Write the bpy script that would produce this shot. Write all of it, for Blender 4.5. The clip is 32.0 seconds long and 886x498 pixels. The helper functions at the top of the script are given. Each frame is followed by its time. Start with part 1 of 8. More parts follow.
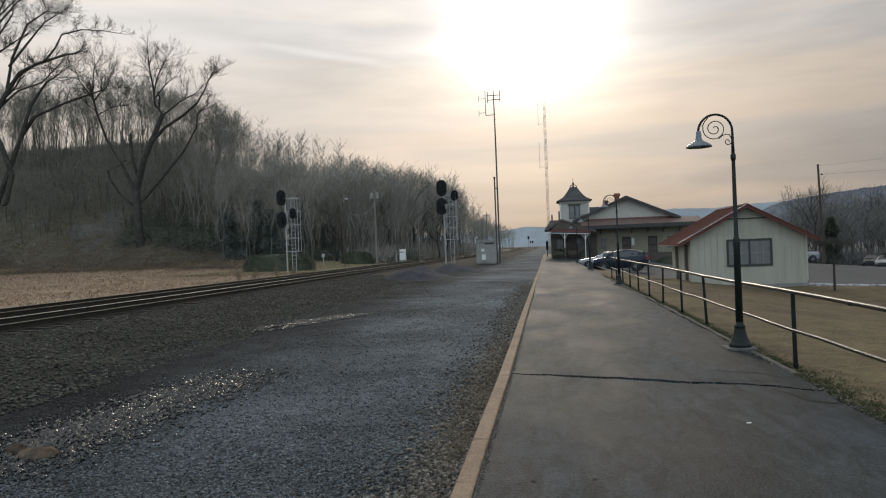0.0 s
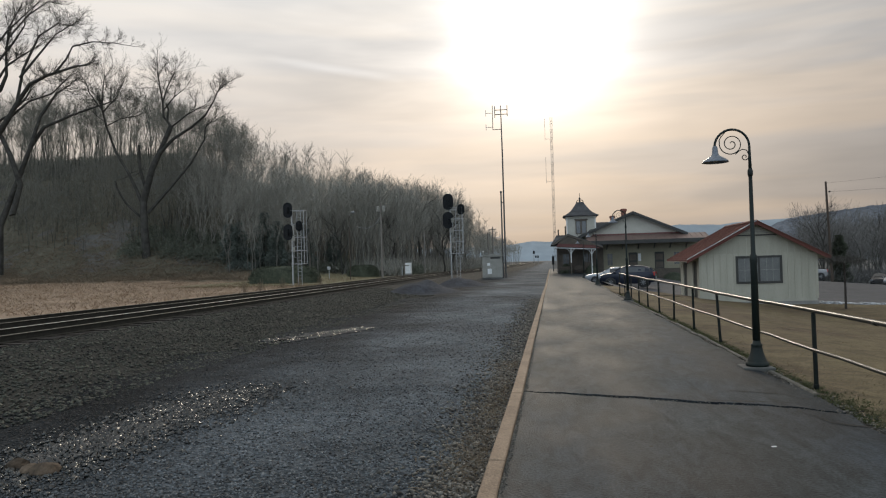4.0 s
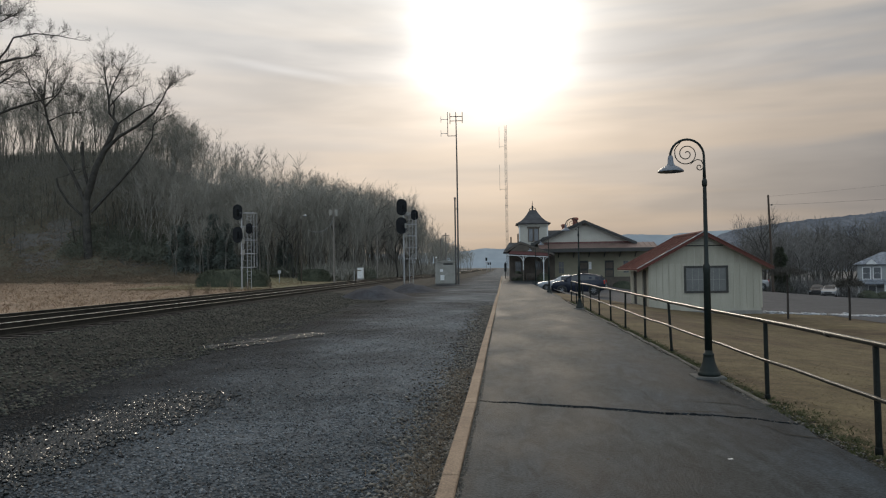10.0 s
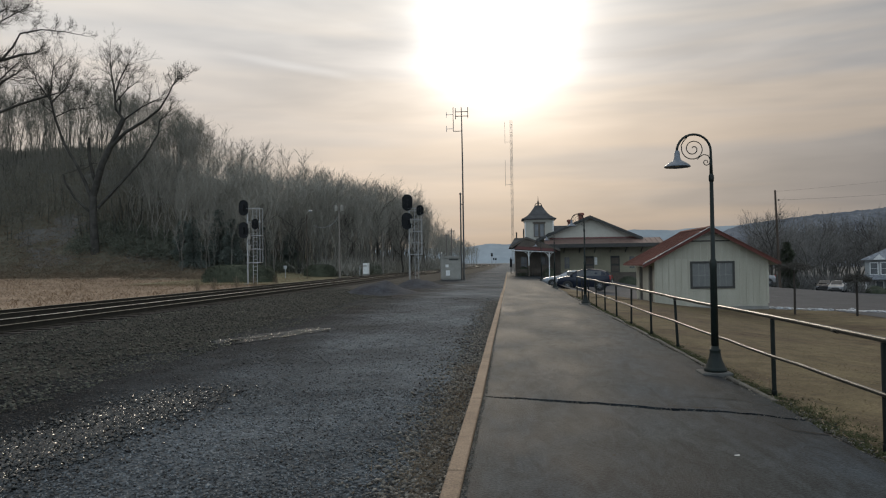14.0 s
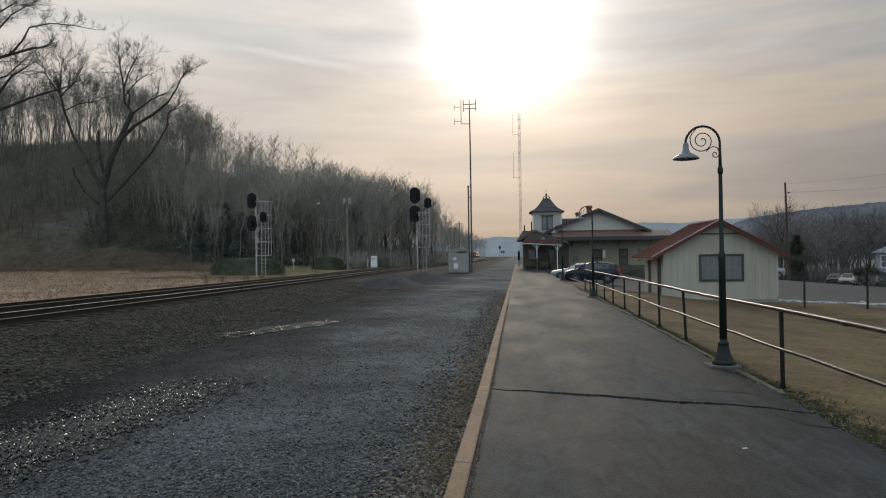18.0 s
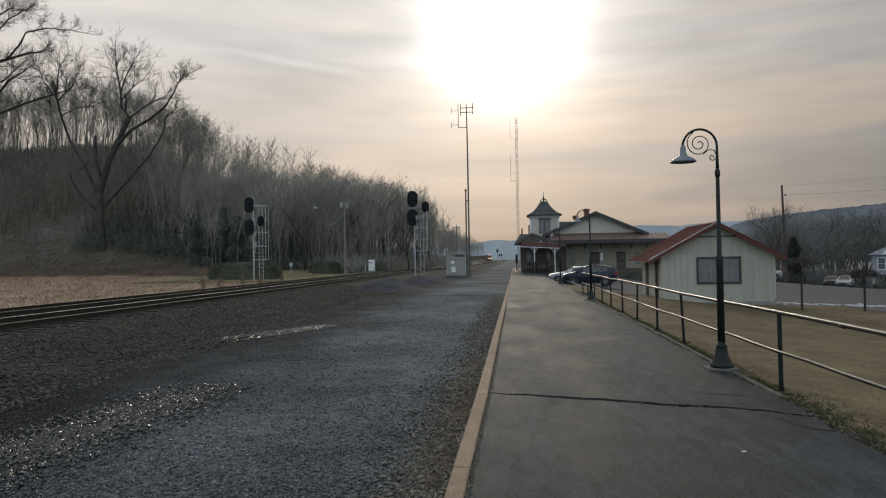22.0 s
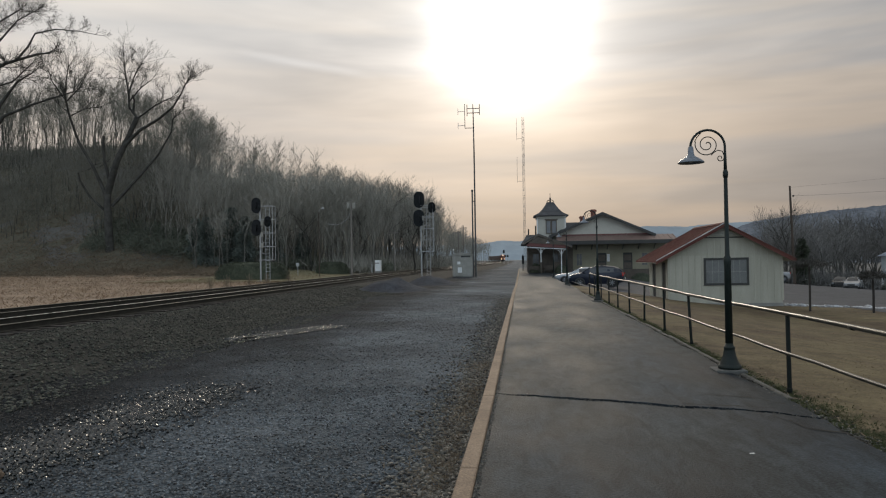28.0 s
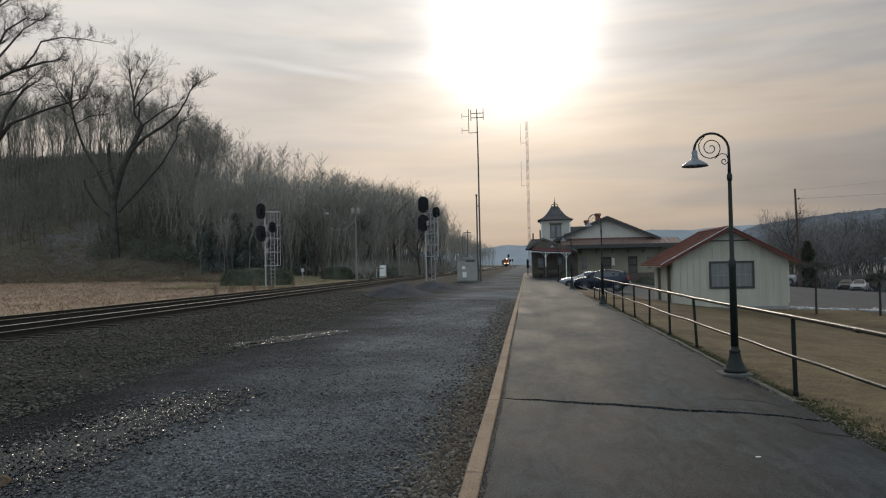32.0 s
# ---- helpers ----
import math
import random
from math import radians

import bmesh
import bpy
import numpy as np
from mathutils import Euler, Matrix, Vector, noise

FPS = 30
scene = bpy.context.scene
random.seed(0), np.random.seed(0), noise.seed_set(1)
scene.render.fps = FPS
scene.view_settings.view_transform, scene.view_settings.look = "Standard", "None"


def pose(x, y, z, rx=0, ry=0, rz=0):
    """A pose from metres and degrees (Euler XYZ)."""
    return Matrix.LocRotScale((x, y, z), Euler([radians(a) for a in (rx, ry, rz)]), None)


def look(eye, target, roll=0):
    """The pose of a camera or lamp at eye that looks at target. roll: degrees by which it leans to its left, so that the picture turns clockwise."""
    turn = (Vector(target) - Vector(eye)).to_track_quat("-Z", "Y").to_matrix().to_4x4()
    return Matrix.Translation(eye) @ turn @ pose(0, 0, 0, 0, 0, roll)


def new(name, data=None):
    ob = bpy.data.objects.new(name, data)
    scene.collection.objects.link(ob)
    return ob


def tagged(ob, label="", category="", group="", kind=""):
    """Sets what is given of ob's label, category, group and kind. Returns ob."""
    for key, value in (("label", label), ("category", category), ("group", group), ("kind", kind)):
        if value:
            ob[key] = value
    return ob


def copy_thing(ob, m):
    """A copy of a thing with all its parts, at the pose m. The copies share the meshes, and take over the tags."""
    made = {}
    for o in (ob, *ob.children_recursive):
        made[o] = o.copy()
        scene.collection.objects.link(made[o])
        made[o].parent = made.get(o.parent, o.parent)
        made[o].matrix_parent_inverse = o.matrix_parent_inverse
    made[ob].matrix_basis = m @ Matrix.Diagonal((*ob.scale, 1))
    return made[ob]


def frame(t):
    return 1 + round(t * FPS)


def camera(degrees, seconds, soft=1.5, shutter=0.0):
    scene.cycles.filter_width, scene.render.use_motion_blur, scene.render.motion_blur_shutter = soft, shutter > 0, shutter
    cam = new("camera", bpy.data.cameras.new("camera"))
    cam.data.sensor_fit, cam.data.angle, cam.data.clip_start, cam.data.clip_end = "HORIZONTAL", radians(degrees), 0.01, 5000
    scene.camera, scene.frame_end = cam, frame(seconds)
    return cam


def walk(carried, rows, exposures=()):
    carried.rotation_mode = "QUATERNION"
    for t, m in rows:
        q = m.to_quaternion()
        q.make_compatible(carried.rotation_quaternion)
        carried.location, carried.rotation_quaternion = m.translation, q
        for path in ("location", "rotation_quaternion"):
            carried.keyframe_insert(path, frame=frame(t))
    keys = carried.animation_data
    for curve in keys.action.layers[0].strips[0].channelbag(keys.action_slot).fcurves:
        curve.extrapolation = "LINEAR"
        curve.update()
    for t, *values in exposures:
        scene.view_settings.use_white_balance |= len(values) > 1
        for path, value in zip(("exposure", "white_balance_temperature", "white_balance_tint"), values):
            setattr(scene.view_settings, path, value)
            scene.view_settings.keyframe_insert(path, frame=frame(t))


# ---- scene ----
cam = camera(65.0, 32.0, 1.15)
PATH = [
    (0, (0.073, -0.655, 1.672), (-0.216, 1.324, 1.672), -2.2),
    (0.5, (0.097, -0.635, 1.674), (-0.194, 1.343, 1.673), -2.4),
    (1, (0.122, -0.594, 1.674), (-0.168, 1.384, 1.672), -2.1),
    (1.5, (0.156, -0.548, 1.671), (-0.137, 1.43, 1.676), -1.8),
    (2, (0.168, -0.477, 1.682), (-0.154, 1.497, 1.689), -2.0),
    (2.5, (0.099, -0.481, 1.684), (-0.239, 1.49, 1.699), -2.2),
    (3, (0.001, -0.544, 1.685), (-0.331, 1.428, 1.714), -1.9),
    (3.5, (-0.05, -0.567, 1.679), (-0.372, 1.407, 1.716), -1.6),
    (5.5, (-0.027, -0.233, 1.688), (-0.239, 1.755, 1.734), -2.3),
    (6, (-0.087, -0.253, 1.684), (-0.303, 1.735, 1.734), -1.6),
    (6.5, (-0.123, -0.238, 1.679), (-0.356, 1.748, 1.734), -1.2),
    (7, (-0.119, -0.252, 1.681), (-0.293, 1.74, 1.733), -1.4),
    (7.5, (-0.116, -0.271, 1.687), (-0.289, 1.72, 1.769), -0.4),
    (8, (-0.108, -0.276, 1.681), (-0.284, 1.715, 1.754), -0.4),
    (8.5, (-0.11, -0.277, 1.681), (-0.282, 1.715, 1.742), -0.4),
    (9, (-0.111, -0.269, 1.682), (-0.284, 1.723, 1.741), -0.7),
    (9.5, (-0.107, -0.275, 1.681), (-0.282, 1.717, 1.739), -0.7),
    (10, (-0.1, -0.273, 1.677), (-0.267, 1.719, 1.731), -0.8),
    (10.5, (-0.1, -0.266, 1.679), (-0.26, 1.727, 1.731), -0.8),
    (11, (-0.11, -0.255, 1.682), (-0.271, 1.738, 1.732), -0.7),
    (11.5, (-0.107, -0.258, 1.684), (-0.276, 1.734, 1.734), -0.9),
    (12, (-0.107, -0.268, 1.677), (-0.28, 1.724, 1.724), -0.8),
    (12.5, (-0.098, -0.255, 1.681), (-0.271, 1.737, 1.72), -0.7),
    (13, (-0.099, -0.256, 1.68), (-0.273, 1.736, 1.718), -0.9),
    (13.5, (-0.107, -0.255, 1.682), (-0.286, 1.736, 1.72), -0.9),
    (14, (-0.102, -0.263, 1.68), (-0.285, 1.728, 1.721), -0.8),
    (14.5, (-0.101, -0.269, 1.68), (-0.282, 1.722, 1.721), -0.9),
    (16.5, (-0.099, -0.253, 1.677), (-0.307, 1.736, 1.705), -1.0),
    (17, (-0.1, -0.256, 1.676), (-0.307, 1.733, 1.703), -0.9),
    (17.5, (-0.102, -0.25, 1.679), (-0.309, 1.74, 1.701), -0.7),
    (18, (-0.094, -0.258, 1.676), (-0.3, 1.731, 1.697), -0.8),
    (18.5, (-0.099, -0.245, 1.677), (-0.304, 1.744, 1.694), -1.0),
    (19, (-0.095, -0.243, 1.677), (-0.301, 1.746, 1.695), -1.1),
    (19.5, (-0.092, -0.251, 1.676), (-0.296, 1.738, 1.697), -1.0),
    (20, (-0.094, -0.255, 1.68), (-0.298, 1.735, 1.702), -1.1),
    (20.5, (-0.096, -0.262, 1.683), (-0.298, 1.728, 1.706), -1.2),
    (21, (-0.097, -0.249, 1.68), (-0.297, 1.74, 1.709), -1.0),
    (21.5, (-0.094, -0.252, 1.683), (-0.293, 1.738, 1.713), -1.0),
    (22, (-0.097, -0.249, 1.68), (-0.296, 1.741, 1.711), -1.0),
    (22.5, (-0.095, -0.249, 1.68), (-0.293, 1.741, 1.71), -1.1),
    (23, (-0.097, -0.249, 1.684), (-0.297, 1.74, 1.715), -1.1),
    (23.5, (-0.098, -0.252, 1.682), (-0.297, 1.738, 1.715), -1.1),
    (24, (-0.102, -0.254, 1.68), (-0.299, 1.736, 1.716), -0.9),
    (24.5, (-0.097, -0.26, 1.679), (-0.293, 1.73, 1.716), -0.9),
    (25, (-0.097, -0.256, 1.678), (-0.294, 1.734, 1.714), -1.0),
    (25.5, (-0.098, -0.247, 1.681), (-0.295, 1.742, 1.716), -1.0),
    (27.5, (-0.101, -0.258, 1.675), (-0.316, 1.73, 1.708), -1.0),
    (28, (-0.106, -0.253, 1.681), (-0.323, 1.735, 1.714), -0.9),
    (28.5, (-0.107, -0.261, 1.682), (-0.327, 1.727, 1.716), -0.8),
    (29, (-0.108, -0.25, 1.683), (-0.332, 1.737, 1.718), -0.9),
    (29.5, (-0.107, -0.25, 1.68), (-0.331, 1.737, 1.717), -0.8),
    (30, (-0.105, -0.25, 1.679), (-0.33, 1.737, 1.717), -0.8),
    (30.5, (-0.103, -0.253, 1.678), (-0.328, 1.734, 1.72), -0.9),
    (31, (-0.102, -0.261, 1.679), (-0.327, 1.726, 1.723), -1.0),
    (31.5, (-0.098, -0.27, 1.682), (-0.327, 1.717, 1.727), -1.1),
    (32, (-0.101, -0.27, 1.68), (-0.331, 1.717, 1.727), -1.2),
]
walk(cam, [(t, look(eye, target, roll)) for t, eye, target, roll in PATH], [(0, 0.24), (3, 0.22), (5.5, 0.26), (7, 0.22), (8.2, 0.10), (11, 0.09), (14, 0.07), (32, 0.07)])

# ---------------------------------------------------------------- light
SUN_DIR = Vector((-0.008, 0.949, 0.316)).normalized()


def build_world():
    world = bpy.data.worlds.new("evening_sky")
    scene.world = world
    world.use_nodes = True
    nt = world.node_tree
    nt.nodes.clear()
    N, L = nt.nodes.new, nt.links.new

    def math_node(op, a, b=None):
        n = N("ShaderNodeMath")
        n.operation = op
        for k, v in enumerate((a, b)):
            if v is None:
                continue
            if isinstance(v, (int, float)):
                n.inputs[k].default_value = v
            else:
                L(v, n.inputs[k])
        return n.outputs[0]

    sky = N("ShaderNodeTexSky")
    sky.sky_type, sky.sun_disc = "NISHITA", False
    sky.sun_elevation, sky.sun_rotation = math.asin(SUN_DIR.z), math.atan2(SUN_DIR.x, SUN_DIR.y)
    sky.air_density, sky.dust_density = 1.2, 3.0
    way = N("ShaderNodeTexCoord").outputs["Generated"]
    # cloud sheet, drawn out along the horizon
    stretch = N("ShaderNodeMapping")
    stretch.inputs["Scale"].default_value = (1.0, 0.9, 6.5)
    stretch.inputs["Rotation"].default_value = (0, radians(6), 0)
    L(way, stretch.inputs["Vector"])
    cloud = N("ShaderNodeTexNoise")
    cloud.inputs["Scale"].default_value, cloud.inputs["Detail"].default_value = 2.3, 4
    cloud.inputs["Roughness"].default_value, cloud.inputs["Distortion"].default_value = 0.5, 0.3
    L(stretch.outputs[0], cloud.inputs["Vector"])
    tone = N("ShaderNodeValToRGB")
    tone.color_ramp.elements[0].position, tone.color_ramp.elements[0].color = 0.34, (0.325, 0.33, 0.34, 1)
    tone.color_ramp.elements[1].position, tone.color_ramp.elements[1].color = 0.64, (0.48, 0.465, 0.45, 1)
    L(cloud.outputs["Fac"], tone.inputs["Fac"])
    # warm band over the horizon
    split = N("ShaderNodeSeparateXYZ")
    L(way, split.inputs[0])
    low = N("ShaderNodeValToRGB")
    low.color_ramp.elements[0].position, low.color_ramp.elements[0].color = 0.0, (0.58, 0.545, 0.53, 1)
    low.color_ramp.elements[1].position, low.color_ramp.elements[1].color = 0.42, (0.98, 1.0, 1.0, 1)
    mid = low.color_ramp.elements.new(0.12)
    mid.color = (0.79, 0.715, 0.655, 1)
    upper = low.color_ramp.elements.new(0.24)
    upper.color = (0.92, 0.885, 0.85, 1)
    L(split.outputs["Z"], low.inputs["Fac"])
    warm = N("ShaderNodeMix")
    warm.data_type, warm.blend_type = "RGBA", "MULTIPLY"
    warm.inputs["Factor"].default_value = 1.0
    # the sheet is thinner, so brighter, towards the south
    thin = N("ShaderNodeMapRange")
    thin.inputs["From Min"].default_value, thin.inputs["From Max"].default_value = -0.55, 0.35
    thin.inputs["To Min"].default_value, thin.inputs["To Max"].default_value = 1.55, 1.0
    L(split.outputs["X"], thin.inputs["Value"])
    south = N("ShaderNodeMix")
    south.data_type, south.blend_type = "RGBA", "MULTIPLY"
    south.inputs["Factor"].default_value = 1.0
    L(tone.outputs["Color"], south.inputs[6])
    L(thin.outputs[0], south.inputs[7])
    # low banks of cloud, grey and peach by turns
    flat = N("ShaderNodeMapping")
    flat.inputs["Scale"].default_value = (0.8, 0.8, 10.0)
    flat.inputs["Location"].default_value = (0.3, 0.0, 0.2)
    flat.inputs["Rotation"].default_value = (0, radians(-3), 0)
    L(way, flat.inputs["Vector"])
    bank = N("ShaderNodeTexNoise")
    bank.inputs["Scale"].default_value, bank.inputs["Detail"].default_value, bank.inputs["Roughness"].default_value = 2.0, 3, 0.45
    L(flat.outputs[0], bank.inputs["Vector"])
    hue = N("ShaderNodeValToRGB")
    hue.color_ramp.elements[0].position, hue.color_ramp.elements[0].color = 0.42, (0.84, 0.86, 0.90, 1)
    hue.color_ramp.elements[1].position, hue.color_ramp.elements[1].color = 0.58, (1.17, 1.07, 0.965, 1)
    L(bank.outputs["Fac"], hue.inputs["Fac"])
    low_down = N("ShaderNodeMapRange")
    low_down.inputs["From Min"].default_value, low_down.inputs["From Max"].default_value = 0.48, 0.22
    low_down.inputs["To Min"].default_value, low_down.inputs["To Max"].default_value = 0.3, 1.0
    L(split.outputs["Z"], low_down.inputs["Value"])
    banks = N("ShaderNodeMix")
    banks.data_type, banks.blend_type = "RGBA", "MULTIPLY"
    # they thin out towards the south
    side = N("ShaderNodeMapRange")
    side.inputs["From Min"].default_value, side.inputs["From Max"].default_value = -0.35, 0.05
    side.inputs["To Min"].default_value, side.inputs["To Max"].default_value = 0.35, 1.0
    L(split.outputs["X"], side.inputs["Value"])
    L(math_node("MULTIPLY", low_down.outputs[0], side.outputs[0]), banks.inputs["Factor"])
    L(south.outputs[2], banks.inputs[6])
    L(hue.outputs["Color"], banks.inputs[7])
    L(banks.outputs[2], warm.inputs[6])
    L(low.outputs["Color"], warm.inputs[7])
    veil = N("ShaderNodeMix")
    veil.data_type = "RGBA"
    veil.inputs["Factor"].default_value = 0.965
    dim = N("ShaderNodeMix")
    dim.data_type, dim.blend_type = "RGBA", "MULTIPLY"
    dim.inputs["Factor"].default_value = 1.0
    dim.inputs[7].default_value = (0.1, 0.1, 0.1, 1)
    L(sky.outputs["Color"], dim.inputs[6])
    L(dim.outputs[2], veil.inputs[6])
    L(warm.outputs[2], veil.inputs[7])
    # the sun behind the cloud: a bright core in a wide glow
    dot = N("ShaderNodeVectorMath")
    dot.operation = "DOT_PRODUCT"
    dot.inputs[1].default_value = SUN_DIR
    unit = N("ShaderNodeVectorMath")
    unit.operation = "NORMALIZE"
    L(way, unit.inputs[0])
    L(unit.outputs[0], dot.inputs[0])
    near = math_node("MAXIMUM", dot.outputs["Value"], 0.0)
    core = math_node("MULTIPLY", math_node("POWER", near, 400.0), 3.0)
    halo = math_node("MULTIPLY", math_node("POWER", near, 80.0), 0.38)
    wide = math_node("MULTIPLY", math_node("POWER", near, 9.0), 0.11)
    thick = math_node("ADD", math_node("MULTIPLY", cloud.outputs["Fac"], 1.3), 0.35)
    glow = math_node("MULTIPLY", math_node("ADD", math_node("ADD", core, halo), wide), thick)
    tint = N("ShaderNodeMix")
    tint.data_type, tint.blend_type = "RGBA", "MULTIPLY"
    tint.inputs["Factor"].default_value = 1.0
    L(low.outputs["Color"], tint.inputs[6])
    L(glow, tint.inputs[7])
    total = N("ShaderNodeMix")
    total.data_type, total.blend_type = "RGBA", "ADD"
    total.inputs["Factor"].default_value = 1.0
    # the cloud thins to pale blue away from the sun
    apart = N("ShaderNodeMapRange")
    apart.interpolation_type = "SMOOTHSTEP"
    apart.inputs["From Min"].default_value, apart.inputs["From Max"].default_value = 0.55, -0.5
    L(dot.outputs["Value"], apart.inputs["Value"])
    east = N("ShaderNodeMix")
    east.data_type = "RGBA"
    L(apart.outputs[0], east.inputs["Factor"])
    L(veil.outputs[2], east.inputs[6])
    east.inputs[7].default_value = (0.60, 0.72, 0.84, 1)
    L(east.outputs[2], total.inputs[6])
    L(tint.outputs[2], total.inputs[7])
    # one thin bright streak of high cloud beside the sun
    def along_way(v):
        d = N("ShaderNodeVectorMath")
        d.operation = "DOT_PRODUCT"
        d.inputs[1].default_value = v
        L(unit.outputs[0], d.inputs[0])
        return d.outputs["Value"]

    def fade(value, a, b):
        r = N("ShaderNodeMapRange")
        r.interpolation_type = "SMOOTHSTEP"
        r.inputs["From Min"].default_value, r.inputs["From Max"].default_value = a, b
        L(value, r.inputs["Value"])
        return r.outputs[0]
    wisp = math_node("MULTIPLY", fade(math_node("ABSOLUTE", along_way((-0.2162, 0.2135, -0.9527))), 0.0085, 0.0), fade(along_way((-0.2809, 0.9209, 0.2701)), 0.9948, 0.9999))
    wisp = math_node("MULTIPLY", math_node("MULTIPLY", wisp, cloud.outputs["Fac"]), 0.22)
    streak = N("ShaderNodeMix")
    streak.data_type, streak.blend_type = "RGBA", "ADD"
    streak.inputs["Factor"].default_value = 1.0
    L(total.outputs[2], streak.inputs[6])
    L(wisp, streak.inputs[7])
    back = N("ShaderNodeBackground")
    back.inputs["Strength"].default_value = 1.0
    L(streak.outputs[2], back.inputs["Color"])
    L(back.outputs[0], N("ShaderNodeOutputWorld").inputs["Surface"])


build_world()
sun = bpy.data.lights.new("sun", "SUN")
sun.energy, sun.angle, sun.color = 0.5, radians(12), (1.0, 0.86, 0.68)
new("sun", sun).matrix_world = look(SUN_DIR * 400, (0, 0, 0))

# ---------------------------------------------------------------- materials


def surf(name, a, b, scale=2.0, rough=0.8, metal=0.0, bump=0.3, grain=60.0, spread=0.25, vary=0.0, cells=0.0, spec=0.5, wet=0.0, stretch=None, islands=0.0, blotch=0.0, damp=None, hue=0.0):
    """A surface that wanders between two colours, with fine grain and relief; cells: relief of stones at that scale."""
    m = bpy.data.materials.new(name)
    m.use_nodes = True
    nt = m.node_tree
    N, L = nt.nodes.new, nt.links.new
    bsdf = nt.nodes["Principled BSDF"]
    bsdf.inputs["Metallic"].default_value = metal
    bsdf.inputs["Specular IOR Level"].default_value = spec
    where = N("ShaderNodeTexCoord").outputs["Object"]
    even = where
    if stretch:
        mp = N("ShaderNodeMapping")
        mp.inputs["Scale"].default_value = stretch
        L(where, mp.inputs["Vector"])
        where = mp.outputs[0]
    big = N("ShaderNodeTexNoise")
    big.inputs["Scale"].default_value, big.inputs["Detail"].default_value = scale, 6
    big.inputs["Roughness"].default_value = 0.62
    fine = N("ShaderNodeTexNoise")
    fine.inputs["Scale"].default_value, fine.inputs["Detail"].default_value = grain, 4
    L(where, big.inputs["Vector"])
    L(even if hue else where, fine.inputs["Vector"])
    ramp = N("ShaderNodeValToRGB")
    ramp.color_ramp.elements[0].position, ramp.color_ramp.elements[0].color = 0.32, (*a, 1)
    ramp.color_ramp.elements[1].position, ramp.color_ramp.elements[1].color = 0.68, (*b, 1)
    L(big.outputs["Fac"], ramp.inputs["Fac"])
    colour = ramp.outputs["Color"]

    def scaled(colour, value, low, high):
        rng = N("ShaderNodeMapRange")
        rng.inputs["To Min"].default_value, rng.inputs["To Max"].default_value = low, high
        L(value, rng.inputs["Value"])
        mul = N("ShaderNodeMix")
        mul.data_type, mul.blend_type = "RGBA", "MULTIPLY"
        mul.inputs["Factor"].default_value = 1.0
        L(colour, mul.inputs[6])
        L(rng.outputs[0], mul.inputs[7])
        return mul.outputs[2]

    colour = scaled(colour, fine.outputs["Fac"], 1 - 2 * spread, 1 + 2 * spread)
    height = fine.outputs["Fac"]
    if cells:
        cell = N("ShaderNodeTexVoronoi")
        cell.inputs["Scale"].default_value = cells
        L(where, cell.inputs["Vector"])
        tone = N("ShaderNodeRGBToBW")
        L(cell.outputs["Color"], tone.inputs[0])
        colour = scaled(colour, tone.outputs[0], 0.55, 1.45)
        height = cell.outputs["Distance"]
    if blotch:
        stain = N("ShaderNodeTexNoise")
        stain.inputs["Scale"].default_value, stain.inputs["Detail"].default_value = scale * 5.5, 7
        stain.inputs["Roughness"].default_value, stain.inputs["Distortion"].default_value = 0.7, 0.8
        L(where, stain.inputs["Vector"])
        sharp = N("ShaderNodeMapRange")
        sharp.inputs["From Min"].default_value, sharp.inputs["From Max"].default_value = 0.38, 0.62
        L(stain.outputs["Fac"], sharp.inputs["Value"])
        colour = scaled(colour, sharp.outputs[0], 1 - blotch, 1 + blotch * 0.6)
    if hue:
        # wide patches of warmer and colder tint
        tint = N("ShaderNodeTexNoise")
        tint.inputs["Scale"].default_value, tint.inputs["Detail"].default_value = scale * 0.8, 5
        L(where, tint.inputs["Vector"])
        shades = N("ShaderNodeValToRGB")
        shades.color_ramp.elements[0].position, shades.color_ramp.elements[0].color = 0.38, (1 + hue, 1.0, 1 - hue * 0.9, 1)
        shades.color_ramp.elements[1].position, shades.color_ramp.elements[1].color = 0.62, (1 - hue * 0.8, 1 - hue * 0.2, 1 + hue, 1)
        L(tint.outputs["Fac"], shades.inputs["Fac"])
        blend = N("ShaderNodeMix")
        blend.data_type, blend.blend_type = "RGBA", "MULTIPLY"
        blend.inputs["Factor"].default_value = 1.0
        L(colour, blend.inputs[6])
        L(shades.outputs["Color"], blend.inputs[7])
        colour = blend.outputs[2]
    if damp:
        # darker where the yard stays damp, with a wandering border: from x, to x, factor there, factor where dry
        part_x = N("ShaderNodeSeparateXYZ")
        L(where, part_x.inputs[0])
        wander = N("ShaderNodeTexNoise")
        wander.inputs["Scale"].default_value, wander.inputs["Detail"].default_value = 0.35, 4
        L(where, wander.inputs["Vector"])
        shift = N("ShaderNodeMath")
        shift.operation = "MULTIPLY_ADD"
        shift.inputs[1].default_value = 6.0
        L(wander.outputs["Fac"], shift.inputs[0])
        L(part_x.outputs["X"], shift.inputs[2])
        border = N("ShaderNodeMapRange")
        border.interpolation_type = "SMOOTHSTEP"
        border.inputs["From Min"].default_value, border.inputs["From Max"].default_value = damp[0] + 3, damp[1] + 3
        L(shift.outputs[0], border.inputs["Value"])
        colour = scaled(colour, border.outputs[0], damp[2], damp[3])
    if vary:
        colour = scaled(colour, N("ShaderNodeObjectInfo").outputs["Random"], 1 - vary, 1 + vary)
    if islands:
        colour = scaled(colour, N("ShaderNodeNewGeometry").outputs["Random Per Island"], 1 - islands, 1 + islands)
    L(colour, bsdf.inputs["Base Color"])
    rr = N("ShaderNodeMapRange")
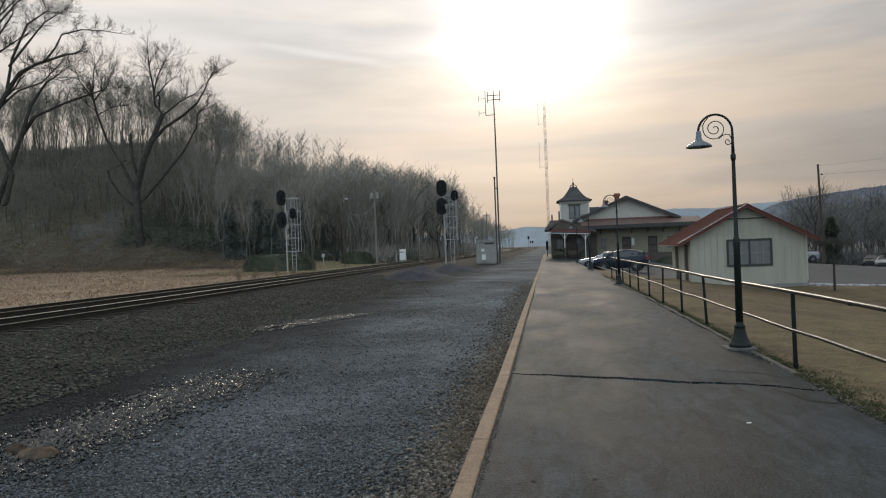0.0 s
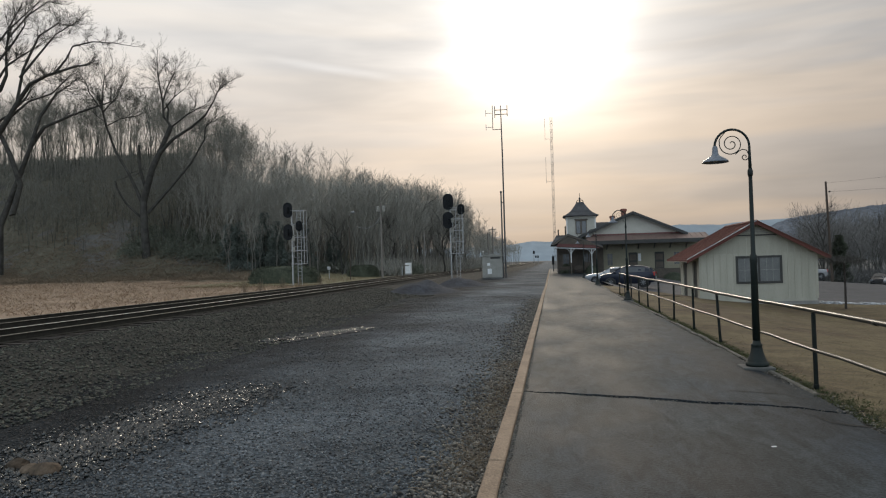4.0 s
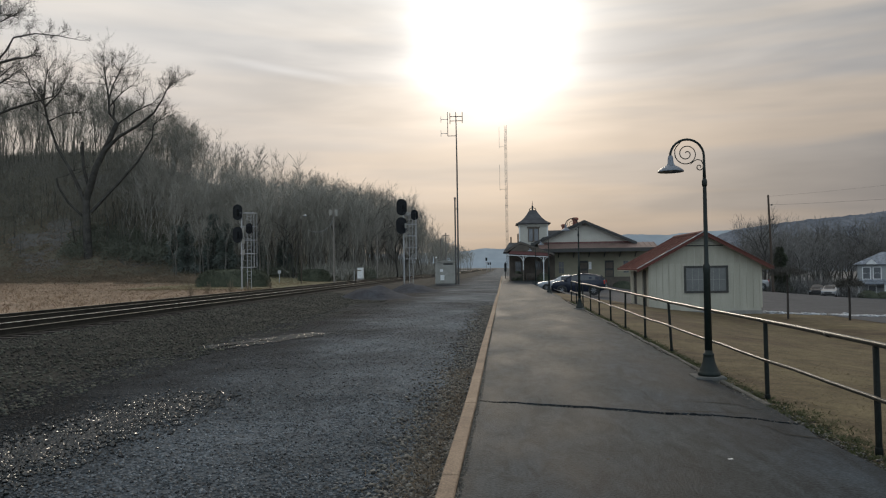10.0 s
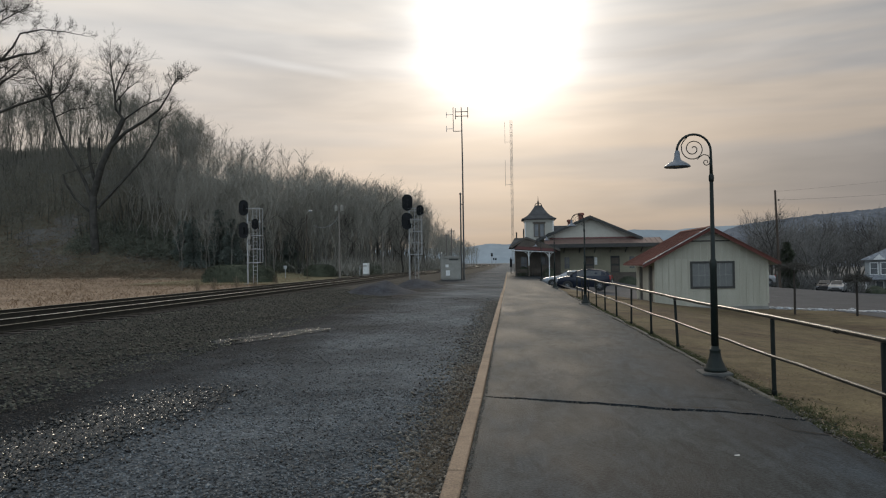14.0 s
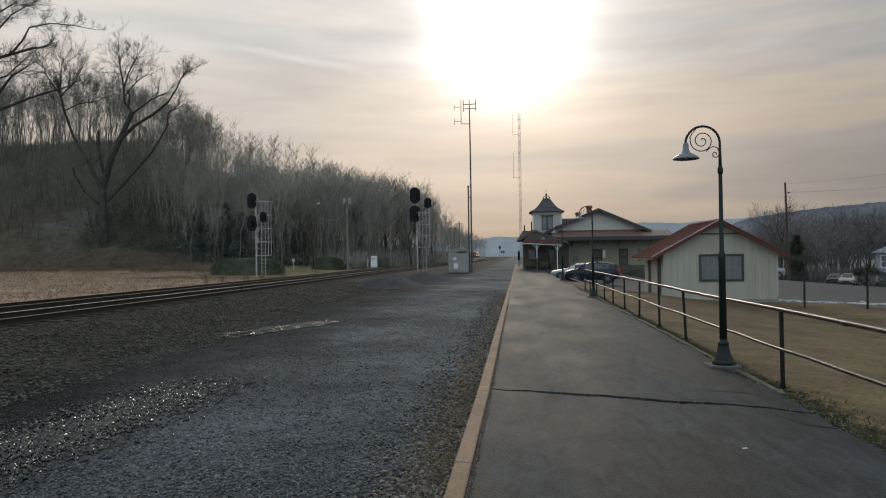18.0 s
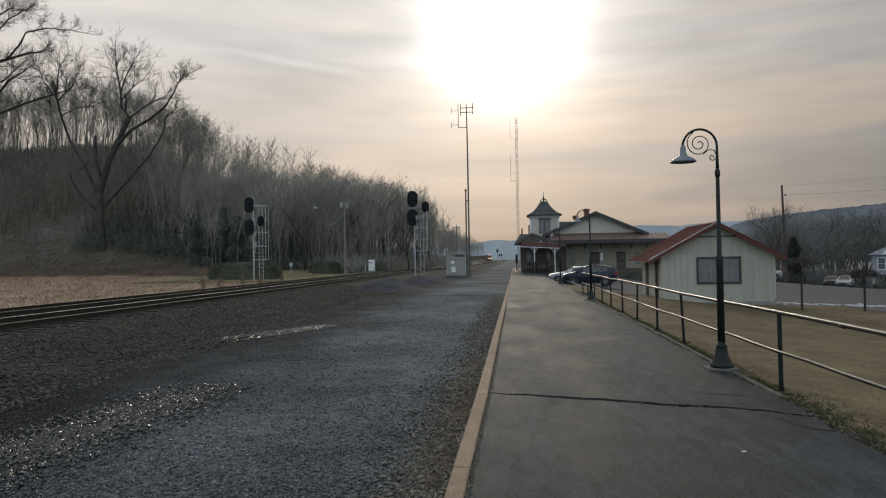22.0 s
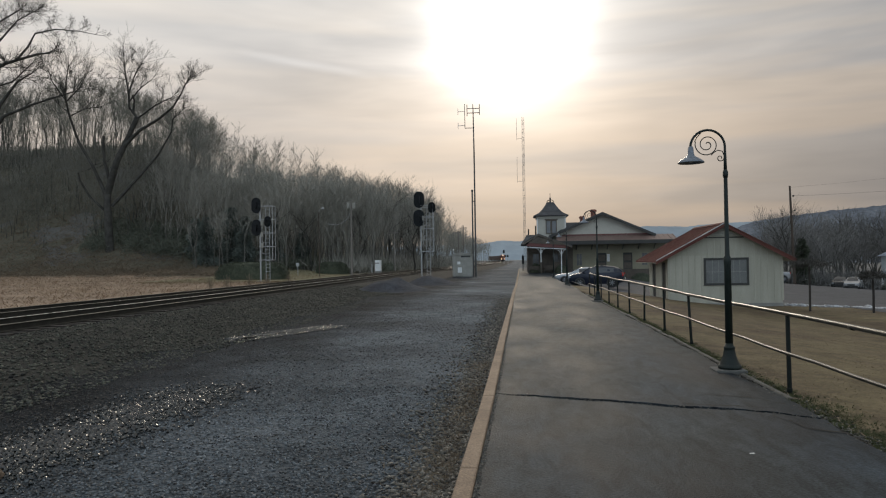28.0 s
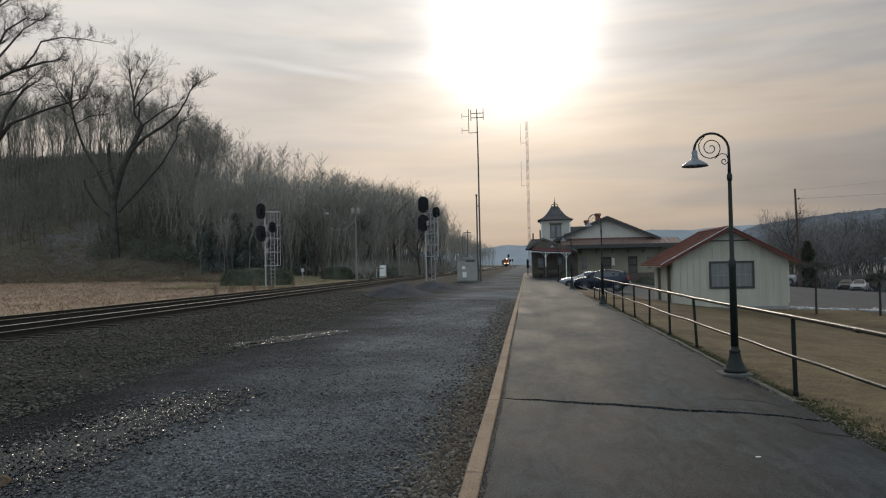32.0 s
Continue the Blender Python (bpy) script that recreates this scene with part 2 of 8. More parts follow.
    rr.inputs["To Min"].default_value, rr.inputs["To Max"].default_value = max(0.02, rough - 0.12 - wet), min(1, rough + 0.12)
    L(big.outputs["Fac"], rr.inputs["Value"])
    L(rr.outputs[0], bsdf.inputs["Roughness"])
    if bump:
        bp = N("ShaderNodeBump")
        bp.inputs["Strength"].default_value = bump
        bp.inputs["Distance"].default_value = 0.02 if cells else 0.01
        L(height, bp.inputs["Height"])
        L(bp.outputs[0], bsdf.inputs["Normal"])
    return m


def glow(name, colour, strength):
    m = bpy.data.materials.new(name)
    m.use_nodes = True
    bsdf = m.node_tree.nodes["Principled BSDF"]
    bsdf.inputs["Base Color"].default_value = (*colour, 1)
    bsdf.inputs["Emission Color"].default_value = (*colour, 1)
    bsdf.inputs["Emission Strength"].default_value = strength
    return m


M_GROUND = surf("winter_soil", (0.080, 0.078, 0.072), (0.14, 0.135, 0.122), 0.06, 0.95, grain=3.0)
M_ASPHALT = surf("old_asphalt", (0.0122, 0.0168, 0.0205), (0.0505, 0.0625, 0.068), 0.9, 0.82, bump=0.9, grain=45, spread=0.55, wet=0.26, spec=0.15, blotch=0.42, stretch=(1, 0.38, 1), hue=0.07)
M_LOT = surf("lot_asphalt", (0.055, 0.056, 0.060), (0.095, 0.095, 0.10), 0.25, 0.85, bump=0.2, grain=40, spec=0.25, blotch=0.2)
M_CURB = surf("edge_concrete", (0.22, 0.152, 0.100), (0.335, 0.243, 0.166), 1.6, 0.85, bump=0.5, grain=55, spread=0.35, vary=0.10, blotch=0.15)
M_CONCRETE = surf("grey_concrete", (0.20, 0.195, 0.18), (0.30, 0.29, 0.27), 1.6, 0.88, bump=0.35, grain=60)
M_KERB = surf("worn_kerb", (0.060, 0.056, 0.047), (0.15, 0.140, 0.118), 3, 0.9, bump=0.5, grain=50, spread=0.35, vary=0.15, blotch=0.3)
M_TAR = surf("crack_dirt", (0.012, 0.012, 0.011), (0.03, 0.028, 0.022), 6, 0.95, grain=80)
M_GRAVEL = surf("slate_gravel", (0.033, 0.038, 0.042), (0.120, 0.134, 0.146), 0.16, 0.9, bump=1.0, grain=30, cells=30, spread=0.32, spec=0.12, blotch=0.3, damp=(-6.9, -2.9, 0.28, 1.42))
M_STONE = surf("gravel_stone", (0.040, 0.047, 0.051), (0.184, 0.204, 0.219), 0.16, 0.62, bump=0.3, grain=80, islands=0.95, spec=0.4, damp=(-6.9, -2.9, 0.20, 0.96))
M_STONE_BROWN = surf("edge_stone", (0.034, 0.033, 0.028), (0.155, 0.145, 0.123), 7, 0.62, bump=0.3, grain=80, islands=0.95)
M_WETSTONE = surf("wet_stone", (0.004, 0.0055, 0.005), (0.016, 0.019, 0.017), 8, 0.09, bump=0.3, grain=60, islands=0.8, spec=0.85)
M_BALLAST = surf("track_ballast", (0.024, 0.024, 0.021), (0.054, 0.051, 0.043), 0.3, 0.92, bump=1.0, grain=20, cells=20, spec=0.15)
M_BALLAST_STONE = surf("ballast_stone", (0.016, 0.0195, 0.0145), (0.072, 0.073, 0.054), 0.9, 0.72, bump=0.3, grain=60, islands=0.95)
M_TIE = surf("creosoted_wood", (0.016, 0.013, 0.011), (0.045, 0.037, 0.03), 4, 0.9, bump=0.6, grain=30, vary=0.3, stretch=(0.4, 4, 4))
M_RAILSTEEL = surf("rail_steel", (0.020, 0.0195, 0.016), (0.044, 0.041, 0.034), 3, 0.75, 0.0, bump=0.2, grain=40, spec=0.2)
M_RAILHEAD = surf("polished_railhead", (0.74, 0.72, 0.68), (0.88, 0.86, 0.83), 3, 0.3, 0.95, bump=0.03, grain=40)
M_DULLHEAD = surf("dull_railhead", (0.22, 0.212, 0.185), (0.33, 0.318, 0.28), 3, 0.42, 0.8, bump=0.05, grain=40)
M_LAWN = surf("dormant_lawn", (0.088, 0.060, 0.038), (0.178, 0.142, 0.078), 0.28, 0.95, bump=0.6, grain=22, spread=0.3, spec=0.2, blotch=0.3)
M_BLADE = surf("dry_blade", (0.125, 0.092, 0.054), (0.235, 0.192, 0.104), 0.28, 0.9, bump=0, grain=10, islands=0.25, spec=0.2)
M_GREENBLADE = surf("winter_grass", (0.046, 0.056, 0.026), (0.105, 0.108, 0.052), 2.2, 0.9, bump=0, grain=10, islands=0.4, spec=0.2)
M_FIELD = surf("straw_field", (0.21, 0.142, 0.092), (0.37, 0.265, 0.18), 0.13, 0.95, bump=0.9, grain=1.6, spread=0.3, stretch=(0.6, 1.6, 1))
M_STRAW = surf("straw_blade", (0.23, 0.16, 0.102), (0.385, 0.28, 0.188), 0.2, 0.9, bump=0, grain=4, islands=0.18)
M_HILL = surf("leaf_litter", (0.080, 0.076, 0.056), (0.145, 0.132, 0.098), 0.12, 0.95, bump=0.8, grain=1.3, spec=0.2)
M_SNOW = surf("old_snow", (0.26, 0.265, 0.275), (0.52, 0.525, 0.54), 2.5, 0.7, bump=0.7, grain=14, blotch=0.25)
M_GREENBLACK = surf("green_black_paint", (0.008, 0.013, 0.011), (0.018, 0.025, 0.022), 5, 0.48, bump=0.1, grain=90, spec=0.28)
M_SHADE = surf("shade_enamel", (0.13, 0.15, 0.175), (0.19, 0.21, 0.24), 6, 0.35, bump=0.05)
M_SHADEIN = surf("shade_inside", (0.55, 0.54, 0.50), (0.65, 0.64, 0.60), 6, 0.5, bump=0.05)
M_PIPE = surf("worn_pipe", (0.030, 0.032, 0.028), (0.10, 0.092, 0.075), 5, 0.34, 0.55, bump=0.15, grain=60)
M_SHEDWALL = surf("cream_boards", (0.35, 0.335, 0.27), (0.46, 0.44, 0.365), 0.5, 0.8, bump=0.06, spread=0.08, grain=18, vary=0.06, stretch=(3, 3, 0.5), spec=0.25)
M_REDROOF = surf("red_metal_roof", (0.100, 0.042, 0.034), (0.150, 0.062, 0.050), 0.8, 0.85, bump=0.15, grain=25, vary=0.06, spec=0.12)
M_DARKTRIM = surf("dark_trim", (0.028, 0.028, 0.026), (0.056, 0.054, 0.048), 4, 0.6, bump=0.15)
M_GLASS = surf("window_glass", (0.09, 0.095, 0.10), (0.15, 0.155, 0.16), 1.5, 0.15, bump=0.02, spec=0.8)
M_MUNTIN = surf("grey_window_bar", (0.24, 0.24, 0.22), (0.30, 0.30, 0.28), 4, 0.7, bump=0.05)
M_CURTAIN = surf("pale_blind", (0.13, 0.135, 0.13), (0.18, 0.185, 0.175), 3, 0.6, bump=0.1)
M_STATIONWALL = surf("station_cream", (0.26, 0.24, 0.172), (0.34, 0.312, 0.228), 0.5, 0.85, bump=0.06, grain=10, spread=0.08, spec=0.2)
M_STATIONTOP = surf("station_pale", (0.42, 0.40, 0.345), (0.52, 0.50, 0.435), 0.5, 0.8, bump=0.05, grain=10, spread=0.07)
M_STATIONBASE = surf("brown_wainscot", (0.085, 0.070, 0.056), (0.14, 0.115, 0.092), 1, 0.85, bump=0.3, grain=12)
M_SHINGLE = surf("dark_shingle", (0.060, 0.060, 0.062), (0.120, 0.120, 0.122), 0.9, 0.92, bump=0.5, grain=9, spread=0.16, spec=0.12)
M_REDTRIM = surf("maroon_trim", (0.125, 0.045, 0.038), (0.18, 0.066, 0.056), 2, 0.6, bump=0.1)
M_WHITE = surf("white_paint", (0.66, 0.66, 0.64), (0.80, 0.80, 0.78), 3, 0.6, bump=0.1)
M_BRICK = surf("chimney_brick", (0.16, 0.060, 0.042), (0.27, 0.11, 0.08), 4, 0.9, bump=0.4, grain=30, cells=9)
M_ALU = surf("galvanised_steel", (0.33, 0.335, 0.335), (0.46, 0.465, 0.465), 4, 0.45, 0.75, bump=0.08, grain=40)
M_SIGNALBLACK = surf("signal_black", (0.012, 0.013, 0.014), (0.026, 0.028, 0.030), 4, 0.75, bump=0.1, spec=0.12)
M_CABINET = surf("cabinet_paint", (0.26, 0.25, 0.22), (0.34, 0.33, 0.295), 1.5, 0.7, bump=0.12, grain=20, spec=0.25)
# Weathered pole wood, its colour also paled for sunlit haze.
M_WOODPOLE = surf("weathered_pole", (0.15, 0.135, 0.115), (0.25, 0.225, 0.20), 2, 0.9, bump=0.5, grain=18, stretch=(6, 6, 0.5))
M_WIRE = surf("black_cable", (0.012, 0.012, 0.012), (0.03, 0.03, 0.03), 3, 0.6, bump=0)
M_BARK = surf("grey_bark", (0.034, 0.033, 0.029), (0.085, 0.081, 0.072), 1.2, 0.95, bump=0.6, grain=14, spec=0.2)
# Woodland bark and twigs, paled so that the colour carries the haze.
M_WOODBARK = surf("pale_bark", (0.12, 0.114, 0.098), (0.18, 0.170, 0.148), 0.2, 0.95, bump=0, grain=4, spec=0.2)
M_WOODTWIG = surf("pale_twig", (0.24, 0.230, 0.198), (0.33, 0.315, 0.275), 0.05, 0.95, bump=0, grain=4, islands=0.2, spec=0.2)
M_POST = surf("black_post_paint", (0.006, 0.008, 0.007), (0.014, 0.017, 0.015), 5, 0.6, bump=0.15, grain=60, spec=0.12)
M_FOOTING = surf("dark_footing", (0.075, 0.075, 0.07), (0.13, 0.128, 0.118), 4, 0.9, bump=0.4, grain=50)
M_TWIG = surf("bare_twig", (0.052, 0.049, 0.043), (0.105, 0.099, 0.088), 0.3, 0.95, bump=0, grain=4, islands=0.35, spec=0.2)
M_BRUSH = surf("dead_brush", (0.122, 0.098, 0.069), (0.22, 0.168, 0.117), 0.08, 0.95, bump=0, grain=3, islands=0.16, spec=0.2)
# Needles raised above their own dark green to carry haze.
M_EVERGREEN = surf("evergreen_needles", (0.10, 0.118, 0.104), (0.175, 0.198, 0.172), 0.6, 0.9, bump=0, grain=4, islands=0.3, spec=0.2)
M_UNDER = surf("dull_shrub_leaf", (0.10, 0.108, 0.082), (0.17, 0.178, 0.138), 0.15, 0.9, bump=0, grain=3, islands=0.25, spec=0.2)
M_HEDGE = surf("clipped_hedge", (0.052, 0.060, 0.042), (0.11, 0.120, 0.082), 1.0, 0.9, bump=0, grain=6, islands=0.4, spec=0.2)
# Ridge colours hold the blue of the air; no haze is rendered.
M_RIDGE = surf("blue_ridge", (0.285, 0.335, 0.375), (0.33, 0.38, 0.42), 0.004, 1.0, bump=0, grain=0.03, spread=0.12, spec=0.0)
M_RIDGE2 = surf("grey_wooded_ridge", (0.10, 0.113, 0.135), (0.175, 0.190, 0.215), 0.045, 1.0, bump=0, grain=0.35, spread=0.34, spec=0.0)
M_TYRE = surf("tyre_rubber", (0.012, 0.012, 0.012), (0.025, 0.025, 0.025), 6, 0.8, bump=0.2)
M_RIM = surf("alloy_rim", (0.20, 0.205, 0.21), (0.30, 0.305, 0.31), 6, 0.4, 0.5, bump=0.02)
M_CARGLASS = surf("car_glass", (0.010, 0.012, 0.014), (0.022, 0.026, 0.03), 2, 0.06, bump=0, spec=0.9)
M_PLASTIC = surf("black_plastic", (0.015, 0.015, 0.015), (0.03, 0.03, 0.03), 5, 0.6, bump=0.05)
M_TAILLAMP = surf("red_lens", (0.30, 0.015, 0.012), (0.42, 0.03, 0.02), 5, 0.2, bump=0)
M_HEADLAMP = surf("clear_lens", (0.22, 0.23, 0.24), (0.32, 0.33, 0.34), 5, 0.25, bump=0)
M_ORANGE = surf("locomotive_orange", (0.20, 0.062, 0.028), (0.28, 0.092, 0.042), 1, 0.5, bump=0.1)
M_RUST = surf("rusty_hopper", (0.075, 0.055, 0.045), (0.13, 0.095, 0.08), 0.8, 0.85, bump=0.3)
M_LAMPLIT = glow("headlight", (1.0, 0.62, 0.36), 5.0)
M_MOUND = surf("dark_cinders", (0.030, 0.033, 0.040), (0.062, 0.067, 0.078), 0.8, 0.95, bump=0.6, grain=16, cells=12, spec=0.08)
M_WATER = surf("shallow_puddle", (0.02, 0.02, 0.02), (0.04, 0.04, 0.04), 2, 0.10, bump=0.35, grain=26, spec=0.6)
# Lawn lightened for the verge: glare and haze put into its colour.
M_VERGE = surf("pale_verge", (0.19, 0.175, 0.105), (0.30, 0.26, 0.16), 0.3, 0.95, bump=0.6, grain=6, spec=0.2)
M_PENT = surf("brown_metal_roof", (0.17, 0.115, 0.098), (0.24, 0.165, 0.14), 0.8, 0.45, 0.3, bump=0.15, grain=8)
M_HOUSEROOF = surf("grey_house_roof", (0.16, 0.18, 0.205), (0.24, 0.26, 0.29), 1.0, 0.85, bump=0.4, grain=8, cells=4, spec=0.2)
M_HOUSEWALL = surf("house_siding", (0.27, 0.275, 0.27), (0.36, 0.365, 0.355), 0.8, 0.8, bump=0.2, grain=10)
# Bark and twigs part way between the dark and the haze-paled copies.
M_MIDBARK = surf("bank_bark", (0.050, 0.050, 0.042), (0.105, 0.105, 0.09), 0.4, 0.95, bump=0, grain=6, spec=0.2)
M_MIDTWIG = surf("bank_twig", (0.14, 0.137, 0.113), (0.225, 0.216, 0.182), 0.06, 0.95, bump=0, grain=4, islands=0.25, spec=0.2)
M_BOULDER = surf("brown_boulder", (0.050, 0.038, 0.027), (0.15, 0.112, 0.080), 9, 0.85, bump=0.7, grain=50, vary=0.35, spec=0.2)
M_POLESTEEL = surf("pole_steel", (0.075, 0.073, 0.070), (0.125, 0.122, 0.117), 4, 0.7, 0.0, bump=0.05, spec=0.2)
M_DARKPOLE = surf("dark_creosoted_pole", (0.055, 0.043, 0.034), (0.11, 0.085, 0.068), 2, 0.9, bump=0.4, grain=18, stretch=(6, 6, 0.5), spec=0.2)
M_MAST = surf("mast_steel", (0.16, 0.155, 0.145), (0.24, 0.235, 0.22), 4, 0.6, 0.3, bump=0.0)
M_SOIL = surf("edge_earth", (0.030, 0.026, 0.019), (0.075, 0.064, 0.046), 5, 0.95, bump=1.0, grain=40, cells=30)
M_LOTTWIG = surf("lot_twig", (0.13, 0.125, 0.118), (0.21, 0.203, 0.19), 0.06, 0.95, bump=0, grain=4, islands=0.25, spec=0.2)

# ---------------------------------------------------------------- building helpers


def thing(name, label, category, group="", kind="", at=None):
    ob = new(name)
    ob.empty_display_size = 0.3
    if at is not None:
        ob.matrix_world = at
    return tagged(ob, label, category, group, kind)


def link_bm(name, bm, material, smooth=False):
    me = bpy.data.meshes.new(name)
    bmesh.ops.recalc_face_normals(bm, faces=bm.faces[:])
    bm.to_mesh(me)
    bm.free()
    if smooth:
        me.polygons.foreach_set("use_smooth", [True] * len(me.polygons))
    me.materials.append(material)
    return new(name, me)


def part(name, bm, material, parent, label="", smooth=False):
    ob = link_bm(name, bm, material, smooth)
    ob.parent = parent
    return tagged(ob, label)


def solid(name, bm, material, label, category, group="", kind="", smooth=False, at=None):
    ob = link_bm(name, bm, material, smooth)
    if at is not None:
        ob.matrix_world = at
    return tagged(ob, label, category, group, kind)


def repeat(src, parent, m):
    """Another piece on the same mesh."""
    ob = new(src.name.split(".")[0], src.data)
    ob.parent = parent
    ob.matrix_basis = m
    return ob


def box(bm, x0, x1, y0, y1, z0, z1, bevel=0.0):
    vs = [bm.verts.new((x, y, z)) for z in (z0, z1) for y in (y0, y1) for x in (x0, x1)]
    fs = [bm.faces.new([vs[i] for i in f]) for f in ((0, 2, 3, 1), (4, 5, 7, 6), (0, 1, 5, 4), (2, 6, 7, 3), (0, 4, 6, 2), (1, 3, 7, 5))]
    if bevel:
        es = list({e for f in fs for e in f.edges})
        bmesh.ops.bevel(bm, geom=es, offset=bevel, segments=1, affect="EDGES")
    return bm


def boxed(x0, x1, y0, y1, z0, z1, bevel=0.0):
    return box(bmesh.new(), x0, x1, y0, y1, z0, z1, bevel)


def tube(bm, pts, r, seg=8):
    pts = [Vector(p) for p in pts]
    rs = r if isinstance(r, (list, tuple)) else [r] * len(pts)
    rings, ref = [], None
    for i, p in enumerate(pts):
        d = (pts[min(i + 1, len(pts) - 1)] - pts[max(i - 1, 0)]).normalized()
        if ref is None:
            ref = d.orthogonal().normalized()
        ref = (ref - d * ref.dot(d))
        ref = ref.normalized() if ref.length > 1e-5 else d.orthogonal().normalized()
        side = d.cross(ref)
        rings.append([bm.verts.new(p + rs[i] * (math.cos(2 * math.pi * k / seg) * ref + math.sin(2 * math.pi * k / seg) * side)) for k in range(seg)])
    for a, b in zip(rings, rings[1:]):
        for k in range(seg):
            bm.faces.new((a[k], a[(k + 1) % seg], b[(k + 1) % seg], b[k]))
    bm.faces.new(rings[0][::-1])
    bm.faces.new(rings[-1])
    return bm


def tubed(pts, r, seg=8):
    return tube(bmesh.new(), pts, r, seg)


def lathe(bm, prof, seg=16, at=(0, 0, 0), open_ends=False):
    at = Vector(at)
    rings = [[bm.verts.new(at + Vector((r * math.cos(2 * math.pi * k / seg), r * math.sin(2 * math.pi * k / seg), z))) for k in range(seg)] for r, z in prof]
    for a, b in zip(rings, rings[1:]):
        for k in range(seg):
            bm.faces.new((a[k], a[(k + 1) % seg], b[(k + 1) % seg], b[k]))
    if not open_ends:
        bm.faces.new(rings[0][::-1])
        bm.faces.new(rings[-1])
    return bm


def prism(bm, poly, y0, y1):
    """A polygon of (x, z) drawn out from y0 to y1."""
    a = [bm.verts.new((x, y0, z)) for x, z in poly]
    b = [bm.verts.new((x, y1, z)) for x, z in poly]
    n = len(poly)
    bm.faces.new(a)
    bm.faces.new(b[::-1])
    for k in range(n):
        bm.faces.new((a[k], b[k], b[(k + 1) % n], a[(k + 1) % n]))
    return bm


def prism_x(bm, poly, x0, x1):
    """A polygon of (y, z) drawn out from x0 to x1."""
    a = [bm.verts.new((x0, y, z)) for y, z in poly]
    b = [bm.verts.new((x1, y, z)) for y, z in poly]
    n = len(poly)
    bm.faces.new(a)
    bm.faces.new(b[::-1])
    for k in range(n):
        bm.faces.new((a[k], b[k], b[(k + 1) % n], a[(k + 1) % n]))
    return bm


def slab(bm, p, u, v, thick):
    """A flat panel from corner p along u and v, thickened along its normal."""
    p, u, v = Vector(p), Vector(u), Vector(v)
    n = u.cross(v).normalized() * thick
    c = [p, p + u, p + u + v, p + v]
    lo = [bm.verts.new(q) for q in c]
    hi = [bm.verts.new(q + n) for q in c]
    bm.faces.new(lo[::-1])
    bm.faces.new(hi)
    for k in range(4):
        bm.faces.new((lo[k], lo[(k + 1) % 4], hi[(k + 1) % 4], hi[k]))
    return bm


def mesh_np(name, verts, faces, material):
    """A mesh from arrays of corners and of equal-sided faces."""
    me = bpy.data.meshes.new(name)
    n, k = faces.shape
    me.vertices.add(len(verts))
    me.vertices.foreach_set("co", np.ascontiguousarray(verts, np.float32).ravel())
    me.loops.add(n * k)
    me.loops.foreach_set("vertex_index", np.ascontiguousarray(faces, np.int32).ravel())
    me.polygons.add(n)
    me.polygons.foreach_set("loop_start", np.arange(0, n * k, k, dtype=np.int32))
    me.update(calc_edges=True)
    me.materials.append(material)
    return me


def grid_sheet(xs, ys, height):
    bm = bmesh.new()
    rows = [[bm.verts.new((x, y, height(x, y))) for x in xs] for y in ys]
    for a, b in zip(rows, rows[1:]):
        for k in range(len(xs) - 1):
            bm.faces.new((a[k], a[k + 1], b[k + 1], b[k]))
    return bm


def steps(a, b, n):
    return [a + (b - a) * k / n for k in range(n + 1)]


def smooth(a, b, v):
    t = min(1.0, max(0.0, (v - a) / (b - a)))
    return t * t * (3 - 2 * t)


def wobble(x, y, s, seed=0.0):
    return noise.noise(Vector((x * s, y * s, seed)))


# ---------------------------------------------------------------- plan
CURB = [(-6, -0.64), (4.7, -0.615), (8.8, -0.575), (14.8, -0.56), (23.4, -0.52), (38, -0.46), (43.5, -0.40), (55, -0.38), (125, -0.2)]
EDGE = 3.03          # the platform's grass side
RAIL_X = 3.19
LAMPS = [10.41, 27.6, 45.2, 62.6]
TRACK = [(-60, -13.3), (0, -13.3), (60, -13.35), (95, -13.5), (115, -12.7), (135, -11.8), (190, -10.8), (300, -10.3), (430, -10.1), (480, -11.1), (545, -18.4), (600, -32.0), (680, -66.0), (800, -120.0)]
TRACK_GAP = 3.3
BED = 0.07            # lift of the track bed


def along(rows, y):
    for (y0, a), (y1, b) in zip(rows, rows[1:]):
        if y <= y1:
            t = (y - y0) / (y1 - y0)
            return a + (b - a) * t
    return rows[-1][1]


def track_x(y):
    return sum(along(TRACK, y + d) for d in (-16, -8, 0, 8, 16)) / 5


def hill(x, y):
    """The wooded bank beyond the field."""
    reach = smooth(-22, -84, x)
    reach *= 1 - smooth(190, 290, y)
    return 25.5 * reach * smooth(84, 134, y + 0.10 * (x + 60)) + 0.6 * wobble(x, y, 0.06) * smooth(84, 100, y) * reach


def ground_z(x, y):
    """Height of the natural ground about the platform."""
    if x < -0.5:
        z = -0.2
        if x < -19:
            z = -0.25 + 0.5 * smooth(-22, -60, x) * smooth(30, 85, y)
        return z + hill(x, y)
    z = -0.04 - 0.68 * smooth(3.2, 11.0, x)
    z -= 0.65 * smooth(11.5, 16, x) * smooth(32, 43, y)
    z -= 0.42 * smooth(3.3, 5.5, x) * smooth(34, 52, y) * (1 - smooth(8, 11, x))
    z -= 0.64 * smooth(36, 52, y) * smooth(13, 18, x) * (1 - smooth(58, 84, y))
    z -= 2.1 * smooth(24, 60, x)
    z -= 0.35 * smooth(60, 100, y) * smooth(20, 40, x)
    return z + 0.02 * wobble(x, y, 0.5)


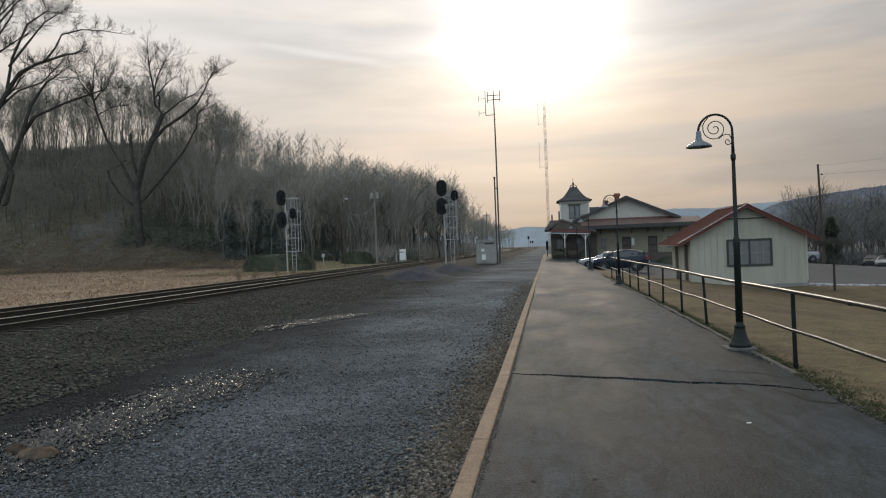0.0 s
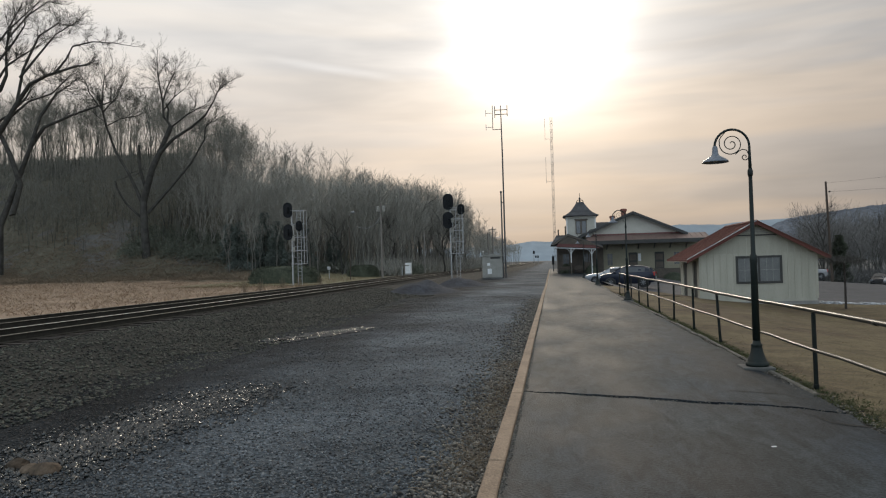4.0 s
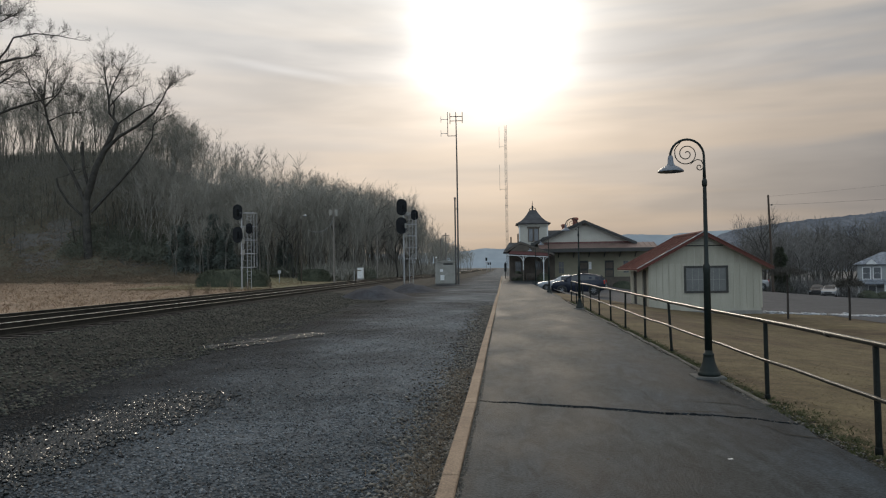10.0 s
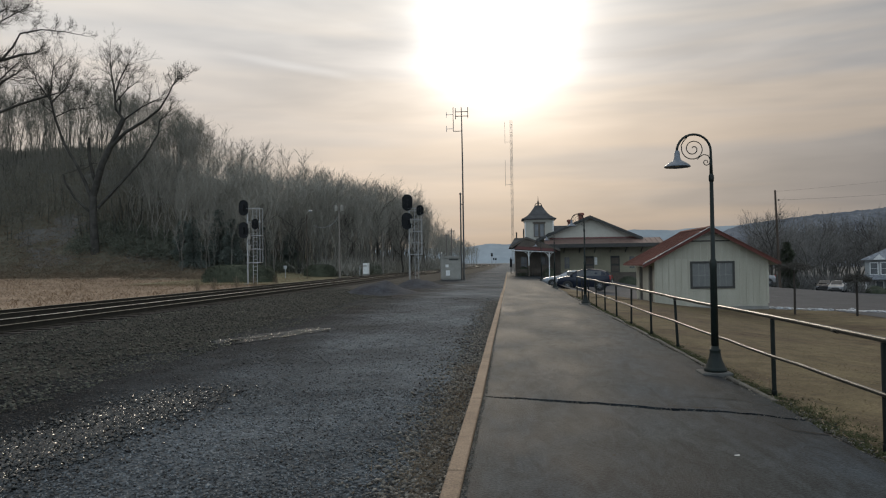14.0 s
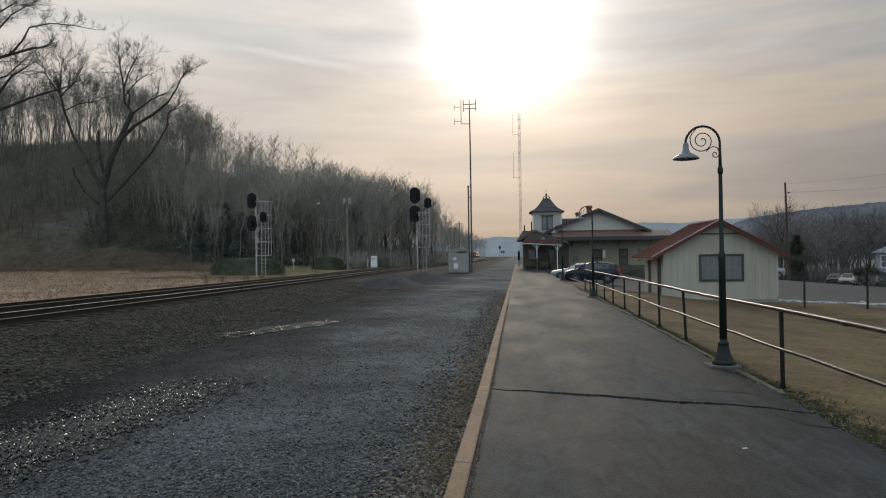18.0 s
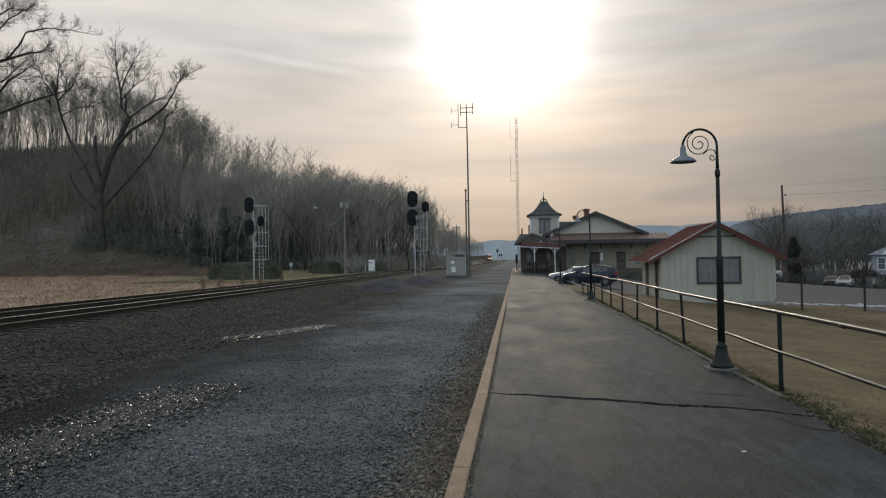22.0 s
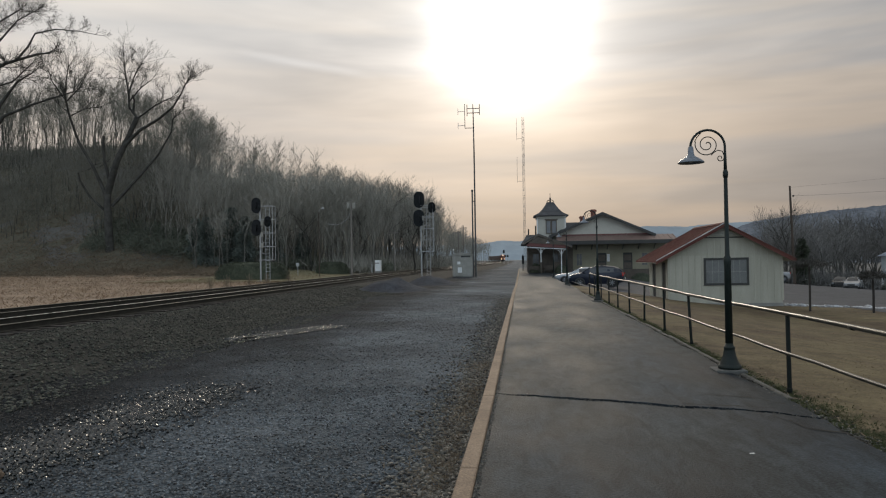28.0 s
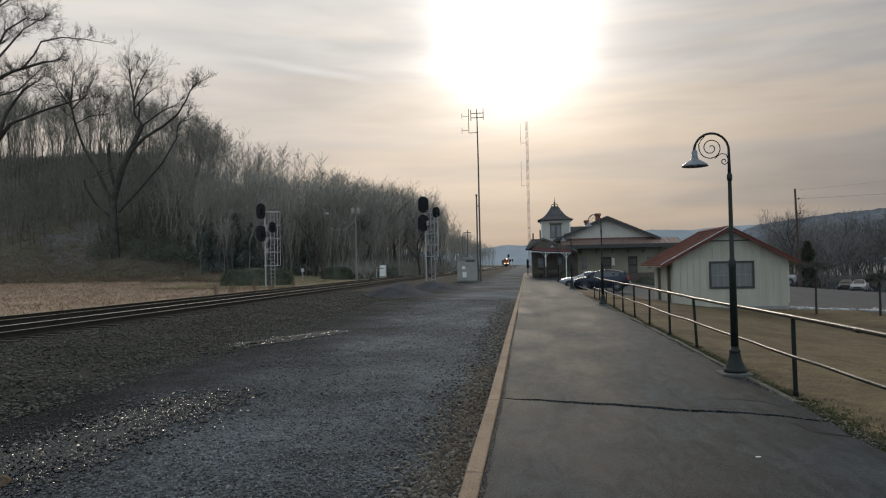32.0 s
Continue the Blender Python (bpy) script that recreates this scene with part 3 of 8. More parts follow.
# ---------------------------------------------------------------- ground sheets
def build_ground():
    xs = [-3000, -1200, -500, -260] + steps(-180, -24, 39) + steps(-20, -0.7, 6) + steps(3.1, 40, 24) + [50, 62, 80, 120, 260, 600, 1500, 3000]
    ys = [-2500, -800, -200, -60, -20] + steps(-6, 60, 33) + steps(64, 150, 28) + [175, 210, 260, 340, 500, 800, 1400, 3000]
    far = lambda x, y: ground_z(x, y) - 0.10 - (0.2 if -0.9 < x < 3.2 else 0)
    solid("ground", grid_sheet(xs, ys, far), M_GROUND, "bare winter soil and dead grass reaching the horizon", "ground", kind="structure")
    # gravel yard between platform and tracks
    def yard_z(x, y):
        return -0.20 + 0.03 * wobble(x, y, 0.35) + 0.012 * wobble(x, y, 1.7)
    bm = bmesh.new()
    rows = []
    ys = steps(-12, 40, 130) + steps(41, 130, 60) + steps(140, 900, 40)
    for y in ys:
        right = along(CURB, min(y, 124)) - 0.05 if y < 125 else 6.0
        left = track_x(y) + 5.0
        rows.append([bm.verts.new((left + (right - left) * k / 30, y, yard_z(left + (right - left) * k / 30, y))) for k in range(31)])
    for a, b in zip(rows, rows[1:]):
        for k in range(30):
            bm.faces.new((a[k], a[k + 1], b[k + 1], b[k]))
    solid("gravel_yard", bm, M_GRAVEL, "wide yard of blue-grey crushed slate gravel", "gravel", kind="structure", smooth=True)
    # ballast bed under both tracks, with its shoulders
    prof = [(6.2, -0.24), (3.4, -0.12), (1.75, 0.02), (0.7, 0.0), (-0.7, 0.0), (-1.7, 0.02), (-3.0, 0.0), (-4.5, 0.0), (-5.6, 0.0), (-7.4, -0.28)]
    bm = bmesh.new()
    rows = []
    for y in steps(-60, 120, 180) + steps(126, 760, 80):
        rows.append([bm.verts.new((track_x(y) + dx, y, z + BED * smooth(7.2, 2.5, abs(dx + 1.3)) + 0.03 * wobble(dx, y, 1.1))) for dx, z in prof])
    for a, b in zip(rows, rows[1:]):
        for k in range(len(prof) - 1):
            bm.faces.new((a[k], b[k], b[k + 1], a[k + 1]))
    solid("ballast_bed", bm, M_BALLAST, "brown-grey ballast bed carrying two railway tracks", "ballast", kind="structure", smooth=True)
    # straw field and the lawn beyond the tracks
    bm = grid_sheet(steps(-150, -20.2, 60), steps(-10, 92, 50), lambda x, y: ground_z(x, y) + 0.02 + 0.12 * wobble(x, y, 0.25))
    solid("straw_field", bm, M_FIELD, "pale straw-coloured field of flattened dead grass", "field", kind="structure", smooth=True)
    # wooded bank
    bm = grid_sheet(steps(-200, -21, 90), steps(84, 260, 80), lambda x, y: ground_z(x, y) + 0.03 + (0.6 * wobble(x, y, 0.12) + 0.5 * wobble(x, y, 0.4)) * smooth(86, 96, y))
    solid("wooded_bank", bm, M_HILL, "steep bank covered in brown leaf litter", "hillside", kind="structure", smooth=True)
    bm = grid_sheet(steps(-38, -19, 14), steps(66, 140, 30), lambda x, y: max(ground_z(x, y), -0.2) + 0.12 + 0.04 * wobble(x, y, 0.4))
    solid("track_lawn", bm, M_VERGE, "yellowing grass verge beyond the tracks", "grass", kind="structure", smooth=True)
    # lawn right of the platform, then the parking lot
    bm = grid_sheet(steps(3.06, 15.5, 32), steps(-6, 37.5, 66), lambda x, y: ground_z(x, y) + 0.012)
    solid("lawn", bm, M_LAWN, "dormant brown lawn sloping down from the platform", "grass", kind="structure", smooth=True)
    bm = bmesh.new()
    rows = []
    for y in steps(-6, 34, 20) + steps(34.3, 42, 10) + steps(44, 126, 41):
        left = max(4.0, 14.9 - 0.012 * y - 11.5 * smooth(33.6, 37.5, y))
        rows.append([bm.verts.new((left + (72 - left) * k / 40, y, ground_z(left + (72 - left) * k / 40, y) + 0.025)) for k in range(41)])
    for a, b in zip(rows, rows[1:]):
        for k in range(40):
            bm.faces.new((a[k], a[k + 1], b[k + 1], b[k]))
    solid("parking_lot", bm, M_LOT, "grey asphalt parking lot below the station", "pavement", kind="structure", smooth=True)
    bm = grid_sheet(steps(3.1, 6.0, 4), steps(33.4, 44, 8), lambda x, y: ground_z(x, y) + 0.035)
    solid("lawn_end", bm, M_LAWN, "strip of dormant lawn beside the platform", "grass", kind="structure", smooth=True)


def build_ridges():
    """Far wooded ridges closing the valley, haze carried in their colours."""
    for name, dist, x0, x1, rows, mat, label in (
        ("ridge_far", 1650, -420, 2300, [(-420, 36), (-140, 38), (-82, 41), (-42, 47), (0, 44), (90, 50), (293, 74), (383, 71), (458, 77), (540, 80), (610, 90), (860, 97), (1500, 120), (2300, 130)], M_RIDGE, "wooded ridge on the horizon with haze blue in its colour"),
        ("ridge_near", 620, 150, 1200, [(150, 4), (168, 12), (185, 25), (200, 31), (238, 36), (265, 39), (293, 41), (340, 46), (420, 52), (700, 70), (1200, 80)], M_RIDGE2, "wooded hill across the valley with grey-blue haze in its colour"),
    ):
        bm = bmesh.new()
        foot, back = [], []
        top = []
        n = 620
        for k in range(n + 1):
            x = x0 + (x1 - x0) * k / n
            z = along(rows, x) * (1 + 0.02 * wobble(x, 0, 0.03, 3)) + 0.8 * wobble(x, 0, 0.15, 5) + 0.5 * wobble(x, 0, 0.5, 7)
            foot.append(bm.verts.new((x, dist - 180, -8)))
            top.append(bm.verts.new((x, dist, z)))
            back.append(bm.verts.new((x, dist + 260, -8)))
        for k in range(n):
            bm.faces.new((foot[k], foot[k + 1], top[k + 1], top[k]))
            bm.faces.new((top[k], top[k + 1], back[k + 1], back[k]))
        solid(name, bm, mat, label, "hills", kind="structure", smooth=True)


# ---------------------------------------------------------------- platform
def build_platform():
    top = 0.0
    plat = thing("platform", "long worn black asphalt platform with a concrete edge", "platform", kind="structure")
    cuts = [-8.0, 8.53, 21.9, 39.5, 60.0, 124.0]
    for n, (a, b) in enumerate(zip(cuts, cuts[1:])):
        bm = bmesh.new()
        ys = steps(a + (0.026 if n == 1 else 0.006), b - (0.026 if n == 0 else 0.006), max(6, int((b - a) / 0.6)))
        rows = []
        for j, y in enumerate(ys):
            x0 = along(CURB, y) + 0.15
            wide = EDGE - 0.06 + 0.06 * wobble(0, y, 0.6) + 0.10 * wobble(3, y, 1.9) + (3.2 * smooth(70, 78, y))
            far = j == len(ys) - 1
            first = j == 0 and n > 0
            end = a if first else b
            # the first joint runs askew; its neighbours lean towards it row by row
            skew = {0: smooth(b - 5, b, y), 1: smooth(a + 5, a, y)}.get(n, 0)

            def cut(x):
                lean = -0.34 * (x + 0.4) * skew
                if not (first or far):
                    return lean
                lean += 0.07 * wobble(x, end, 1.6) + 0.03 * wobble(x, end, 6.0) + 0.022 * wobble(x, n * 9.1, 4.0) + 0.022 * wobble(x, n * 5.3, 9.0) + 0.014 * wobble(x, n * 7.7, 19.0)
                if skew > 0.9:
                    lean += 0.042 * smooth(-0.45, 0.5, x) * (1 - 0.6 * smooth(1.6, 2.4, x)) * (1 if n else -1)
                return lean
            rows.append([(x, y + cut(x), top + 0.012 * wobble(x, y, 0.4) - 0.02 * smooth(2.6, 3.1, x) * (y < 60)) for x in steps(x0, wide, 88)])
        tops = [[bm.verts.new(p) for p in r] for r in rows]
        for p, q in zip(tops, tops[1:]):
            for k in range(88):
                bm.faces.new((p[k], p[k + 1], q[k + 1], q[k]))
        edges = [e for e in bm.edges if e.is_boundary]
        down = bmesh.ops.extrude_edge_only(bm, edges=edges)
        for v in down["geom"]:
            if isinstance(v, bmesh.types.BMVert):
                v.co.z = -0.3
        part("slab", bm, M_ASPHALT, plat, smooth=False)
    # dirt lying in the joints
    for y in cuts[1:-1]:
        x0 = along(CURB, y) + 0.16
        k = 0.34 if y == cuts[1] else 0.02
        bm = bmesh.new()
        vs = [bm.verts.new((x, y + dy - k * (x + 0.4), -0.06)) for x, dy in ((x0, -0.2), (EDGE - 0.1, -0.2), (EDGE - 0.1, 0.2), (x0, 0.2))]
        bm.faces.new(vs)
        part("joint_dirt", bm, M_TAR, plat)
    # hairline cracks
    for pts in ([(0.30, 4.2), (0.27, 5.1), (0.22, 6.2), (0.235, 7.3), (0.20, 8.4), (0.16, 10.2), (0.17, 12.5), (0.14, 15)], [(2.5, 7.4), (2.6, 7.1), (2.64, 6.83), (2.72, 6.80), (2.86, 6.74), (3.0, 6.70)], [(2.1, 8.5), (2.42, 8.43), (2.66, 8.3), (2.75, 8.1), (2.9, 8.05)], [(1.72, 7.98), (1.95, 7.9), (2.2, 7.86), (2.41, 7.83), (2.7, 7.8)]):
        bm = bmesh.new()
        fine = []
        for (xa, ya), (xb, yb) in zip(pts, pts[1:]):
            for t in steps(0, 1, 6)[:-1]:
                fine.append((xa + (xb - xa) * t + 0.012 * random.uniform(-1, 1), ya + (yb - ya) * t + (0.0 if pts[0][0] < 1 else 0.022 * random.uniform(-1, 1))))
        row = []
        for x, y in fine:
            w = random.uniform(0.0004, 0.0014) * (1 if pts[0][0] < 1 else 8)
            z = 0.012 * wobble(x, y, 0.4) - 0.02 * smooth(2.6, 3.1, x) + 0.004
            v = 0.0 if pts[0][0] < 1 else random.uniform(0.004, 0.045)
            row.append((bm.verts.new((x - w, y - v * 0.4, z)), bm.verts.new((x + w, y + v, z))))
        for (a, b), (c, d) in zip(row, row[1:]):
            bm.faces.new((a, b, d, c))
        part("crack", bm, M_TAR, plat)
    # concrete edging, stone by stone
    y = -7.6
    while y < 123:
        ln = random.uniform(2.9, 3.15)
        if y < 5.35 < y + ln:
            ln = 5.35 - y
        x0, x1 = along(CURB, y), along(CURB, y + ln)
        bm = bmesh.new()
        e = 0.007
        lift = random.uniform(0.012, 0.02)
        vs = []
        for z, k in ((-0.42, 0), (lift - 0.012, 0), (lift, 0.012)):
            vs.append([bm.verts.new(p) for p in ((x0 + k, y + e + k, z), (x0 + 0.142 - k, y + e + k, z), (x1 + 0.142 - k, y + ln - e - k, z), (x1 + k, y + ln - e - k, z))])
        for a, b in zip(vs, vs[1:]):
            for k in range(4):
                bm.faces.new((a[k], a[(k + 1) % 4], b[(k + 1) % 4], b[k]))
        bm.faces.new(vs[-1])
        part("curb_stone", bm, M_CURB, plat)
        y += ln
    # narrow kerb on the grass side
    y = 8.4
    while y < 34:
        ln = random.uniform(0.9, 1.9)
        part("edging", boxed(EDGE + 0.0, EDGE + random.uniform(0.06, 0.085), y + 0.006, y + ln - 0.006, -0.25, random.uniform(-0.018, 0.008), 0.014), M_KERB, plat)
        y += ln
    # dark spots trodden into the asphalt
    spots = random.Random(31)
    for k in range(22):
        x, y, r = spots.uniform(-0.2, 2.8), 3.9 + 9 * spots.random() ** 1.5, spots.uniform(0.008, 0.022)
        bm = bmesh.new()
        z = 0.012 * wobble(x, y, 0.4) - 0.02 * smooth(2.6, 3.1, x) + 0.004
        bm.faces.new([bm.verts.new((x + r * spots.uniform(0.6, 1.2) * math.cos(a * 0.7), y + r * spots.uniform(0.6, 1.2) * math.sin(a * 0.7), z)) for a in range(9)])
        part("spot", bm, M_TAR, plat)
    solid("soil_strip", grid_sheet(steps(2.78, 3.22, 6), steps(-6, 34, 120), lambda x, y: -0.05 + 0.02 * wobble(x, y, 3.0)), M_SOIL, "dark crumbly earth between asphalt and lawn", "soil", kind="structure", smooth=True)
    # litter on the slab
    solid("litter", boxed(-0.022, 0.022, -0.009, 0.009, 0.0, 0.005, 0.0015), M_WHITE, "scrap of white paper on the asphalt", "litter", at=pose(1.83, 5.92, 0.002, 0, 0, 20))


def build_railing():
    rail = thing("railing", "two-bar pipe railing with dark worn paint beside the platform", "railing")
    ys = [-3.9, -1.4, 1.15, 3.65, 6.2, 8.78, 11.3, 13.72, 16.25, 18.9, 21.45, 24.0, 26.35, 28.8, 31.3, 33.6]
    lean = {13.72: (-0.02, 0.10), 16.25: (0.0, 0.03), 18.9: (0.01, -0.04)}
    tops, mids = [], []
    for y in ys:
        dx, dy = lean.get(y, (random.uniform(-0.008, 0.008), random.uniform(-0.02, 0.02)))
        x = RAIL_X + 0.03 * smooth(10, 26, y)
        t = (x + dx, y + dy, 0.92 + random.uniform(-0.012, 0.008))
        m = (x + dx * 0.5 - 0.035, y + dy * 0.5, 0.47 + random.uniform(-0.01, 0.01))
        bm = tubed([(x, y, -0.25), (x, y, 0.0), t], 0.027, 10)
        lathe(bm, [(0.034, -0.06), (0.034, 0.03), (0.028, 0.045)], 10, (x, y, 0))
        part("post", bm, M_POST, rail, smooth=True)
        tops.append(t)
        mids.append(m)
    def bar(pts):
        fine = []
        for a, b in zip(pts, pts[1:]):
            for s in (0, 0.33, 0.66):
                p = Vector(a).lerp(Vector(b), s)
                p.z += random.uniform(-0.006, 0.006)
                fine.append(p)
        return fine + [Vector(pts[-1])]
    part("top_rail", tubed([p + Vector((0, 0, 0.022)) for p in bar(tops)], 0.026, 10), M_PIPE, rail, smooth=True)
    part("mid_rail", tubed(bar(mids), 0.021, 10), M_PIPE, rail, smooth=True)
    for y in (7.1, 14.9, 22.7):
        x = RAIL_X
        k = max(i for i in range(len(ys)) if ys[i] <= y)
        t = (y - ys[k]) / (ys[k + 1] - ys[k])
        p = Vector(tops[k]).lerp(Vector(tops[k + 1]), t) + Vector((0, 0, 0.022))
        d = (Vector(tops[k + 1]) - Vector(tops[k])).normalized() * 0.05
        part("coupling", tubed([p - d, p + d], 0.0285, 10), M_PIPE, rail, smooth=True)


def make_street_lamp(y):
    lamp = thing("street_lamp", "tall green-black lamp post with scrolled arm and enamel shade", "street lamp", "platform lamps", at=pose(2.95, y, 0.0))
    part("footing", boxed(-0.24, 0.20, -0.20, 0.20, -0.2, 0.025, 0.012), M_FOOTING, lamp)
    bm = lathe(bmesh.new(), [(0.160, 0.025), (0.164, 0.05), (0.160, 0.075), (0.146, 0.085), (0.140, 0.10), (0.112, 0.16), (0.090, 0.225), (0.080, 0.285), (0.074, 0.315), (0.080, 0.325), (0.080, 0.345), (0.062, 0.355), (0.054, 0.40)], 22)
    part("base", bm, M_GREENBLACK, lamp, "flared cast-iron base", smooth=True)
    bm = lathe(bmesh.new(), [(0.055, 0.38), (0.048, 1.54), (0.052, 1.56), (0.054, 1.59), (0.054, 1.63), (0.049, 1.66), (0.034, 1.69), (0.027, 2.84), (0.027, 2.87)], 14)
    part("post", bm, M_GREENBLACK, lamp, smooth=True)
    part("collar", lathe(bmesh.new(), [(0.031, 2.84), (0.039, 2.87), (0.039, 2.925), (0.028, 2.95), (0.021, 2.97)], 14), M_GREENBLACK, lamp, smooth=True)
    arc = [(0, 0, 2.94), (0, 0, 3.12)] + [(-0.2475 + 0.2475 * math.cos(a), 0, 3.30 + 0.255 * math.sin(a)) for a in [math.pi * k / 14 for k in range(15)]] + [(-0.495, 0, 3.25)]
    part("arm", tubed(arc, [0.026, 0.022] + [0.018] * (len(arc) - 2), 8), M_GREENBLACK, lamp, smooth=True)
    sp = [(-0.34, 0, 3.515), (-0.40, 0, 3.45), (-0.43, 0, 3.39)]
    for k in range(46):
        a = radians(165) + k / 45 * radians(690)
        r = 0.150 * (1 - k / 45) ** 0.85 + 0.022 - 0.006 * k / 45
        sp.append((-0.256 + r * math.cos(a), 0, 3.338 + r * math.sin(a)))
    part("scroll", tubed(sp, 0.0075, 6), M_GREENBLACK, lamp, smooth=True)
    sp = [(-0.20, 0, 3.18), (-0.15, 0, 3.225), (-0.10, 0, 3.25), (-0.04, 0, 3.235), (-0.012, 0, 3.17)]
    for k in range(22):
        a = radians(10) - k / 21 * radians(400)
        r = 0.055 * (1 - k / 21 * 0.7)
        sp.append((-0.068 + r * math.cos(a), 0, 3.135 + r * math.sin(a)))
    part("small_scroll", tubed(sp, 0.007, 6), M_GREENBLACK, lamp, smooth=True)
    bm = lathe(bmesh.new(), [(0.030, 3.27), (0.040, 3.24), (0.044, 3.17), (0.056, 3.135), (0.072, 3.12), (0.125, 3.09), (0.175, 3.055), (0.190, 3.035), (0.190, 3.025), (0.180, 3.028), (0.12, 3.075), (0.05, 3.10)], 22, (-0.49, 0, 0.045), open_ends=True)
    part("shade", bm, M_SHADE, lamp, "grey-blue enamel shade", smooth=True)
    part("bulb", lathe(bmesh.new(), [(0.02, 3.12), (0.045, 3.08), (0.045, 3.055), (0.02, 3.035)], 10, (-0.49, 0, 0.045)), M_SHADEIN, lamp, smooth=True)
    return lamp


def build_lamps():
    first = make_street_lamp(LAMPS[0])
    for y in LAMPS[1:]:
        copy_thing(first, pose(2.95, y, 0.0, 0, 0, random.uniform(-4, 4)))


# ---------------------------------------------------------------- tracks
def build_tracks():
    for name, off in (("railway_track", 0.0), ("railway_track", -TRACK_GAP)):
        tr = thing(name, "railway track of worn bright rails on dark wooden ties", "railway track", "tracks", kind="structure")
        for side in (-0.755, 0.755):
            head = M_RAILHEAD if off == 0 and side < 0 else M_DULLHEAD
            for nm, prof, mat in (("rail", [(-0.07, 0.045), (0.07, 0.045), (0.07, 0.06), (0.012, 0.085), (0.012, 0.185), (0.036, 0.195), (0.036, 0.222), (-0.036, 0.222), (-0.036, 0.195), (-0.012, 0.185), (-0.012, 0.085), (-0.07, 0.06)], M_RAILSTEEL), ("railhead", [(-0.022, 0.2225), (0.022, 0.2225), (0.019, 0.228), (-0.019, 0.228)], head)):
                bm = bmesh.new()
                rings = []
                for y in steps(-60, 140, 100) + steps(150, 760, 80):
                    rings.append([bm.verts.new((track_x(y) + off + side + dx, y, z + BED)) for dx, z in prof])
                for a, b in zip(rings, rings[1:]):
                    for k in range(len(prof)):
                        bm.faces.new((a[k], a[(k + 1) % len(prof)], b[(k + 1) % len(prof)], b[k]))
                part(nm, bm, mat, tr)
        tie = None
        y = 8.0
        n = 0
        while n < 190:
            m = pose(track_x(y) + off + random.uniform(-0.06, 0.06), y, BED + random.uniform(-0.012, 0.01), 0, 0, random.uniform(-1.5, 1.5))
            if tie is None:
                tie = part("tie", boxed(-1.3, 1.3, -0.115, 0.115, -0.13, 0.047, 0.01), M_TIE, tr)
                tie.matrix_basis = m
            else:
                repeat(tie, tr, m)
            y += 0.53
            n += 1
        bm = bmesh.new()
        while y < 260:
            x = track_x(y) + off
            box(bm, x - 1.3, x + 1.3, y - 0.115, y + 0.115, -0.1, BED + 0.045)
            y += 0.53
        tagged(part("far_ties", bm, M_TIE, tr), kind="stuff")


# ---------------------------------------------------------------- shed
def window_unit(name, parent, x0, x1, z0, z1, y, cols, rows, frame_mat, pane_mat, depth=0.06, bar=0.03, trim=0.08):
    """A window in a wall that faces -y: surround, bars and panes."""
    win = boxed(x0 - trim, x1 + trim, y - 0.035, y + 0.02, z1, z1 + trim)
    box(win, x0 - trim, x1 + trim, y - 0.045, y + 0.02, z0 - trim, z0)
    box(win, x0 - trim, x0, y - 0.035, y + 0.02, z0, z1)
    box(win, x1, x1 + trim, y - 0.035, y + 0.02, z0, z1)
    w = part(name, win, frame_mat, parent)
    for c in range(1, cols):
        x = x0 + (x1 - x0) * c / cols
        part("bar", boxed(x - bar / 2, x + bar / 2, y - 0.02, y + 0.02, z0, z1), frame_mat, w)
    for r in range(1, rows):
        z = z0 + (z1 - z0) * r / rows
        part("bar", boxed(x0, x1, y - 0.017, y + 0.017, z - bar / 2, z + bar / 2), frame_mat, w)
    part("pane", boxed(x0, x1, y - 0.004, y + 0.012, z0, z1), pane_mat, w)
    return w


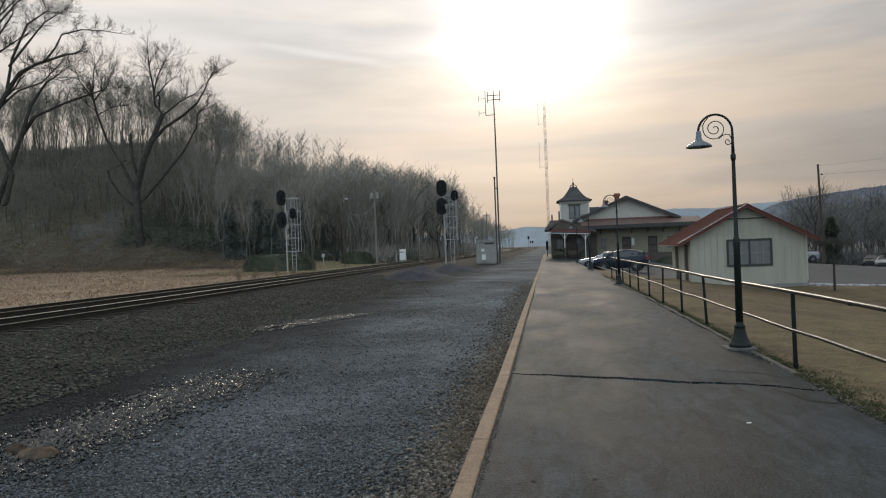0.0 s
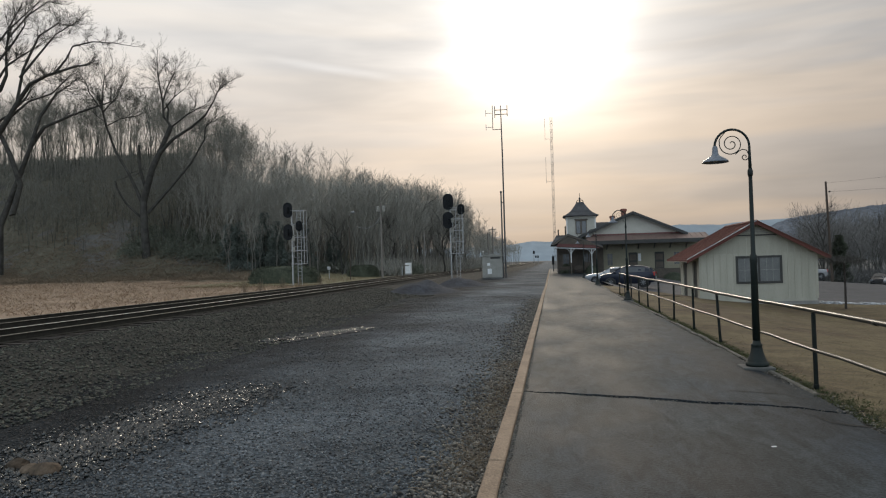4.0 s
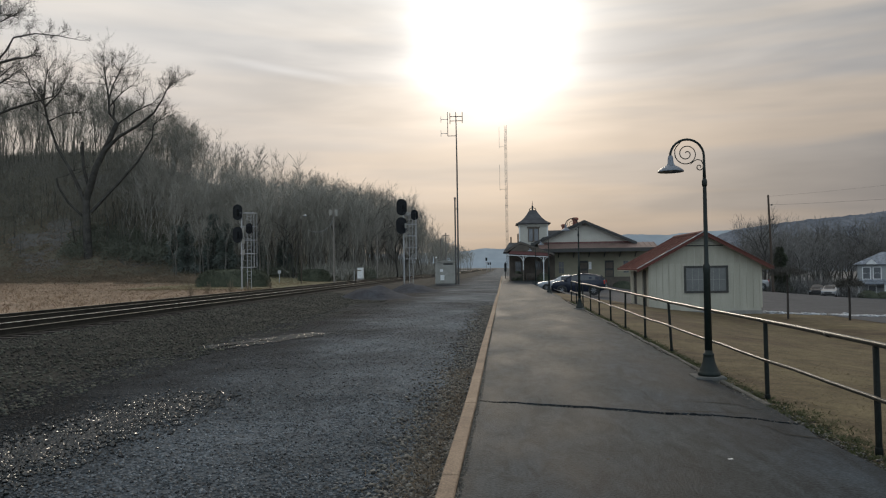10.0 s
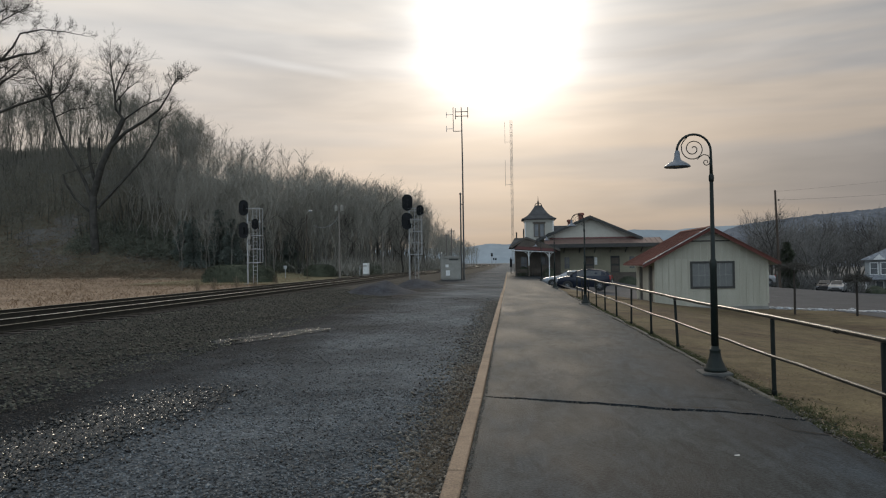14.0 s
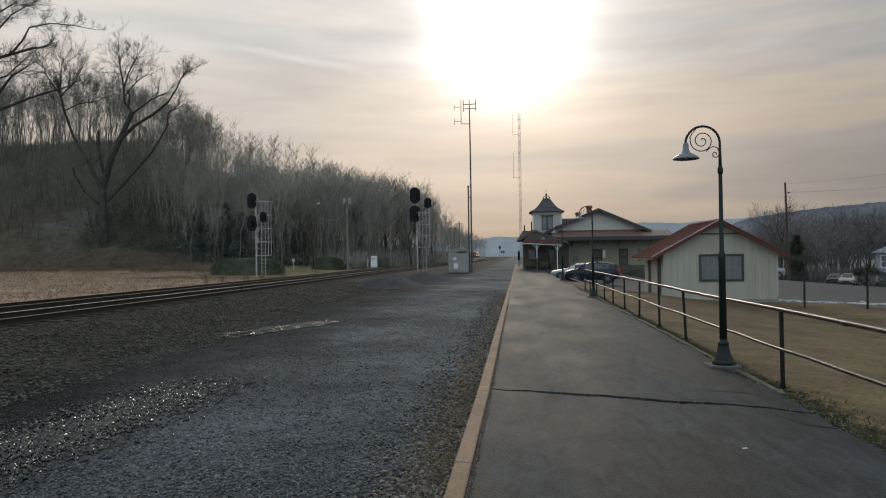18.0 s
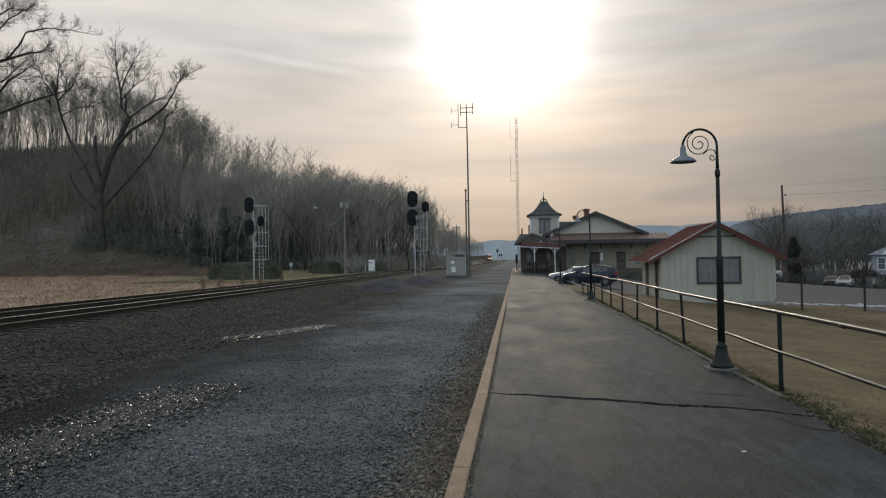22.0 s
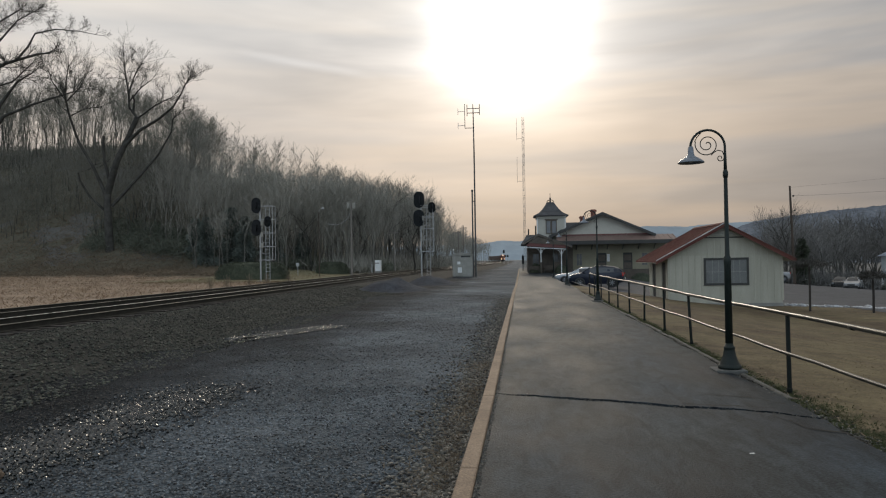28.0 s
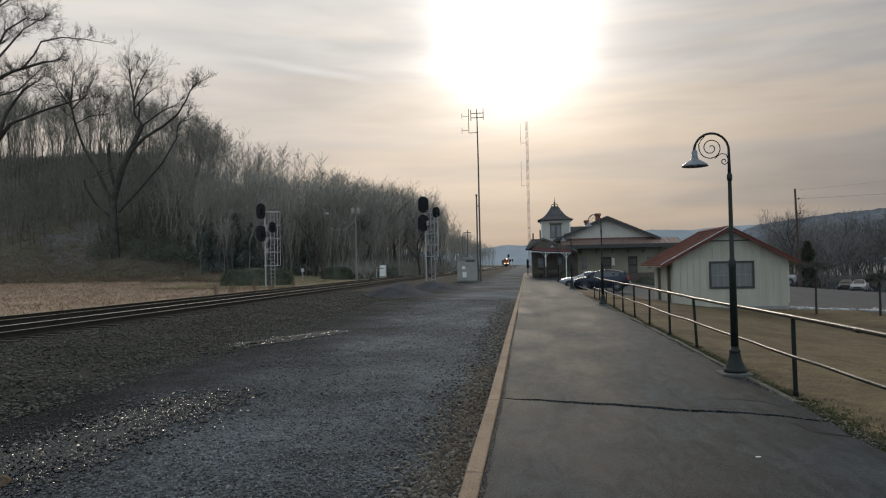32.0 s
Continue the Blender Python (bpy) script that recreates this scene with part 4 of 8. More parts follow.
def build_shed():
    y0, y1, xl, xr = 34.0, 39.0, 7.0, 12.18
    xm, eave, peak = (xl + xr) / 2 - 0.08, 1.72, 3.10
    shed = thing("shed", "small cream board-and-batten shed with a red metal roof", "shed")
    part("foundation", boxed(xl - 0.03, xr + 0.03, y0 - 0.03, y1 + 0.03, -1.3, -0.55), M_CONCRETE, shed, "grey concrete footing")
    wx0, wx1, wz0, wz1 = 8.72, 10.58, 0.40, 1.50
    # the gable wall round the window opening
    top = lambda x: eave + (peak - eave) * (1 - abs(x - xm) / (xm - xl))
    for a, b, c, d in ((xl, wx0, -0.55, eave), (wx1, xr, -0.55, eave), (wx0, wx1, -0.55, wz0), (wx0, wx1, wz1, eave)):
        part("wall_panel", boxed(a, b, y0, y0 + 0.12, c, d), M_SHEDWALL, shed)
    part("gable", prism(bmesh.new(), [(xl, eave), (xr, eave), (xm, peak)], y0, y0 + 0.12), M_SHEDWALL, shed)
    bm = bmesh.new()
    box(bm, xl, xr, y1 - 0.12, y1, -0.55, eave)
    prism(bm, [(xl, eave), (xr, eave), (xm, peak)], y1 - 0.12, y1)
    part("back_wall", bm, M_SHEDWALL, shed)
    part("side_wall", boxed(xr - 0.12, xr, y0 + 0.12, y1 - 0.12, -0.55, eave), M_SHEDWALL, shed)
    bm = bmesh.new()
    openings = [(34.75, 35.75), (37.2, 38.15)]
    ys = [y0 + 0.12] + [v for o in openings for v in o] + [y1 - 0.12]
    for a, b in zip(ys[0::2], ys[1::2]):
        box(bm, xl, xl + 0.12, a, b, -0.55, eave)
    for a, b in openings:
        box(bm, xl, xl + 0.12, a, b, 1.42, eave)
    part("door_wall", bm, M_SHEDWALL, shed)
    for a, b in openings:
        d = part("door", boxed(xl + 0.05, xl + 0.09, a + 0.02, b - 0.02, -0.40, 1.41), M_DARKTRIM, shed, "dark painted door")
        part("knob", lathe(bmesh.new(), [(0.03, 0), (0.035, 0.03), (0.02, 0.05)], 8, (xl + 0.02, b - 0.12, 0.5)), M_ALU, d)
    # battens
    batten = None
    x = xl + 0.02
    while x < xr:
        if not (wx0 - 0.12 < x < wx1 + 0.10):
            h = min(top(x) - 0.05, peak - 0.62)
            if batten is None:
                batten = part("batten", boxed(-0.02, 0.02, -0.022, 0.0, -0.4, 1.55), M_SHEDWALL, shed)
                batten.matrix_basis = pose(x, y0, 0)
            else:
                b = repeat(batten, shed, pose(x, y0, 0))
                b.matrix_basis = Matrix.Translation((x, y0, -0.4 - (-0.4) * (h + 0.4) / 1.95)) @ Matrix.Diagonal((1, 1, (h + 0.4) / 1.95, 1))
        else:
            h = min(top(x) - 0.05, peak - 0.62)
            b = repeat(batten, shed, pose(0, 0, 0))
            s = (h - wz1 - 0.1) / 1.95
            b.matrix_basis = Matrix.Translation((x, y0, wz1 + 0.1 + 0.4 * s)) @ Matrix.Diagonal((1, 1, s, 1))
        x += 0.301
    w = window_unit("window", shed, wx0, wx1, wz0, wz1, y0, 2, 1, M_DARKTRIM, M_CURTAIN, bar=0.09, trim=0.10)
    for side in (wx0 + 0.02, (wx0 + wx1) / 2 + 0.06):
        for k in (1, 2):
            part("bar", boxed(side + 0.28 * k - 0.008, side + 0.28 * k + 0.008, y0 - 0.012, y0 + 0.018, wz0, wz1), M_MUNTIN, w)
        part("bar", boxed(side, side + 0.84, y0 - 0.011, y0 + 0.017, 0.93, 0.948), M_MUNTIN, w)
    # gable vent board and corner boards
    part("gable_board", prism(bmesh.new(), [(xm - 0.86, peak - 0.50), (xm + 0.86, peak - 0.50), (xm, peak)], y0 - 0.03, y0 - 0.003), M_SHEDWALL, shed)
    part("gable_trim", boxed(xm - 0.95, xm + 0.95, y0 - 0.05, y0 - 0.002, peak - 0.56, peak - 0.50), M_DARKTRIM, shed)
    vent = part("gable_vent", prism(bmesh.new(), [(xm - 0.62, peak - 0.44), (xm + 0.62, peak - 0.44), (xm, peak - 0.08)], y0 - 0.045, y0 - 0.031), M_MUNTIN, shed, "triangular louvred gable vent")
    for k in range(4):
        z = peak - 0.41 + 0.075 * k
        half = 0.62 * (1 - (z + 0.03 - peak + 0.44) / 0.36) - 0.02
        part("slat", boxed(xm - half, xm + half, y0 - 0.062, y0 - 0.046, z, z + 0.03), M_SHEDWALL, vent)
    for x in (xl, xr):
        part("corner_board", boxed(x - 0.05, x + 0.05, y0 - 0.028, y0 - 0.002, -0.42, eave), M_SHEDWALL, shed)
    # roof
    slope = (peak - eave) / (xm - xl)
    over, front, back = 0.66, 0.40, 0.3
    for sgn in (-1, 1):
        xe = xm + sgn * (xm - xl + over)
        ze = eave - slope * over
        bm = bmesh.new()
        prism(bm, [(xm, peak + 0.13), (xe, ze + 0.13), (xe, ze + 0.06), (xm, peak + 0.06)], y0 - front, y1 + back)
        roof = part("roof", bm, M_REDROOF, shed, "red standing-seam metal roof")
        n = 15
        for k in range(n):
            y = y0 - front + (y1 + back - y0 + front) * k / (n - 1)
            part("seam", prism(bmesh.new(), [(xm, peak + 0.155), (xe, ze + 0.155), (xe, ze + 0.12), (xm, peak + 0.12)], y - 0.012, y + 0.012), M_REDROOF, roof)
        part("fascia", prism(bmesh.new(), [(xm, peak + 0.06), (xe, ze + 0.06), (xe, ze - 0.04), (xm, peak - 0.04)], y0 - front, y0 - front + 0.03), M_REDROOF, shed)
        part("edge_strip", prism(bmesh.new(), [(xm, peak + 0.165), (xe, ze + 0.165), (xe, ze + 0.125), (xm, peak + 0.125)], y0 - front - 0.03, y0 - front - 0.002), M_ALU if sgn < 0 else M_REDROOF, shed)
        part("soffit", prism(bmesh.new(), [(xm, peak + 0.055), (xe, ze + 0.055), (xe, ze + 0.03), (xm, peak + 0.03)], y0 - front + 0.03, y1 + back), M_SHEDWALL, shed)
    part("ridge_cap", prism(bmesh.new(), [(xm - 0.15, peak + 0.09), (xm, peak + 0.18), (xm + 0.15, peak + 0.09)], y0 - front - 0.02, y1 + back + 0.02), M_REDROOF, shed)


# ---------------------------------------------------------------- station
def build_station():
    st = thing("station", "old cream railway station with dark hipped roofs and a square tower", "station")
    y0, y1 = 86.0, 112.0
    xl, xr, xm = 4.2, 15.6, 10.0
    g = -0.8
    part("plinth", boxed(xl - 0.05, xr + 0.05, y0 - 0.05, y1, g - 0.6, g + 1.1), M_STATIONBASE, st, "dark brown wainscot")
    bm = bmesh.new()
    doors = [(9.4, 10.45), (12.45, 13.55)]
    xs = [xl] + [v for d in doors for v in d] + [xr]
    for a, b in zip(xs[0::2], xs[1::2]):
        box(bm, a, b, y0, y0 + 0.3, g + 1.1, 4.45)
    for a, b in doors:
        box(bm, a, b, y0, y0 + 0.3, 2.3, 4.45)
    part("front_wall", bm, M_STATIONWALL, st)
    part("side_wall", boxed(xl, xl + 0.3, y0 + 0.3, y1, g + 1.1, 4.45), M_STATIONWALL, st)
    part("side_wall", boxed(xr - 0.3, xr, y0 + 0.3, y1, g + 1.1, 4.45), M_STATIONWALL, st)
    part("back_wall", boxed(xl + 0.3, xr - 0.3, y1 - 0.3, y1, g + 1.1, 4.45), M_STATIONWALL, st)
    for a, b in doors:
        d = part("freight_door", boxed(a, b, y0 + 0.1, y0 + 0.16, g + 0.0, 2.3), M_DARKTRIM, st, "dark panelled freight door")
        for k in range(3):
            part("panel", boxed(a + 0.12, b - 0.12, y0 + 0.07, y0 + 0.10, g + 0.25 + k * 0.95, g + 0.95 + k * 0.95), M_STATIONBASE, d)
    for x in (7.2, 15.0):
        window_unit("window", st, x - 0.3, x + 0.3, 0.8, 2.2, y0, 2, 2, M_STATIONWALL, M_GLASS, trim=0.10)
    part("notice", boxed(10.52, 10.85, y0 - 0.06, y0 - 0.01, 1.25, 2.15), M_WHITE, st, "pale notice board")
    # gable
    part("gable", prism(bmesh.new(), [(xl - 0.2, 4.45), (xr + 0.2, 4.45), (xm, 7.0)], y0 - 0.02, y0 + 0.25), M_STATIONTOP, st, "pale boarded gable")
    sl = (7.0 - 4.45) / (xr + 0.2 - xm)
    for sgn in (-1, 1):
        half = (xm - xl + 0.2) if sgn < 0 else (xr + 0.2 - xm)
        xe = xm + sgn * (half + 0.45)
        ze = 4.45 - 0.45 * sl
        part("roof", prism(bmesh.new(), [(xm, 7.26), (xe, ze + 0.26), (xe, ze + 0.08), (xm, 7.08)], y0 - 0.7, y1 + 0.5), M_SHINGLE, st, "dark shingle roof")
        part("bargeboard", prism(bmesh.new(), [(xm, 7.16), (xe, ze + 0.16), (xe, ze - 0.12), (xm, 6.88)], y0 - 0.76, y0 - 0.70), M_DARKTRIM, st)
    # pent roof along the end wall, with its maroon fascia
    pent = prism_x(bmesh.new(), [(y0 - 2.6, 3.62), (y0 + 0.02, 4.38), (y0 + 0.02, 4.48), (y0 - 2.6, 3.74)], 4.4, 18.4)
    pent = part("pent_roof", pent, M_PENT, st, "shallow brown metal pent roof with raised seams")
    for k in range(24):
        x = 4.5 + 0.6 * k
        part("seam", prism_x(bmesh.new(), [(y0 - 2.6, 3.74), (y0 + 0.02, 4.48), (y0 + 0.02, 4.53), (y0 - 2.6, 3.79)], x - 0.025, x + 0.025), M_PENT, pent)
    part("fascia", boxed(4.4, 18.4, y0 - 2.66, y0 - 2.60, 3.32, 3.76), M_DARKTRIM, st)
    part("red_band", boxed(5.2, 16.0, y0 - 0.06, y0 - 0.03, 4.36, 4.62), M_REDTRIM, st, "maroon trim band")
    for k in range(8):
        x = 5.0 + 1.85 * k
        part("bracket", tubed([(x, y0 - 0.02, 2.75), (x, y0 - 0.5, 3.1), (x, y0 - 1.9, 3.62)], 0.06, 6), M_DARKTRIM, st)
    # low wing beyond the gable's end
    part("wing", boxed(15.6, 19.0, y0 + 1.0, y1 - 4, g - 0.6, 3.4), M_STATIONWALL, st)
    part("wing_roof", prism(bmesh.new(), [(15.4, 4.5), (19.8, 3.6), (19.8, 3.45), (15.4, 4.3)], y0 + 0.2, y1 - 3.5), M_SHINGLE, st)
    # low block under the tower, with its own roof; shade painted into its walls
    part("block", boxed(0.95, 6.4, y0 - 0.4, y0 + 10, g - 0.5, 3.4), M_STATIONBASE, st, "boarded block coloured dark brown for the shade on it")
    bm = bmesh.new()
    eave = [(0.15, y0 - 1.2), (7.0, y0 - 1.2), (7.0, y0 + 10.6), (0.15, y0 + 10.6)]
    ridge = [(0.9, y0 + 2.6), (6.2, y0 + 2.6), (6.2, y0 + 8.0), (0.9, y0 + 8.0)]
    lo = [bm.verts.new((x, y, 3.5)) for x, y in eave]
    up = [bm.verts.new((x, y, 4.75)) for x, y in ridge]
    bm.faces.new(lo[::-1])
    bm.faces.new(up)
    for k in range(4):
        bm.faces.new((lo[k], lo[(k + 1) % 4], up[(k + 1) % 4], up[k]))
    part("block_roof", bm, M_SHINGLE, st)
    for x in (2.0, 4.4):
        window_unit("window", st, x - 0.4, x + 0.4, 0.5, 2.3, y0 - 0.4, 2, 2, M_STATIONBASE, M_GLASS, trim=0.12)
    # link between tower and main ridge
    part("link_roof", prism_x(bmesh.new(), [(y0 + 1.2, 4.4), (y0 + 5.2, 6.35), (y0 + 9.2, 4.4)], 5.2, 10.0), M_SHINGLE, st)
    # tower
    tx, ty, tw = 3.92, y0 + 2.4, 1.72
    tower = part("tower", boxed(tx - tw, tx + tw, ty - tw, ty + tw, 3.6, 7.0), M_STATIONTOP, st, "pale square tower")
    for sx in (-1, 1):
        part("corner_board", boxed(tx + sx * tw - 0.07, tx + sx * tw + 0.07, ty - tw - 0.04, ty - tw + 0.03, 4.4, 7.0), M_WHITE, tower)
    part("cornice", boxed(tx - tw - 0.12, tx + tw + 0.12, ty - tw - 0.12, ty + tw + 0.12, 6.72, 7.0), M_STATIONTOP, tower)
    for sx in (-0.34, 0.34):
        window_unit("window", tower, tx + sx - 0.24, tx + sx + 0.24, 4.85, 6.35, ty - tw, 1, 2, M_STATIONBASE, M_GLASS, trim=0.10)
    part("window_head", boxed(tx - 0.8, tx + 0.8, ty - tw - 0.09, ty - tw - 0.046, 6.45, 6.62), M_STATIONBASE, tower)
    bm = bmesh.new()
    rings = []
    for r, z in ((2.10, 6.95), (2.15, 7.05), (1.86, 7.18), (1.42, 7.46), (1.06, 7.84), (0.76, 8.26), (0.50, 8.66), (0.42, 8.80)):
        rings.append([bm.verts.new((tx + sx * r, ty + sy * r, z)) for sx, sy in ((-1, -1), (1, -1), (1, 1), (-1, 1))])
    for a, b in zip(rings, rings[1:]):
        for k in range(4):
            bm.faces.new((a[k], a[(k + 1) % 4], b[(k + 1) % 4], b[k]))
    bm.faces.new(rings[0][::-1])
    bm.faces.new(rings[-1])
    part("tower_roof", bm, M_SHINGLE, st, "bell-cast dark tower roof")
    part("cresting", tubed([(tx - 0.44, ty - 0.4, 8.78), (tx - 0.32, ty - 0.4, 9.0), (tx, ty - 0.4, 9.12), (tx + 0.32, ty - 0.4, 9.0), (tx + 0.44, ty - 0.4, 8.78)], 0.05, 5), M_DARKTRIM, st)
    part("finial", lathe(bmesh.new(), [(0.12, 8.80), (0.10, 9.02), (0.06, 9.14), (0.13, 9.30), (0.04, 9.42), (0.02, 10.0)], 8, (tx, ty, 0)), M_DARKTRIM, st)
    # chimneys
    for x, y, w, z in ((9.5, y0 + 5.0, 0.29, 7.95), (8.2, y0 + 6.5, 0.25, 7.2)):
        ch = part("chimney", boxed(x - w, x + w, y - w, y + w, 5.5, z), M_BRICK, st, "red brick chimney")
        part("cap", boxed(x - w - 0.1, x + w + 0.1, y - w - 0.1, y + w + 0.1, z - 0.32, z - 0.06), M_BRICK, ch)
    # little vents on the block's roof
    for x, z in ((1.15, 5.5), (2.05, 5.9)):
        part("vent_pipe", tubed([(x, y0 + 3, 4.3), (x, y0 + 3, z)], 0.09, 6), M_DARKTRIM, st)
    # gabled canopy over the platform
    cy0, cy1 = 78.5, y0 + 0.5
    cap = thing("platform_canopy", "gabled timber canopy on white posts over the platform", "canopy")
    apex, ce = (2.05, 4.45), ((0.42, 3.42), (5.85, 3.0))
    for (xe, ze), nm in zip(ce, "ab"):
        part("roof", prism(bmesh.new(), [(apex[0], apex[1] + 0.1), (xe, ze + 0.1), (xe, ze - 0.03), (apex[0], apex[1] - 0.03)], cy0, cy1), M_SHINGLE, cap, "dark shingle roof slope")
        part("bargeboard", prism(bmesh.new(), [(apex[0], apex[1] + 0.03), (xe, ze + 0.03), (xe, ze - 0.15), (apex[0], apex[1] - 0.15)], cy0 - 0.06, cy0 - 0.002), M_STATIONBASE, cap)
    part("gable_board", prism(bmesh.new(), [(0.95, 3.5), (5.0, 3.2), (2.05, 4.25)], cy0 + 0.02, cy0 + 0.08), M_STATIONBASE, cap)
    part("red_valance", prism(bmesh.new(), [(0.66, 3.16), (5.5, 2.82), (5.0, 3.22), (1.0, 3.48)], cy0 + 0.09, cy0 + 0.14), M_REDTRIM, cap, "maroon valance board")
    part("beam", tubed([(0.5, cy0 + 0.2, 3.02), (5.2, cy0 + 0.2, 2.74)], 0.055, 6), M_WHITE, cap)
    for x, zt, zb in ((4.62, 2.75, -0.35), (2.35, 2.88, 0.0)):
        for y in (cy0 + 0.2, cy1 - 1.5):
            low = 1.3 if x < 3 else zb
            shade = M_WHITE if y < cy0 + 1 else M_STATIONBASE
            p = part("post", tubed([(x, y, low), (x, y, zt)], 0.05, 8), shade, cap, "white turned post" if shade is M_WHITE else "brown post")
            if low > zb:
                part("post_foot", tubed([(x, y, zb), (x, y, low)], 0.06, 8), M_STATIONBASE, cap, "brown lower post")
            for s in (-1, 1):
                part("brace", tubed([(x, y, zt - 0.65), (x + s * 0.22, y, zt - 0.2), (x + s * 0.5, y, zt - 0.02)], 0.025, 6), shade, p)
    # benches and boxes in the canopy's shade
    for x, y, w, h in ((1.6, 82.5, 1.4, 0.85), (3.6, 81.5, 1.6, 0.9), (4.6, 84, 1.2, 1.3)):
        b = thing("bench", "dark wooden bench under the canopy", "bench", "canopy benches", at=pose(x, y, 0.0))
        part("seat", boxed(-w / 2, w / 2, -0.25, 0.25, 0.42, 0.48, 0.01), M_STATIONBASE, b)
        part("backrest", boxed(-w / 2, w / 2, 0.2, 0.26, 0.52, h, 0.01), M_STATIONBASE, b)
        for sx in (-1, 1):
            part("leg", boxed(sx * (w / 2 - 0.1) - 0.04, sx * (w / 2 - 0.1) + 0.04, -0.24, 0.26, 0.0, 0.42), M_DARKTRIM, b)
    # at the platform's far end, a post and board added as the mast's dark foot
    s = thing("sign_post", "narrow dark post added as the radio mast's dark foot", "sign", at=pose(0.45, 101, 0.0))
    part("post", tubed([(0, 0, -0.05), (0, 0, 2.4)], 0.06, 8), M_DARKTRIM, s)
    part("sign_board", boxed(-0.16, 0.16, -0.09, -0.062, 1.0, 2.2, 0.01), M_SIGNALBLACK, s)


# ---------------------------------------------------------------- railway signals and masts
def signal_head(parent, x, y, z, h, w):
    poly = []
    for k in range(24):
        a = 2 * math.pi * k / 24
        sx, sz = math.cos(a), math.sin(a)
        poly.append((x + w / 2 * sx, z + (h - w) / 2 * (1 if sz >= 0 else -1) * (1 if abs(sz) > 1e-6 else 0) + w / 2 * sz))
    hd = part("signal_head", prism(bmesh.new(), poly, y - 0.03, y + 0.03), M_SIGNALBLACK, parent, "black oval signal backing")
    for k in (-1, 0, 1):
        zc = z + k * (h - w) * 0.38
        part("hood", tubed([(x, y - 0.36, zc), (x, y - 0.03, zc)], 0.13, 10), M_SIGNALBLACK, hd)
        part("lens_back", tubed([(x, y + 0.03, zc), (x, y + 0.26, zc)], 0.15, 10), M_SIGNALBLACK, hd)
    return hd


def build_signal(at, height, heads, low=1.6):
    """A ladder-braced signal mast with a side bracket and its heads; sizes in metres from its own base."""
    sg = thing("railway_signal", "silver railway signal mast with ladder and black heads", "railway signal", "signals", at=at)
    part("mast", tubed([(0, 0, -0.5), (0, 0, height)], 0.085, 8), M_ALU, sg)
    part("base", boxed(-0.35, 0.35, -0.35, 0.35, -0.5, 0.12, 0.03), M_CONCRETE, sg)
    lad = part("ladder", tubed([(0.62, -0.2, 0.0), (0.62, -0.2, height - 0.3)], 0.032, 6), M_ALU, sg)
    part("rail", tubed([(1.02, -0.2, 0.0), (1.02, -0.2, height - 0.3)], 0.032, 6), M_ALU, lad)
    z = 0.35
    while z < height - 0.4:
        part("rung", tubed([(0.62, -0.2, z), (1.02, -0.2, z)], 0.018, 5), M_ALU, lad)
        z += 0.36
    for z in np.linspace(low, height - 0.35, 5):
        part("platform_frame", tubed([(-0.05, -0.3, z), (1.35, -0.3, z), (1.35, 0.5, z), (-0.05, 0.5, z), (-0.05, -0.3, z)], 0.035, 5), M_ALU, sg)
    for x, y in ((1.35, -0.3), (1.35, 0.5)):
        part("upright", tubed([(x, y, low), (x, y, height - 0.3)], 0.035, 6), M_ALU, sg)
    for k in range(3):
        z = low + 1.2 + 1.1 * k
        part("junction_box", boxed(0.18, 0.42, -0.42, -0.26, z, z + 0.5, 0.015), M_CABINET, sg)
        part("conduit", tubed([(0.3, -0.34, z), (0.3, -0.34, z - 0.5), (0.55, -0.34, z - 0.6)], 0.025, 5), M_ALU, sg)
    for x, z, h, w in heads:
        part("arm", tubed([(0.0, 0, z), (x, -0.12, z)], 0.06, 6), M_ALU, sg)
        signal_head(sg, x, -0.3, z, h, w)
    return sg


